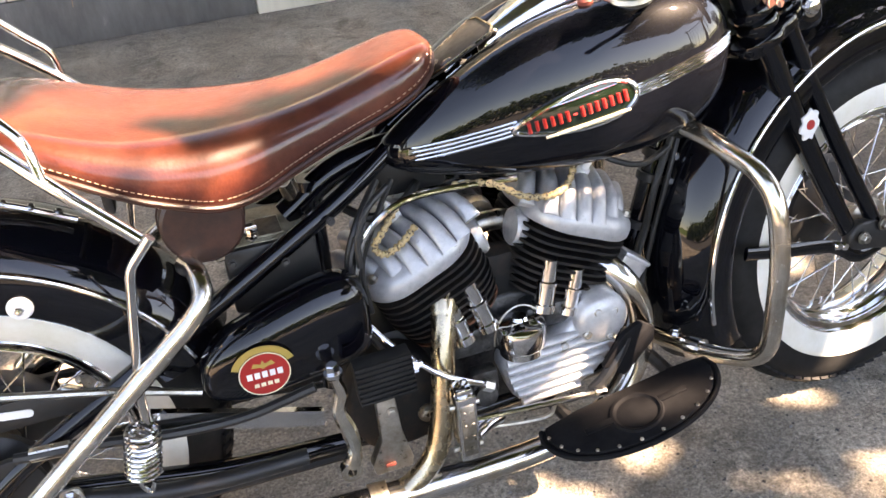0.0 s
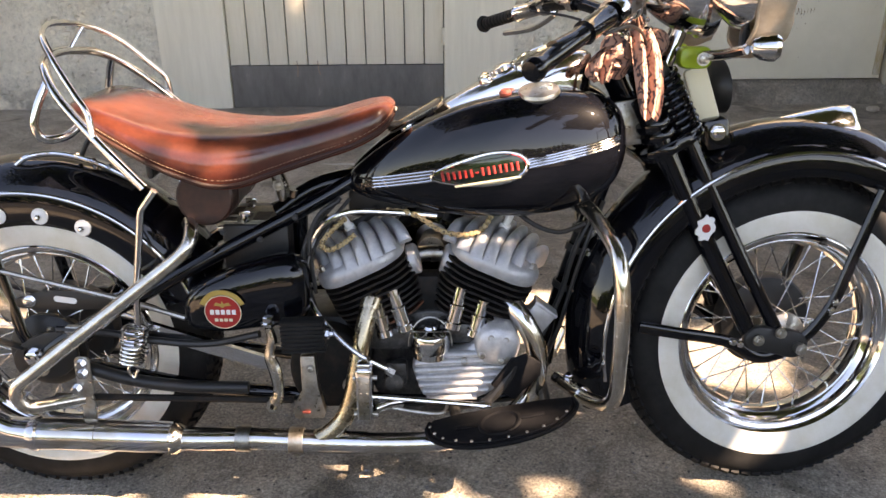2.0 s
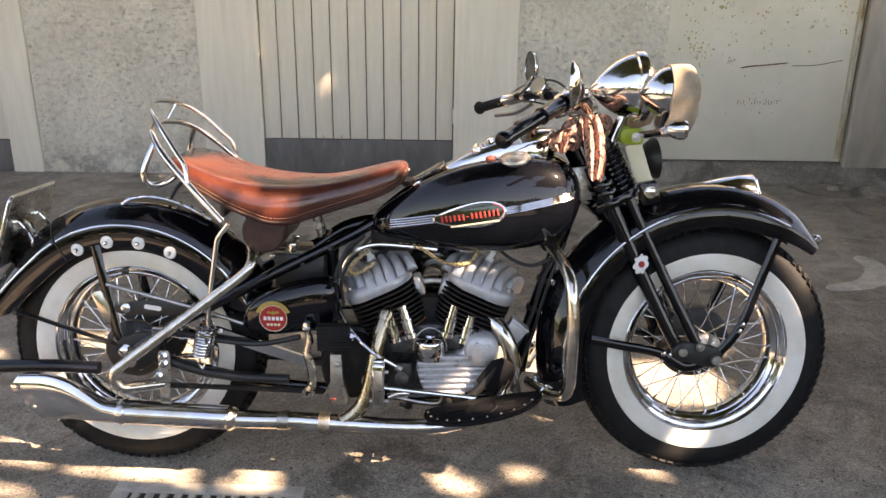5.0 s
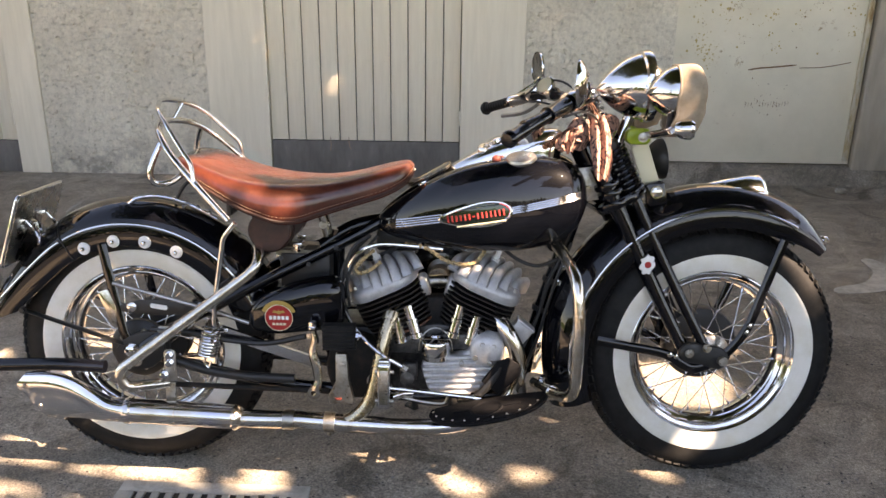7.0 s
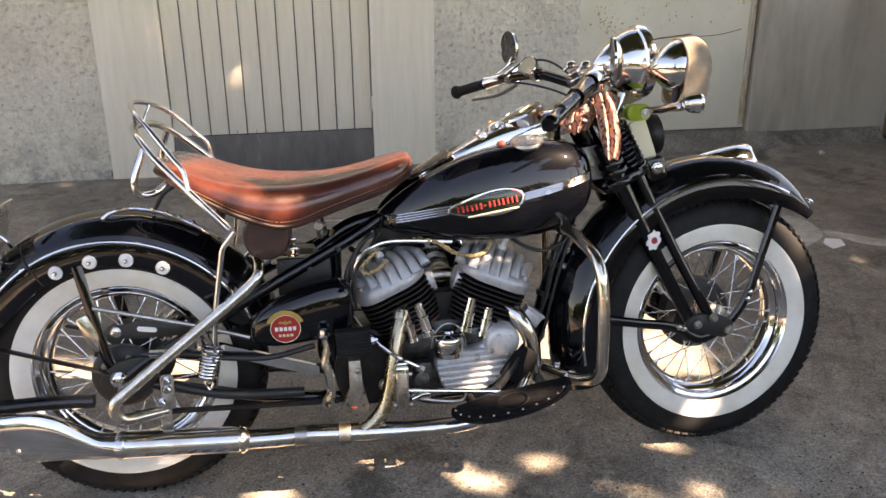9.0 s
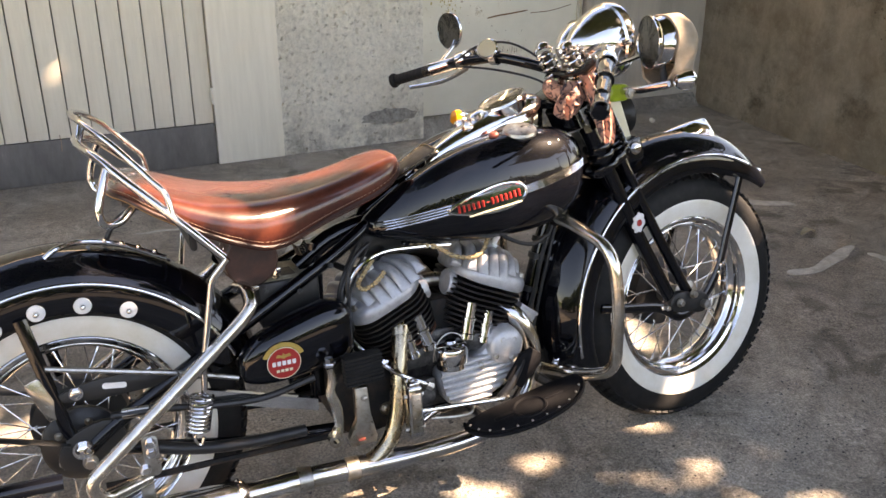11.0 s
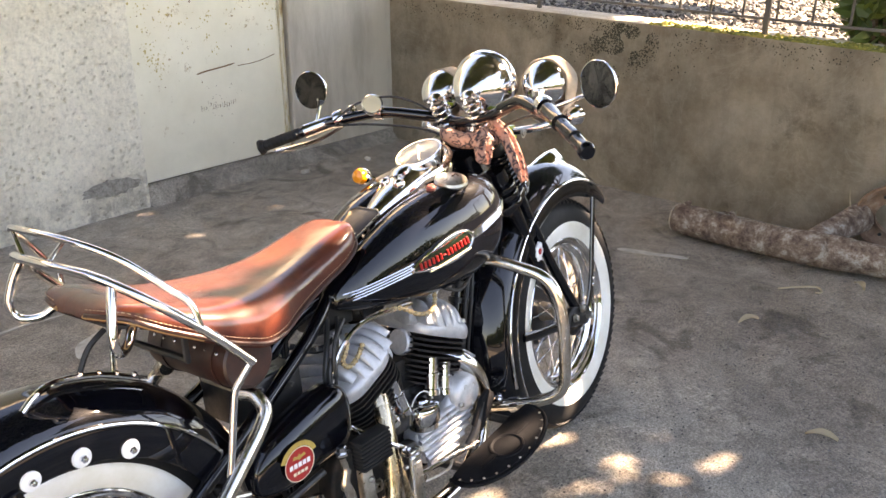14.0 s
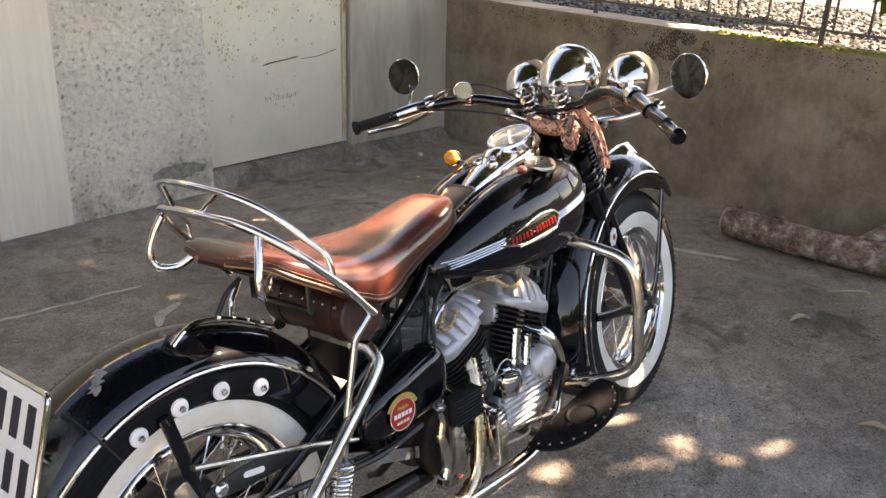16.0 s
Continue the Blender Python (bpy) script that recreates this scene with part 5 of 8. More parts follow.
part("valve_spring_cover", box((0.20, 0.05, 0.11), (0.825, -0.045, 0.445), 0.012), "iron", BIKE, "dark valve chest behind the lifters")
part("oil_hose", sweep(spline([(0.60, 0.02, 0.60), (0.64, -0.02, 0.585), (0.685, -0.03, 0.60), (0.72, -0.01, 0.62)], 6), 0.0075, 8), "blackmatt", BIKE, "black oil hose")
for pts in ([(0.60, -0.105, 0.60), (0.585, -0.112, 0.56), (0.590, -0.112, 0.50), (0.60, -0.10, 0.44)], [(0.655, -0.095, 0.662), (0.62, -0.108, 0.64), (0.600, -0.115, 0.60), (0.597, -0.118, 0.56)]):
    part("black_hose", sweep(spline(pts, 6), 0.005, 8), "blackmatt", BIKE, "black rubber hose")
bail = [Vector((0.826 + 0.043 * math.cos(a), -0.122, 0.372 + 0.062 * math.sin(a))) for a in np.linspace(0, math.pi, 15)]
part("cap_bail", sweep(bail, 0.0018, 6), "steel", BIKE, "wire bail over the breather cap")

# crankcase
pts = [(0.70, 0.30), (0.715, 0.24), (0.76, 0.205), (0.83, 0.195), (0.91, 0.205), (0.965, 0.245), (0.985, 0.31), (0.975, 0.37), (0.93, 0.41), (0.88, 0.425), (0.82, 0.43), (0.76, 0.415), (0.715, 0.365)]
part("crankcase", prism([(p.x, p.y) for p in spline([(x, z, 0) for x, z in pts], 3, True)], 0.15, XZ(0.075), 0.008), "grimy", BIKE, "oily dark aluminium crankcase", None, 50)

# ribbed cam cover
cc = [(0.79, 0.338), (0.798, 0.30), (0.815, 0.262), (0.87, 0.250), (0.925, 0.262), (0.965, 0.29), (0.995, 0.34), (1.0, 0.385), (0.988, 0.415), (0.962, 0.428), (0.935, 0.418), (0.92, 0.395), (0.90, 0.372), (0.86, 0.360), (0.82, 0.356)]
ccs = [(p.x, p.y) for p in spline([(x, z, 0) for x, z in cc], 3, True)]
cover = part("cam_cover", prism(ccs, 0.05, XZ(-0.082), 0.012), "alu", BIKE, "grey aluminium cam cover with ribs", None, 50)
for i in range(7):
    z = 0.262 + i * 0.0158
    x0 = float(np.interp(z, [0.25, 0.262, 0.30, 0.338, 0.36], [0.845, 0.818, 0.800, 0.793, 0.815]))
    x1 = float(np.interp(z, [0.25, 0.262, 0.29, 0.34, 0.385], [0.89, 0.922, 0.962, 0.992, 0.997]))
    sec = []
    for x in np.linspace(x0, x1 - 0.004, 9):
        sec.append([Vector((x, -0.128 - b, z + 0.010 * (x - x0) / 0.2 + a)) for a, b in ((-0.0062, 0), (-0.0058, 0.007), (-0.003, 0.0115), (0, 0.0125), (0.003, 0.0115), (0.0058, 0.007), (0.0062, 0))])
    part("rib", loft(sec), "alu", cover, "", None, 60)
part("cover_boss", lathe([(0.045, 0.0), (0.043, 0.014), (0.036, 0.022), (0.02, 0.026), (0, 0.027)], (0.957, -0.128, 0.383), (0, -1, 0), 32), "alu", cover, "", None, 60)
for x, z in ((0.945, 0.402), (0.972, 0.398), (0.927, 0.366), (0.893, 0.346), (0.965, 0.355)):
    part("screw", lathe([(0, 0), (0.0075, 0), (0.0075, 0.006), (0.005, 0.008), (0.004, 0.005), (0, 0.005)], (x, -0.146 if x > 0.92 else -0.133, z), (0, -1, 0), 14), "steel", cover)

# chrome breather cap
part("breather_cap", lathe([(0, 0), (0.034, 0), (0.034, 0.012), (0.038, 0.014), (0.040, 0.018), (0.040, 0.044), (0.038, 0.050), (0.031, 0.055), (0.014, 0.059), (0.011, 0.064), (0, 0.065)], (0.826, -0.122, 0.352), "z", 36), "chrome", BIKE, "round chrome breather cap")
part("gear_boss", box((0.10, 0.05, 0.05), (0.75, -0.095, 0.385), 0.012), "grimy", BIKE, "oily cast tappet block")
part("gear_boss", box((0.12, 0.05, 0.045), (0.90, -0.09, 0.395), 0.012), "grimy", BIKE, "oily cast tappet block")

# lifter covers
for (x0, z0), (x1, z1) in (((0.738, 0.392), (0.722, 0.462)), ((0.778, 0.405), (0.752, 0.487)), ((0.868, 0.41), (0.888, 0.492)), ((0.912, 0.393), (0.930, 0.465))):
    a, b = Vector((x0, -0.115, z0)), Vector((x1, -0.108, z1))
    L = (b - a).length
    part("lifter_cover", lathe([(0, 0), (0.0185, 0), (0.0185, 0.012), (0.0155, 0.014), (0.0155, L * 0.5), (0.0175, L * 0.52), (0.0175, L * 0.58), (0.0135, L * 0.6), (0.0135, L), (0, L)], a, b - a, 20), "chrome", BIKE, "chrome lifter cover")

# ---- exhaust ----
part("rear_header", sweep(spline([(0.722, -0.075, 0.478), (0.712, -0.105, 0.463), (0.702, -0.128, 0.43), (0.690, -0.148, 0.37), (0.675, -0.16, 0.29), (0.655, -0.166, 0.235), (0.615, -0.170, 0.198), (0.575, -0.170, 0.187)], 5), 0.0185, 18), "bronzepipe", BIKE, "bronzed header pipe")
part("rear_header_flange", lathe([(0.018, -0.010), (0.0225, -0.010), (0.0235, 0.0), (0.0225, 0.012), (0.018, 0.013)], (0.711, -0.108, 0.458), (-0.25, -0.6, -1), 20, closed=True), "bronzepipe", BIKE)
part("front_header", sweep(spline([(0.975, -0.07, 0.462), (0.99, -0.10, 0.448), (1.012, -0.117, 0.42), (1.034, -0.122, 0.37), (1.036, -0.122, 0.31), (1.018, -0.125, 0.255), (0.97, -0.14, 0.212), (0.90, -0.155, 0.19), (0.82, -0.163, 0.181), (0.70, -0.168, 0.182), (0.58, -0.17, 0.187)], 5), 0.0205, 18), "bluedpipe", BIKE, "heat-tinted chrome header pipe")
pipe = part("exhaust_pipe", sweep([(0.70, -0.168, 0.182), (0.60, -0.17, 0.186), (0.48, -0.17, 0.192), (0.40, -0.17, 0.190), (0.33, -0.17, 0.190)], [0.0225, 0.0235, 0.0235, 0.0235, 0.0235], 20), "bluedpipe", BIKE, "chrome exhaust pipe, scuffed")
for x in (0.455, 0.56):
    part("clamp", lathe([(0.0235, -0.014), (0.0262, -0.014), (0.0262, 0.014), (0.0235, 0.014)], (x, -0.17, 0.1915 - (x - 0.455) * 0.03), (1, 0, -0.03), 24, closed=True), "steel", pipe, "steel pipe clamp")
part("clamp_bolt", bolt((0.56, -0.17, 0.168), (0, 0, -1), 0.008, 0.016), "steel", pipe)
prof = [(0.0235, 0.0), (0.027, 0.004), (0.034, 0.012), (0.035, 0.02), (0.0315, 0.024), (0.0315, 0.03), (0.0315, 0.17), (0.0328, 0.171), (0.0328, 0.180), (0.0315, 0.181), (0.0315, 0.284), (0.0345, 0.288), (0.0345, 0.298), (0.031, 0.306)]
muf = part("muffler", lathe(prof, (0.335, -0.17, 0.193), (-1, 0, 0.030), 40), "bluedpipe", BIKE, "chrome fishtail muffler")
fish = []
upper = spline([(0.035, 0, 0.2335), (-0.01, 0, 0.238), (-0.05, 0, 0.259), (-0.10, 0, 0.287), (-0.155, 0, 0.301), (-0.222, 0, 0.298)], 5)
lower = spline([(0.035, 0, 0.1720), (-0.015, 0, 0.173), (-0.055, 0, 0.176), (-0.095, 0, 0.178), (-0.135, 0, 0.178), (-0.172, 0, 0.178)], 5)
for i, (T, B) in enumerate(zip(upper, lower)):
    u = i / (len(upper) - 1)
    hy = 0.018 * (1 - u) ** 1.3 + 0.0128
    ring = []
    for j in range(36):
        t = 2 * math.pi * j / 36
        e = 1 - 0.45 * u
        cy, cz = math.copysign(abs(math.cos(t)) ** e, math.cos(t)), math.copysign(abs(math.sin(t)) ** e, math.sin(t))
        k = 0.5 + 0.5 * cz
        peak = k / 0.75 if k < 0.75 else (1 - k) / 0.25
        P = B.lerp(T, k)
        flute = 1 - 0.10 * u * math.sin(k * 15.0)
        ring.append(Vector((P.x - 0.035 * u ** 4 * peak, -0.17 + hy * cy * flute, P.z)))
    fish.append(ring)
part("fishtail", loft(fish), "chrome", muf, "flared chrome fishtail end", None, 60)
part("fishtail_rivet", lathe([(0, 0), (0.006, 0), (0.004, 0.003), (0, 0.004)], (-0.222, -0.184, 0.268), (0, -1, 0), 12), "steel", muf)
part("fishtail_rivet", lathe([(0, 0), (0.006, 0), (0.004, 0.003), (0, 0.004)], (-0.186, -0.184, 0.214), (0, -1, 0), 12), "steel", muf)
part("muffler_bracket", box((0.026, 0.006, 0.06), (0.145, -0.15, 0.245), 0.002), "steel", BIKE)

# ---- controls by the foot ----
# footboard: half-moon mat on a dished plate
def halfmoon(k=1.0):
    out = [(-0.142 * k, 0.0)]
    for i in range(1, 24):
        t = math.pi * i / 24
        out.append((-0.148 * k * math.cos(t), -0.112 * k * math.sin(t) ** 0.8))
    out += [(0.142 * k, 0.0), (0.08, 0.008), (-0.08, 0.008)]
    return out


FB = pose(0.965, -0.195, 0.262, 0, 0, -4) @ pose(0, 0, 0, 2, -13.5, 0)
board = part("footboard", prism(halfmoon(), 0.008, None, 0.002), "matrubber", BIKE, "black rubber half-moon footboard", FB, 40)
part("mat", prism(halfmoon(0.95), 0.007, Matrix.Translation((0, -0.002, 0.008)), 0.003), "matrubber", board, "", FB, 40)
part("rim_piping", sweep([(x * 1.0, y * 1.0, 0.007) for x, y in halfmoon()[:26]], 0.0045, 8), "matrubber", board, "", FB)
part("emblem", lathe([(0.0, 0.0), (0.03, 0.0), (0.034, 0.002), (0.036, 0.0035), (0.040, 0.0035), (0.042, 0.0)], (0.0, -0.052, 0.0145), "z", 36), "matrubber", board, "", FB)
for w in (-0.062, 0.062):
    part("mat_bar", box((0.045, 0.012, 0.004), (w, -0.048, 0.0165), 0.0015), "matrubber", board, "", FB)
for i in range(11):
    t = math.pi * (i + 0.7) / 12.4
    part("rivet", lathe([(0, 0), (0.0032, 0), (0.0025, 0.0018), (0, 0.0025)], (-0.139 * math.cos(t), -0.105 * math.sin(t) ** 0.8, 0.0148), "z", 10), "steel", board, "", FB)
part("footboard_hanger", sweep([(0.87, -0.10, 0.235), (0.88, -0.19, 0.238)], 0.011, 10), "blackmatt", BIKE)
part("footboard_hanger", sweep([(1.05, -0.10, 0.275), (1.05, -0.20, 0.28)], 0.011, 10), "blackmatt", BIKE)
part("heel_guard", prism([(-0.03, -0.045), (0.03, -0.045), (0.036, 0.03), (0.018, 0.05), (-0.02, 0.048), (-0.036, 0.02)], 0.01, pose(0.995, -0.15, 0.325, 90, 0, 0) @ pose(0, 0, 0, 0, 12, -40), 0.003), "matrubber", BIKE, "black rubber flap")
part("toe_lever", tube([(0.93, -0.155, 0.262), (0.955, -0.16, 0.29), (0.985, -0.155, 0.335), (0.992, -0.155, 0.36)], [0.010] * 16, 5, 10), "blackmatt", BIKE)

# ridged brake pedal rubber on its arm
PD = pose(0.592, -0.2, 0.432, 0, 0, 0) @ pose(0, 0, 0, 0, -2, 0)
ped = part("brake_pedal", box((0.080, 0.028, 0.067), (0, 0, 0), 0.006), "rubber", BIKE, "ridged black rubber pedal", PD)
for i in range(8):
    part("ridge", box((0.0815, 0.033, 0.0050), (0, -0.001, -0.0285 + i * 0.0082), 0.0015), "rubber", ped, "", PD)
part("pedal_nut", lathe([(0, 0), (0.010, 0), (0.010, 0.008), (0.005, 0.009), (0.005, 0.016), (0, 0.017)], (0.040, 0, 0.0), "x", 6), "chrome", ped, "", PD)
part("pedal_arm", prism([(-0.014, 0.065), (0.014, 0.065), (0.018, 0.0), (0.03, -0.055), (0.026, -0.07), (-0.03, -0.07), (-0.034, -0.05), (-0.014, -0.01)], 0.02, pose(0.592, -0.16, 0.312, 90, 0, 0), 0.003), "steel", BIKE, "forged steel pedal arm")
part("arm_bolt", bolt((0.598, -0.182, 0.352), (0, -1, 0), 0.006, 0.006), "steel", BIKE)
part("arm_tag", box((0.016, 0.003, 0.006), (0.585, -0.182, 0.258), 0.001), "redknob", BIKE)
# shift lever with its clevis
part("shift_lever", sweep(spline([(0.525, -0.19, 0.442), (0.530, -0.19, 0.415), (0.523, -0.19, 0.385), (0.532, -0.19, 0.35), (0.535, -0.19, 0.31), (0.527, -0.19, 0.285)], 5), [0.008, 0.008, 0.0085, 0.009, 0.0095, 0.010, 0.010, 0.0095, 0.009, 0.0095, 0.010, 0.011, 0.0115, 0.012, 0.012, 0.012, 0.012, 0.0115, 0.011, 0.0105, 0.01, 0.011, 0.012, 0.012, 0.012, 0.012], 10), "oldchrome", BIKE, "tarnished shift lever")
part("lever_eye", lathe([(0.007, -0.008), (0.016, -0.008), (0.016, 0.008), (0.007, 0.008)], (0.525, -0.19, 0.278), "y", 20, closed=True), "oldchrome", BIKE)
part("lever_nut", bolt((0.525, -0.19, 0.447), (0, 0, 1), 0.010, 0.018), "chrome", BIKE)
# kick pedal
kick_p = part("kick_pedal", box((0.032, 0.036, 0.118), (0.702, -0.195, 0.305), 0.005), "chrome", BIKE, "worn chrome kick pedal block")
part("cap", box((0.026, 0.03, 0.012), (0.702, -0.195, 0.369), 0.004), "chrome", kick_p)
for i in range(8):
    part("dimple", lathe([(0, 0), (0.003, 0), (0.0022, 0.0012), (0, 0.0015)], (0.696 + 0.012 * (i % 2), -0.2162, 0.272 + 0.022 * (i // 2)), (0, -1, 0), 8), "steel", kick_p)
part("face", box((0.022, 0.004, 0.09), (0.702, -0.214, 0.305), 0.0015), "steel", kick_p)
for z in (0.262, 0.34):
    part("pin", sweep([(0.68, -0.195, z), (0.726, -0.195, z)], 0.005, 8), "steel", kick_p)
part("kick_arm", sweep([(0.72, -0.19, 0.272), (0.745, -0.175, 0.275), (0.77, -0.16, 0.27)], 0.011, 12), "chrome", BIKE)
# linkage rods
part("linkage_rod", sweep([(0.715, -0.172, 0.288), (0.94, -0.172, 0.268)], 0.0055, 10), "chrome", BIKE, "chrome linkage rod")
part("linkage_end", sweep([(0.925, -0.172, 0.269), (0.945, -0.172, 0.267)], 0.008, 10), "chrome", BIKE)
part("linkage_rod", sweep(spline([(0.74, -0.165, 0.262), (0.80, -0.165, 0.25), (0.85, -0.165, 0.248), (0.862, -0.165, 0.275)], 4), 0.0035, 8), "steel", BIKE)
part("oil_pump", lathe([(0, 0), (0.024, 0), (0.024, 0.02), (0.018, 0.024), (0.018, 0.05), (0, 0.052)], (0.755, -0.10, 0.30), (0, -1, 0.1), 20), "grimy", BIKE, "oily cast oil pump body")
part("oil_pump_lid", box((0.045, 0.03, 0.05), (0.758, -0.125, 0.318), 0.008), "grimy", BIKE)
part("rear_case", box((0.16, 0.16, 0.17), (0.635, 0.01, 0.33), 0.02), "blackmatt", BIKE, "dark gearbox case")
part("gearbox_cover", prism([(p.x, p.y) for p in spline([(0.56, 0.26, 0), (0.60, 0.235, 0), (0.68, 0.245, 0), (0.70, 0.32, 0), (0.66, 0.395, 0), (0.58, 0.40, 0), (0.545, 0.33, 0)], 4, True)], 0.05, XZ(-0.07), 0.008), "iron", BIKE, "black gearbox side cover", None, 50)
part("gearbox_cap", bolt((0.665, -0.12, 0.285), (0, -1, 0), 0.012, 0.012), "steel", BIKE)

# oil lines and braided rope over the engine
part("oil_line", sweep(spline([(0.598, -0.10, 0.50), (0.592, -0.108, 0.545), (0.610, -0.115, 0.60), (0.640, -0.12, 0.632), (0.685, -0.12, 0.648), (0.76, -0.115, 0.645), (0.84, -0.11, 0.637)], 6), 0.0052, 10), "chrome", BIKE, "chrome oil line")
part("oil_line", sweep(spline([(0.588, -0.112, 0.475), (0.62, -0.145, 0.438), (0.68, -0.176, 0.388), (0.752, -0.172, 0.342)], 6), 0.005, 10), "chrome", BIKE, "chrome oil line")
part("line_nut", lathe([(0, -0.008), (0.0095, -0.008), (0.0095, 0.008), (0, 0.008)], (0.750, -0.172, 0.343), (1, 0, -0.6), 6), "steel", BIKE)
part("black_hose", sweep(spline([(0.65, -0.05, 0.655), (0.605, -0.09, 0.61), (0.583, -0.10, 0.55), (0.592, -0.10, 0.46), (0.615, -0.10, 0.40)], 6), 0.006, 8), "blackmatt", BIKE, "black rubber hose")
part("black_hose", sweep(spline([(0.67, -0.06, 0.655), (0.622, -0.10, 0.60), (0.60, -0.112, 0.55), (0.605, -0.112, 0.48)], 6), 0.004, 8), "blackmatt", BIKE, "black cable")


def rope(pts, r):
    path = spline(pts, 16)
    return sweep(path, [r * (1.0 + 0.22 * math.sin(i * 1.3)) for i in range(len(path))], 10)


part("plug_lead", rope([(0.665, -0.09, 0.625), (0.640, -0.11, 0.606), (0.622, -0.115, 0.584), (0.634, -0.12, 0.572), (0.66, -0.118, 0.582), (0.685, -0.11, 0.60)], 0.0050), "rope", BIKE, "yellow braided plug lead")
part("plug_lead", rope([(0.745, -0.11, 0.648), (0.80, -0.115, 0.640), (0.845, -0.12, 0.612), (0.89, -0.115, 0.600), (0.925, -0.10, 0.606), (0.945, -0.085, 0.63)], 0.0050), "rope", BIKE, "yellow braided plug lead")

# ---- fork, bars and lamps (turned with the steering) ----
for s in (-1, 1):
    part("fork_leg", sweep(spline([(1.212, s * 0.074, 0.845), (1.264, s * 0.075, 0.74), (1.358, s * 0.078, 0.555), (1.447, s * 0.092, 0.385)], 5), [0.024, 0.024, 0.024, 0.0235, 0.023, 0.022, 0.021, 0.020, 0.0195, 0.019, 0.0185, 0.018, 0.0175, 0.017, 0.0168, 0.0165], 16), "black", BIKE, "black fork leg", STEER)
    part("spring_leg", sweep(spline([(1.265, s * 0.072, 0.87), (1.30, s * 0.074, 0.78), (1.40, s * 0.082, 0.58), (1.497, s * 0.100, 0.395)], 5), 0.0138, 14), "black", BIKE, "black sprung fork leg", STEER)
    for k, z in ((0.0, 0.78), (0.012, 0.755), (-0.012, 0.80)):
        at = Vector((1.212, s * 0.074, 0.845)).lerp(Vector((1.358, s * 0.078, 0.555)), (0.845 - z) / 0.29)
        part("fork_collar", lathe([(0.024, -0.007), (0.033, -0.007), (0.035, 0.0), (0.033, 0.007), (0.024, 0.007)], at, Vector((1.212, s * 0.074, 0.845)) - Vector((1.358, s * 0.078, 0.555)), 20, closed=True), "black", BIKE, "", STEER)
    # coil springs over the lower yoke
    part("fork_spring", coil((1.308, s * 0.066, 0.770), (1.243, s * 0.066, 0.892), 0.0275, 10, 0.0052), "black", BIKE, "black fork spring", STEER)
    part("spring_core", sweep([(1.312, s * 0.066, 0.762), (1.236, s * 0.066, 0.905)], 0.019, 12), "blackmatt", BIKE, "", STEER)
    part("rebound_spring", coil((1.226, s * 0.048, 0.925), (1.177, s * 0.048, 1.032), 0.0205, 7, 0.0034), "chrome", BIKE, "chrome upper fork spring", STEER)
    part("spring_cap", lathe([(0, 0), (0.015, 0), (0.016, 0.004), (0.010, 0.010), (0, 0.012)], (1.176, s * 0.048, 1.034), AX, 20), "chrome", BIKE, "chrome spring cap", STEER)
    part("spring_core", sweep([(1.228, s * 0.048, 0.92), (1.184, s * 0.048, 1.022)], 0.009, 12), "blackmatt", BIKE, "", STEER)
    # rocker and its pivots
    part("rocker", prism([(p.x, p.y) for p in spline([(1.432, 0.378, 0), (1.452, 0.402, 0), (1.50, 0.398, 0), (1.548, 0.385, 0), (1.562, 0.358, 0), (1.54, 0.334, 0), (1.49, 0.345, 0), (1.445, 0.355, 0)], 4, True)], 0.02, XZ(0.01 + s * 0.104), 0.004), "blackmatt", BIKE, "blackened steel fork rocker", STEER, 50)
    for x, z in ((1.456, 0.378), (1.500, 0.392), (1.545, 0.357)):
        part("pivot_nut", bolt((x, s * 0.119, z), (0, s, 0), 0.0085, 0.012), "steel", BIKE, "worn steel pivot nut", STEER)
    # fender braces: one arm back, one sweeping forward and up
    part("fender_brace", sweep(spline([(1.225, s * 0.092, 0.405), (1.30, s * 0.101, 0.392), (1.40, s * 0.104, 0.372), (1.47, s * 0.106, 0.335), (1.545, s * 0.106, 0.365), (1.605, s * 0.102, 0.435), (1.645, s * 0.097, 0.54), (1.69, s * 0.091, 0.665)], 6), 0.0125, 10, squash=(0.45, 1.0)), "black", BIKE, "black fender brace", STEER)
    for x, z in ((1.41, 0.372), (1.425, 0.367), (1.603, 0.430), (1.610, 0.447)):
        part("brace_rivet", lathe([(0, 0), (0.008, 0), (0.006, 0.004), (0, 0.005)], (x, s * 0.110, z), (0, s, 0), 12), "chrome", BIKE, "", STEER)
# yokes
part("upper_yoke", prism(rounded(0.075, 0.20, 0.03), 0.022, pose(1.20, 0, 0.905, 0, -RAKE, 0), 0.004), "black", BIKE, "black upper fork yoke", STEER)
part("lower_yoke", prism(rounded(0.12, 0.20, 0.035), 0.024, pose(1.275, 0, 0.748, 0, -RAKE, 0), 0.004), "black", BIKE, "black lower fork yoke", STEER)
part("axle", sweep([FRONT + Vector((0, -0.13, 0)), FRONT + Vector((0, 0.13, 0))], 0.011, 12), "steel", BIKE, "", STEER)
part("flower_badge", prism([(0.018 * (1 + 0.13 * math.sin(i * 2.3) + 0.08 * math.cos(i * 4.1)) * math.cos(2 * math.pi * i / 20), 0.025 * (1 + 0.13 * math.sin(i * 2.3)) * math.sin(2 * math.pi * i / 20)) for i in range(20)], 0.004, pose(1.341, -0.0945, 0.602, 90, 0, 0) @ pose(0, 0, 0, 0, 0, -15), 0.001), "whiteplastic", BIKE, "pale chipped sticker with a red mark", STEER)
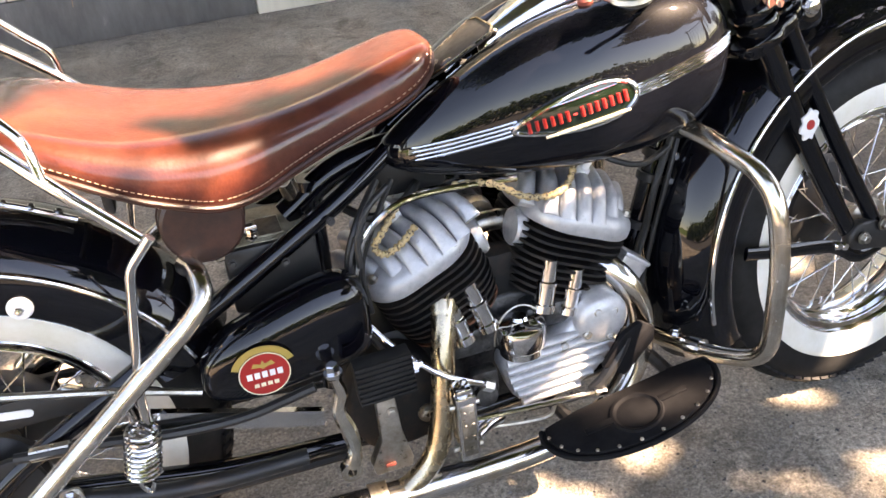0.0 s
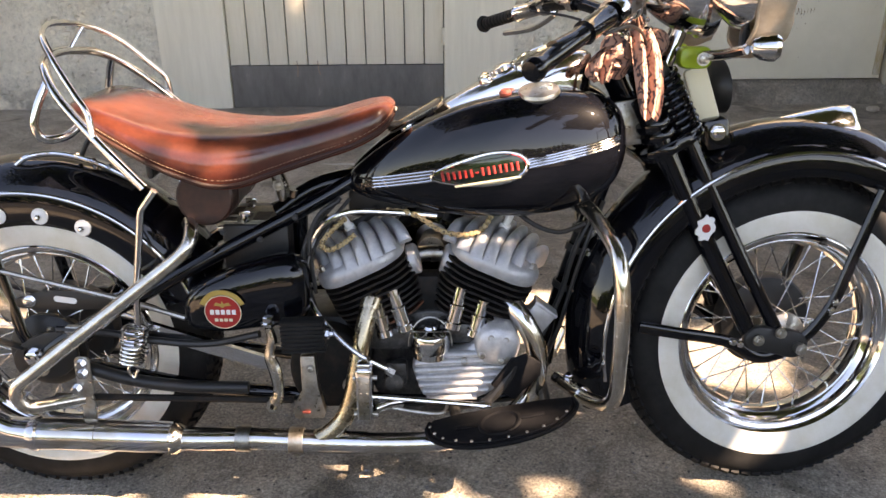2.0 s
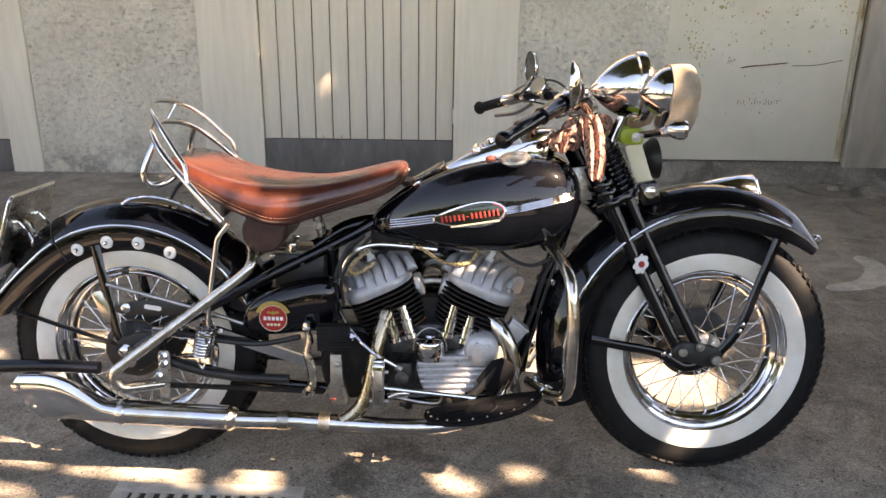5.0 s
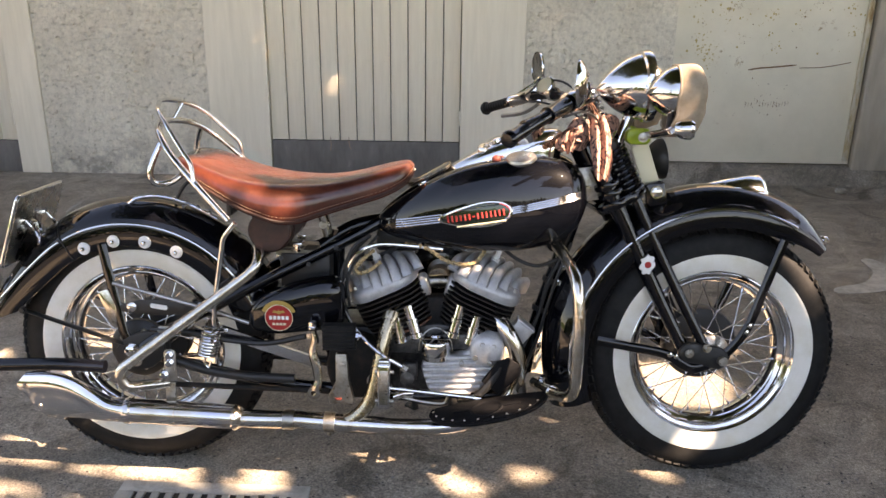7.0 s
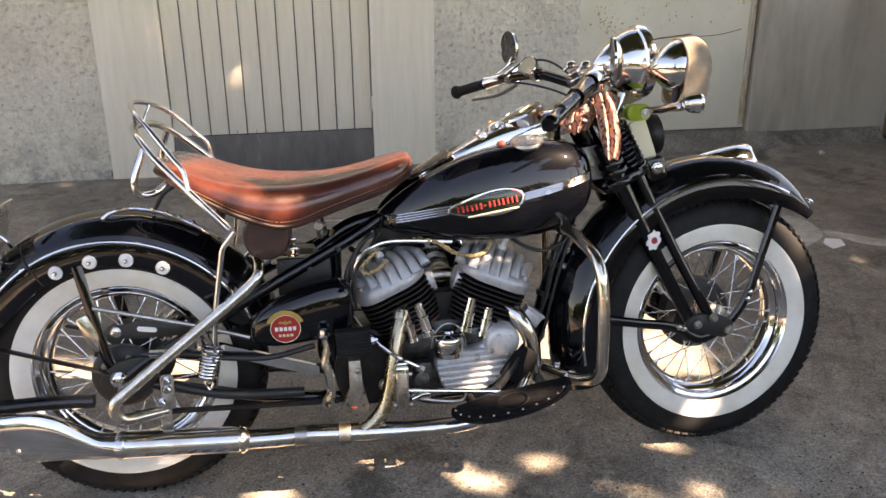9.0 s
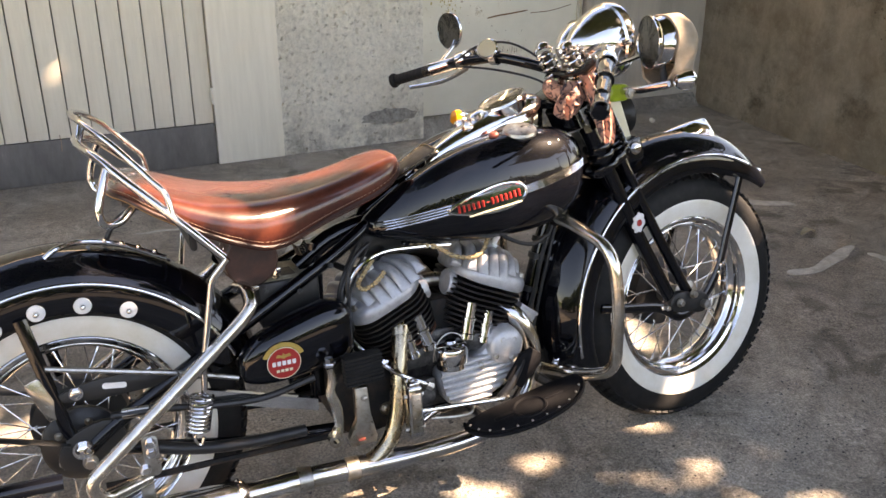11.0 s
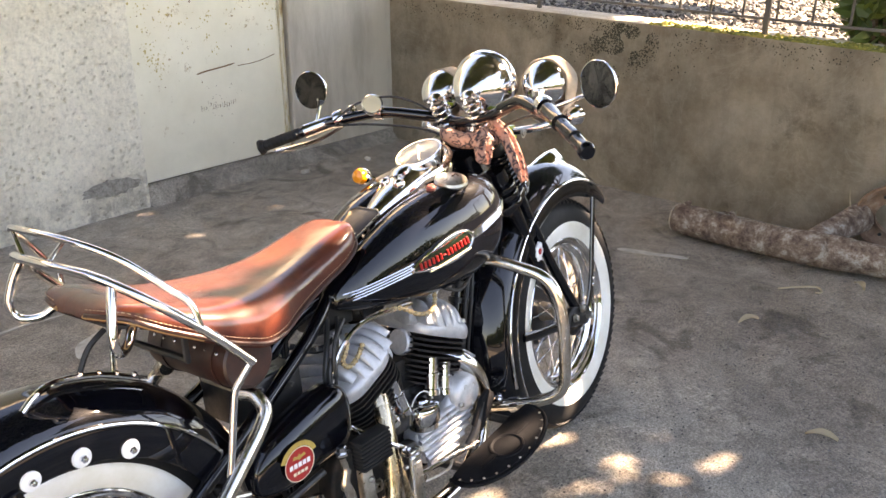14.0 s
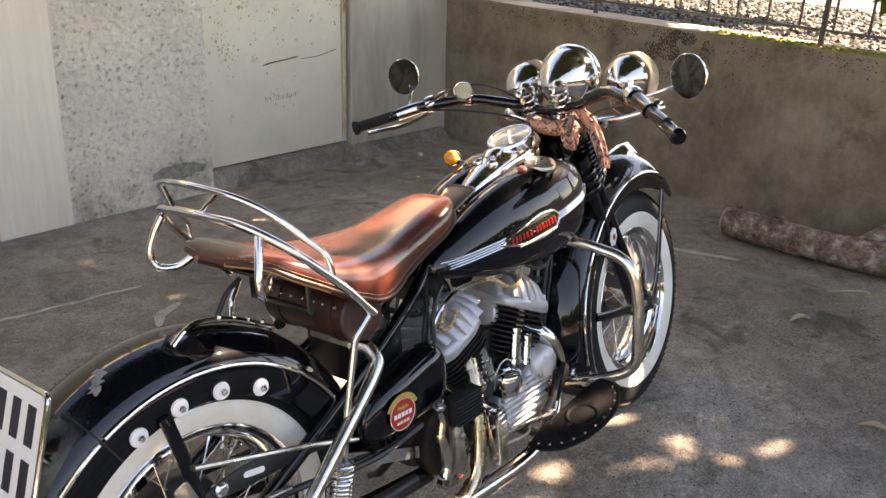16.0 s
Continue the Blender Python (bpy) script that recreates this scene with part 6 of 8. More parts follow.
part("badge_mark", lathe([(0, 0), (0.0085, 0), (0.008, 0.001), (0, 0.0012)], (1.342, -0.0985, 0.602), (0, -1, 0), 16), "red", BIKE, "", STEER)

# fender ornament: a finned chrome crest with two bars
part("fender_ornament", loft([[Vector((x, y * w, z0 + h * (1 - abs(y)))) for y in (-1, -0.6, -0.2, 0.2, 0.6, 1)] + [Vector((x, w, z0 - 0.012)), Vector((x, -w, z0 - 0.012))] for x, z0, w, h in ((1.50, 0.790, 0.010, 0.005), (1.535, 0.792, 0.022, 0.012), (1.57, 0.791, 0.032, 0.022), (1.61, 0.788, 0.038, 0.034), (1.648, 0.782, 0.038, 0.046), (1.660, 0.777, 0.036, 0.042), (1.668, 0.772, 0.028, 0.006), (1.69, 0.762, 0.018, 0.004))]), "chrome", BIKE, "chrome crest on the front fender", STEER, 50)
part("fender_tip_lamp", lathe([(0, 0), (0.014, 0), (0.016, 0.008), (0.010, 0.018), (0, 0.02)], FRONT + Vector((0.402 * math.cos(radians(47)), -0.03, 0.402 * math.sin(radians(47)) - 0.002)), (0.9, 0, 0.35), 16), "chrome", BIKE, "small chrome fender tip lamp", STEER)
part("fender_tip_strip", sweep([FRONT + Vector((0.409 * math.cos(radians(a)), y, 0.409 * math.sin(radians(a)))) for a, y in ((46.6, -0.045), (46.8, -0.025), (47, 0), (46.8, 0.025), (46.6, 0.045))], 0.006, 8), "chrome", BIKE, "", STEER)

# handlebars
bar = part("handlebar", sweep(bent([(1.012, 0.395, 0.968), (1.055, 0.335, 0.99), (1.135, 0.20, 1.008), (1.195, 0.10, 0.985), (1.205, 0.0, 0.965), (1.195, -0.10, 0.985), (1.165, -0.20, 1.022), (1.075, -0.342, 0.996), (1.0, -0.433, 0.972)], 0.04, 5), 0.0135, 14), "black", BIKE, "black and chrome handlebar", BARS)
for s, a, b in ((1, Vector((1.028, 0.375, 0.975)), Vector((0.952, 0.475, 0.944))), (-1, Vector((1.053, -0.368, 0.990)), Vector((0.962, -0.482, 0.948)))):
    ax = (b - a).normalized()
    L = (b - a).length
    n = 9
    prof = [(0, 0.0), (0.0135, 0.0)]
    for i in range(n):
        z = L * (0.08 + 0.8 * i / n)
        prof += [(0.0138, z), (0.0145, z + L * 0.02), (0.0140, z + L * 0.07), (0.0134, z + L * 0.08)]
    prof += [(0.0170, L * 0.87), (0.0200, L * 0.93), (0.018, L * 0.98), (0.012, L), (0, L)]
    if s < 0:
        prof = [(0, 0), (0.0145, 0), (0.0148, L * 0.4), (0.0145, L * 0.7), (0.0150, L * 0.84), (0.0180, L * 0.91), (0.0180, L * 0.96), (0.014, L), (0, L)]
    part("grip", lathe(prof, a, ax, 24), "rubber" if s > 0 else "black", bar, "black rubber grip" if s > 0 else "smooth glossy black grip", BARS)
    part("grip_sleeve", lathe([(0.0135, -0.075), (0.017, -0.075), (0.0175, -0.06), (0.0175, -0.004), (0.019, 0.0), (0.0135, 0.0)], a, ax, 24), "chrome" if s > 0 else "black", bar, "chrome twist sleeve" if s > 0 else "glossy black twist sleeve", BARS)
    part("lever_clamp", lathe([(0.0145, -0.012), (0.022, -0.012), (0.023, 0.0), (0.022, 0.012), (0.0145, 0.012)], a - ax * 0.095, ax, 18), "chrome", bar, "chrome lever clamp", BARS)
    if s > 0:
        part("lever", sweep(spline([a - ax * 0.095 + Vector((0.02, 0, -0.012)), a - ax * 0.06 + Vector((0.035, 0, -0.02)), a + ax * 0.02 + Vector((0.045, 0, -0.03)), b + Vector((0.055, 0, -0.02))], 5), 0.0065, 10), "chrome", bar, "chrome hand lever", BARS)
    part("switch", box((0.022, 0.022, 0.024), tuple(a - ax * 0.13 + Vector((0, 0, 0.012))), 0.004), "chrome", bar, "", BARS)
part("bar_sleeve", sweep(spline([(1.185, -0.13, 1.002), (1.163, -0.20, 1.020), (1.118, -0.275, 1.008)], 5), 0.0150, 14), "black", bar, "", BARS)
part("riser", sweep(spline([(1.20, -0.035, 0.92), (1.20, -0.035, 0.96)], 2), 0.022, 14), "chrome", BIKE, "chrome bar riser", BARS)
part("riser", sweep(spline([(1.20, 0.035, 0.92), (1.20, 0.035, 0.96)], 2), 0.022, 14), "chrome", BIKE, "chrome bar riser", BARS)
part("clock", lathe([(0, -0.012), (0.022, -0.012), (0.026, -0.004), (0.027, 0.008), (0.024, 0.011), (0.022, 0.007), (0, 0.006)], (1.108, 0.205, 1.026), (-0.62, -0.62, 0.48), 28), "chrome", bar, "small chrome bar clock", BARS)
part("clock_face", lathe([(0, 0.009), (0.0225, 0.009)], (1.108, 0.205, 1.026), (-0.62, -0.62, 0.48), 28), "cream", bar, "cream clock face", BARS)
part("clock_clamp", lathe([(0.0145, -0.01), (0.019, -0.01), (0.019, 0.01), (0.0145, 0.01)], (1.128, 0.205, 1.006), (0.5, -1, 0), 16, closed=True), "chrome", bar, "", BARS)
for pts in ([(1.06, 0.30, 0.995), (1.10, 0.24, 1.035), (1.15, 0.16, 1.04), (1.20, 0.08, 0.99), (1.225, 0.05, 0.93)], [(1.09, -0.33, 0.985), (1.15, -0.24, 0.99), (1.20, -0.13, 0.96), (1.22, -0.06, 0.90)], [(1.05, 0.32, 0.985), (1.13, 0.22, 0.975), (1.19, 0.10, 0.95), (1.23, 0.04, 0.90)]):
    part("control_cable", sweep(spline(pts, 6), 0.0030, 8), "blackmatt", bar, "black control cable", BARS)
# mirrors
for s, c, stem in ((1, Vector((1.105, 0.412, 1.070)), (1.045, 0.345, 0.998)), (-1, Vector((1.110, -0.432, 1.060)), (1.115, -0.29, 1.004))):
    face = Vector((-0.90, -0.22 * s, -0.02)).normalized()
    mir = part("mirror", lathe([(0, -0.016), (0.02, -0.015), (0.04, -0.009), (0.0485, -0.001), (0.0495, 0.004), (0.0478, 0.0052), (0.0468, 0.001), (0, 0.0005)], c, face, 36), "chrome", BIKE, "round chrome bar mirror", BARS)
    part("mirror_glass", lathe([(0, 0.0035), (0.0475, 0.0035)], c, face, 36), "mirrorglass", mir, "", BARS)
    part("mirror_stem", sweep(spline([stem, Vector(stem).lerp(c - face * 0.02, 0.6) + Vector((0.01, 0, -0.005)), c - face * 0.014], 6), 0.0048, 10), "chrome", mir, "", BARS)

# headlamp and passing lamps
def lamp(name, c, r, depth, axis, label, hood=True):
    ax = Vector(axis).normalized()
    prof = [(0, -depth)]
    for i in range(1, 11):
        t = i / 10
        prof.append((r * math.sin(t * math.pi / 2) ** 0.75, -depth * (1 - t) ** 1.15))
    prof += [(r * 1.04, 0.004), (r * 1.06, 0.012), (r * 1.04, 0.02), (r * 0.96, 0.024), (r * 0.92, 0.016), (r * 0.75, -0.002), (r * 0.4, -0.02), (0, -0.03)]
    ob = part(name, lathe(prof, c, ax, 48), "chrome", BIKE, label, STEER, 50)
    part("lens", lathe([(0, 0.030), (r * 0.5, 0.027), (r * 0.93, 0.019)], c, ax, 48), "glass", ob, "clear ribbed lamp glass", STEER)
    return ob


hl = lamp("headlamp", Vector((1.325, 0.0, 1.038)), 0.083, 0.115, (1, 0, 0.07), "large chrome bullet headlamp")
part("rim_ring", lathe([(0.083, -0.004), (0.0885, 0.0), (0.0905, 0.012), (0.088, 0.022), (0.083, 0.022)], (1.325, 0, 1.038), (1, 0, 0.07), 48, closed=True), "chrome", hl, "", STEER)
part("headlamp_mount", sweep([(1.30, 0, 0.965), (1.275, 0, 0.90)], 0.014, 12), "chrome", BIKE, "", STEER)
part("lamp_bar", sweep(spline([(1.345, -0.20, 0.94), (1.325, -0.12, 0.925), (1.31, 0.0, 0.92), (1.325, 0.12, 0.925), (1.345, 0.20, 0.94)], 5), 0.0095, 12), "chrome", BIKE, "chrome lamp bar", STEER)
for s in (-1, 1):
    c = Vector((1.357, s * 0.155, 1.026))
    sp = lamp("passing_lamp", c, 0.060, 0.062, (1, 0, 0.04), "chrome passing lamp with a canvas cover")
    cov = []
    for z, r in ((0.000, 0.0635), (0.008, 0.0660), (0.022, 0.067), (0.042, 0.066), (0.060, 0.060), (0.069, 0.046), (0.073, 0.024), (0.074, 0.004)):
        sag = 0.036 if z < 0.03 else 0.036 * r / 0.075
        cov.append([c + Vector((z + 0.006 * math.sin(t) * (1 if z < 0.05 else 0) + 0.004 * math.sin(9 * t + z * 60) * max(0, -math.sin(t)), r * (1 + 0.025 * math.sin(5 * t + z * 90)) * math.cos(t), r * (1 + 0.02 * math.sin(7 * t + z * 40)) * math.sin(t) - sag * max(0, -math.sin(t)) ** 1.4)) for t in [2 * math.pi * i / 48 for i in range(48)]])
    part("canvas_cover", loft(cov, cap=False), "tancloth", sp, "tan canvas lamp cover", STEER, 60)
    hemline = [p + Vector((-0.001, 0, 0)) for p in cov[0]]
    part("cover_hem", sweep(hemline, 0.0032, 8, True), "tancloth", sp, "", STEER)
    part("lamp_stalk", sweep(spline([(1.345, s * 0.185, 0.94), (1.35, s * 0.175, 0.96), (1.36, s * 0.157, 0.985)], 4), 0.0085, 10), "blackmatt", sp, "", STEER)
    ts = part("turn_signal", lathe([(0, -0.03), (0.014, -0.026), (0.022, -0.012), (0.024, 0.0), (0.024, 0.01), (0.018, 0.018), (0, 0.022)], (1.375, s * 0.22, 0.945), (1, s * 0.3, 0), 20), "chrome", BIKE, "small chrome turn signal", STEER)
    part("pod", prism(rounded(0.062, 0.04, 0.016), 0.03, pose(1.308, s * 0.075 + (0.0 if s > 0 else 0.03), 0.918, 90, 0, 0), 0.006), "green", BIKE, "yellow-green plastic tag", STEER)
    part("pod_screw", bolt((1.308, s * 0.107, 0.918), (0, s, 0), 0.009, 0.006), "steel", BIKE, "", STEER)
part("horn", lathe([(0, -0.03), (0.03, -0.028), (0.044, -0.012), (0.052, 0.0), (0.053, 0.01), (0.04, 0.014), (0.02, 0.008), (0, 0.012)], (1.392, 0.03, 0.855), (1, 0, 0.1), 32), "blackmatt", BIKE, "round black horn", STEER)
part("front_tag", prism(rounded(0.045, 0.11, 0.008), 0.012, pose(1.34, -0.02, 0.845, 90, 0, 0) @ pose(0, 0, 0, 0, 0, RAKE - 8), 0.003), "cream", BIKE, "cream painted bracket plate", STEER)
part("fork_lug", prism(rounded(0.05, 0.06, 0.012), 0.03, pose(1.365, -0.03, 0.775, 90, 0, 0) @ pose(0, 0, 0, 0, 0, 10), 0.004), "black", BIKE, "", STEER)
part("fork_lug_bolt", bolt((1.363, -0.063, 0.78), (0, -1, 0), 0.012, 0.01), "chrome", BIKE, "", STEER)

# printed cloth knotted round the steering head
def cloth(rows):
    """A hanging strip with folds: rows of centre, half width and fold depth."""
    rings = []
    for k, (c, w, d) in enumerate(rows):
        c = Vector(c)
        up = []
        for i in range(17):
            u = -1 + 2 * i / 16
            up.append(c + Vector((u * w, d * math.sin(u * 7 + k * 0.8), 0.004 * math.cos(u * 5 + k))))
        rings.append(up + [p + Vector((0, 0.003, 0)) for p in up[::-1]])
    cols = [spline([r[j] for r in rings], 4) for j in range(len(rings[0]))]
    return loft([[c[i] for c in cols] for i in range(len(cols[0]))])


band = part("bandana", cloth([((1.198, -0.098, 0.975), 0.020, 0.008), ((1.203, -0.122, 0.948), 0.024, 0.009), ((1.208, -0.140, 0.912), 0.025, 0.007), ((1.211, -0.152, 0.872), 0.023, 0.006), ((1.211, -0.158, 0.842), 0.018, 0.005), ((1.210, -0.160, 0.826), 0.013, 0.003)]), "pinkcloth", BIKE, "pink printed cloth tied round the steering head", BARS, 60)
kn = []
for j in range(13):
    a = math.pi * j / 12
    kn.append([Vector((1.160, -0.090, 0.925)) + Vector((0.030 * math.cos(a), 0.024 * math.sin(a) * math.cos(t) * (1 + 0.22 * math.sin(6 * t + 3 * a) + 0.1 * math.sin(11 * t)), 0.034 * math.sin(a) * math.sin(t) * (1 + 0.2 * math.cos(5 * t + 2 * a)))) for t in [2 * math.pi * i / 40 for i in range(40)]])
part("bandana_knot", loft(kn), "pinkcloth", band, "", BARS, 60)
part("bandana_ear", cloth([((1.150, -0.100, 0.945), 0.012, 0.008), ((1.135, -0.112, 0.928), 0.024, 0.010), ((1.128, -0.116, 0.902), 0.026, 0.010), ((1.132, -0.116, 0.884), 0.012, 0.006)]), "pinkcloth", band, "", BARS, 60)
part("bandana_wrap", tube([(1.20, -0.09, 0.93), (1.24, -0.06, 0.945), (1.25, 0.0, 0.95), (1.22, 0.05, 0.945), (1.18, 0.03, 0.94), (1.165, -0.03, 0.93)], 0.02, 5, 12, True), "pinkcloth", band, "", BARS)

# ---- guards, rails and rear end ----
for s in (-1, 1):
    g = part("front_guard", sweep(bent([(1.095, s * 0.03, 0.655), (1.125, s * 0.12, 0.655), (1.160, s * 0.265, 0.615), (1.168, s * 0.282, 0.50), (1.166, s * 0.275, 0.325), (1.135, s * 0.20, 0.292), (1.085, s * 0.06, 0.270)], 0.055, 6), 0.0145, 16), "oldchrome", BIKE, "tarnished chrome crash bar")
    part("guard_clamp", lathe([(0.0145, -0.012), (0.019, -0.012), (0.019, 0.012), (0.0145, 0.012)], (1.12, s * 0.155, 0.284), (0.35, s * 1, 0.2), 18, closed=True), "chrome", g)
    part("guard_clamp", lathe([(0.0145, -0.014), (0.020, -0.014), (0.020, 0.014), (0.0145, 0.014)], (1.113, s * 0.085, 0.655), (0.3, s, 0), 18, closed=True), "black", g)
    part("clamp_bolt", bolt((1.10, s * 0.12, 0.300), (0, s * 0.3, 1), 0.008, 0.014), "chrome", g)
    rg = part("rear_guard", sweep(bent([(0.37, s * 0.112, 0.622), (0.384, s * 0.142, 0.626), (0.386, s * 0.172, 0.598), (0.36, s * 0.178, 0.572), (0.045, s * 0.235, 0.335), (0.06, s * 0.232, 0.292), (0.15, s * 0.175, 0.285)], 0.03, 6), 0.0138, 16), "oldchrome", BIKE, "tarnished chrome rear crash bar")
    part("guard_plate", prism(rounded(0.03, 0.085, 0.01), 0.005, pose(0.160, s * 0.182, 0.335, 90, 0, 0), 0.001), "steel", BIKE, "steel guard bracket plate")
    for z in (0.345, 0.312, 0.365):
        part("plate_bolt", bolt((0.16 if z != 0.312 else 0.145, s * 0.188, z), (0, s, 0), 0.009, 0.012), "chrome", BIKE)
    part("seat_strut", sweep(bent([(0.345, s * 0.205, 0.712), (0.312, s * 0.195, 0.672), (0.280, s * 0.182, 0.50), (0.274, s * 0.178, 0.435)], 0.012, 4), 0.0065, 12), "chrome", BIKE, "chrome seat strut")
    sp = part("seat_spring", coil((0.268, s * 0.178, 0.435), (0.252, s * 0.176, 0.362), 0.0215, 9, 0.0036), "chrome", BIKE, "chrome coil seat spring")
    part("spring_eye", tube([(0.252, s * 0.176, 0.362), (0.245, s * 0.176, 0.345), (0.255, s * 0.176, 0.33), (0.262, s * 0.176, 0.345)], 0.0034, 5, 8), "chrome", sp)

# luggage rail round the saddle
low_r = [(0.335, -0.226, 0.722), (0.262, -0.219, 0.802), (0.192, -0.186, 0.872), (0.149, -0.130, 0.912), (0.125, -0.06, 0.926), (0.119, 0.0, 0.93)]
low_full = low_r + [(x, -y, z) for x, y, z in low_r[-2::-1]]
rack = part("rail", sweep(spline(low_full, 6), 0.0088, 14, squash=(1.15, 0.9)), "chrome", BIKE, "chrome passenger rail with two tiers")
up_r = [(0.256, -0.221, 0.808), (0.249, -0.214, 0.850), (0.225, -0.198, 0.880), (0.178, -0.16, 0.935), (0.138, -0.10, 0.968), (0.115, 0.0, 0.982)]
part("upper_rail", sweep(spline(up_r + [(x, -y, z) for x, y, z in up_r[-2::-1]], 6), 0.0058, 12), "chrome", rack, "thin upper chrome rail")
for s in (-1, 1):
    part("brace", sweep([(0.135, s * 0.09, 0.970), (0.123, s * 0.035, 0.926)], 0.004, 8), "chrome", rack)
    part("rail_loop", sweep(spline([(0.163, s * 0.150, 0.902), (0.146, s * 0.166, 0.862), (0.136, s * 0.174, 0.822), (0.145, s * 0.166, 0.797), (0.172, s * 0.142, 0.795), (0.196, s * 0.122, 0.812)], 6), 0.0078, 12), "chrome", rack, "chrome hanging loop")
    part("loop_nut", bolt((0.202, s * 0.118, 0.815), (0.7, -s * 0.6, 0.3), 0.008, 0.016), "chrome", rack)
part("rear_stay", sweep(bent([(0.20, -0.02, 0.79), (0.165, -0.02, 0.77), (0.145, -0.02, 0.735), (0.142, -0.02, 0.722)], 0.02, 4), 0.005, 8), "blackmatt", BIKE, "black rail stay")
hinge = part("fender_hinge", sweep(spline([(0.03, -0.055, 0.722), (0.055, -0.05, 0.737), (0.10, -0.03, 0.738), (0.17, -0.03, 0.722), (0.25, -0.03, 0.682)], 5), 0.0055, 10), "chrome", BIKE, "chrome hinge strip on the fender")
for x, z in ((0.14, 0.733), (0.17, 0.723), (0.20, 0.711), (0.23, 0.697)):
    part("hinge_bolt", bolt((x, -0.03, z), (0.4, -0.2, 1), 0.0045, 0.006), "chrome", hinge)

# rear plate, seen from behind with its print as bars
PM = Matrix(((0, 0.316, -0.949, -0.242), (-1, 0, 0, -0.02), (0, 0.949, 0.316, 0.657), (0, 0, 0, 1)))
plate = part("rear_plate", prism(rounded(0.24, 0.19, 0.012), 0.003), "platewhite", BIKE, "white enamel rear plate with dark bars", PM, 0)
part("plate_back", prism(rounded(0.24, 0.19, 0.012), 0.002, Matrix.Translation((0, 0, -0.0025))), "baremetal", plate, "bare metal back of the plate", PM, 0)
for i in range(4):
    for y in (0.040, -0.042):
        part("print_bar", box((0.026, 0.060, 0.0012), (-0.078 + i * 0.052, y, 0.0036)), "plateprint", plate, "", PM, 0)
part("plate_edge", sweep([Vector((x, y, 0.003)) for x, y in rounded(0.242, 0.192, 0.012)], 0.0045, 8, True), "chrome", plate, "", PM)
tl = part("tail_lamp", lathe([(0, -0.05), (0.03, -0.045), (0.042, -0.02), (0.045, 0.0), (0.045, 0.012), (0.0, 0.02)], (-0.405, -0.02, 0.50), (-1, 0, 0.3), 28), "chrome", BIKE, "chrome tail lamp under the plate")
part("tail_glass", lathe([(0, 0.03), (0.03, 0.026), (0.042, 0.012)], (-0.405, -0.02, 0.50), (-1, 0, 0.3), 24), "red", tl, "red tail lamp glass")
part("plate_bracket", sweep([(-0.236, -0.02, 0.66), (-0.225, -0.02, 0.625), (-0.20, -0.02, 0.64)], 0.010, 8), "chrome", BIKE)
for y in (-0.075, 0.035):
    part("plate_clip", sweep(spline([(-0.232, y, 0.675), (-0.215, y, 0.655), (-0.215, y + 0.02, 0.63), (-0.205, y, 0.615)], 4), 0.005, 8), "chrome", BIKE)

# rear axle plates, brake rods, chain
for s in (-1, 1):
    part("axle_plate", prism([(p.x, p.y) for p in spline([(-0.005, 0.345, 0), (0.03, 0.385, 0), (0.10, 0.40, 0), (0.125, 0.345, 0), (0.08, 0.30, 0), (0.01, 0.305, 0)], 4, True)], 0.012, XZ(0.006 + s * 0.118), 0.003), "blackmatt", BIKE, "black axle plate")
    part("axle_nut", bolt((0.041, s * 0.126, 0.352), (0, s, 0), 0.015, 0.018), "chrome", BIKE, "chrome axle nut")
    part("axle_bolt", bolt((0.05, s * 0.126, 0.322), (0, s, 0), 0.011, 0.014), "steel", BIKE)
    part("fender_strut", sweep([(-0.028, s * 0.104, 0.625), (-0.014, s * 0.112, 0.56), (0.018, s * 0.118, 0.40), (0.035, s * 0.12, 0.36)], 0.0125, 8, squash=(0.35, 1.0)), "black", BIKE, "flat black fender strut")
    part("fender_strut", sweep([(-0.25, s * 0.104, 0.446), (-0.13, s * 0.112, 0.41), (0.02, s * 0.12, 0.365)], 0.0105, 8, squash=(1.0, 0.35)), "blackmatt", BIKE, "flat dark fender strut")
    part("strut_bolt", bolt((-0.245, s * 0.110, 0.446), (0, s, 0), 0.0075, 0.012), "blackmatt", BIKE)
part("torque_arm", prism([(p.x, p.y) for p in spline([(0.0, 0.458, 0), (0.06, 0.482, 0), (0.14, 0.486, 0), (0.24, 0.470, 0), (0.30, 0.445, 0), (0.20, 0.448, 0), (0.08, 0.446, 0)], 4, True)], 0.006, XZ(-0.112), 0.001), "blackmatt", BIKE, "black brake torque arm")
part("arm_bolt", bolt((0.045, -0.119, 0.467), (0, -1, 0), 0.010, 0.01), "chrome", BIKE)
part("arm_sticker", prism(rounded(0.045, 0.012, 0.006), 0.001, pose(0.115, -0.1185, 0.468, 90, 0, 0) @ pose(0, 0, 0, 0, 0, -8)), "whiteplastic", BIKE, "white oval sticker")
part("wheel_rod", sweep([(0.0, -0.12, 0.528), (0.235, -0.125, 0.470), (0.35, -0.13, 0.435)], 0.0055, 8), "steel", BIKE, "steel brake rod")
part("chrome_tab", prism(rounded(0.03, 0.09, 0.008), 0.005, pose(-0.012, -0.115, 0.465, 90, 0, 0) @ pose(0, 0, 0, 0, 0, 22), 0.001), "oldchrome", BIKE, "tarnished lever tab")
part("brake_cable", sweep(spline([(0.10, -0.14, 0.415), (0.20, -0.15, 0.412), (0.30, -0.15, 0.395), (0.40, -0.15, 0.39), (0.50, -0.16, 0.415)], 6), 0.0075, 8), "blackmatt", BIKE, "black brake cable")
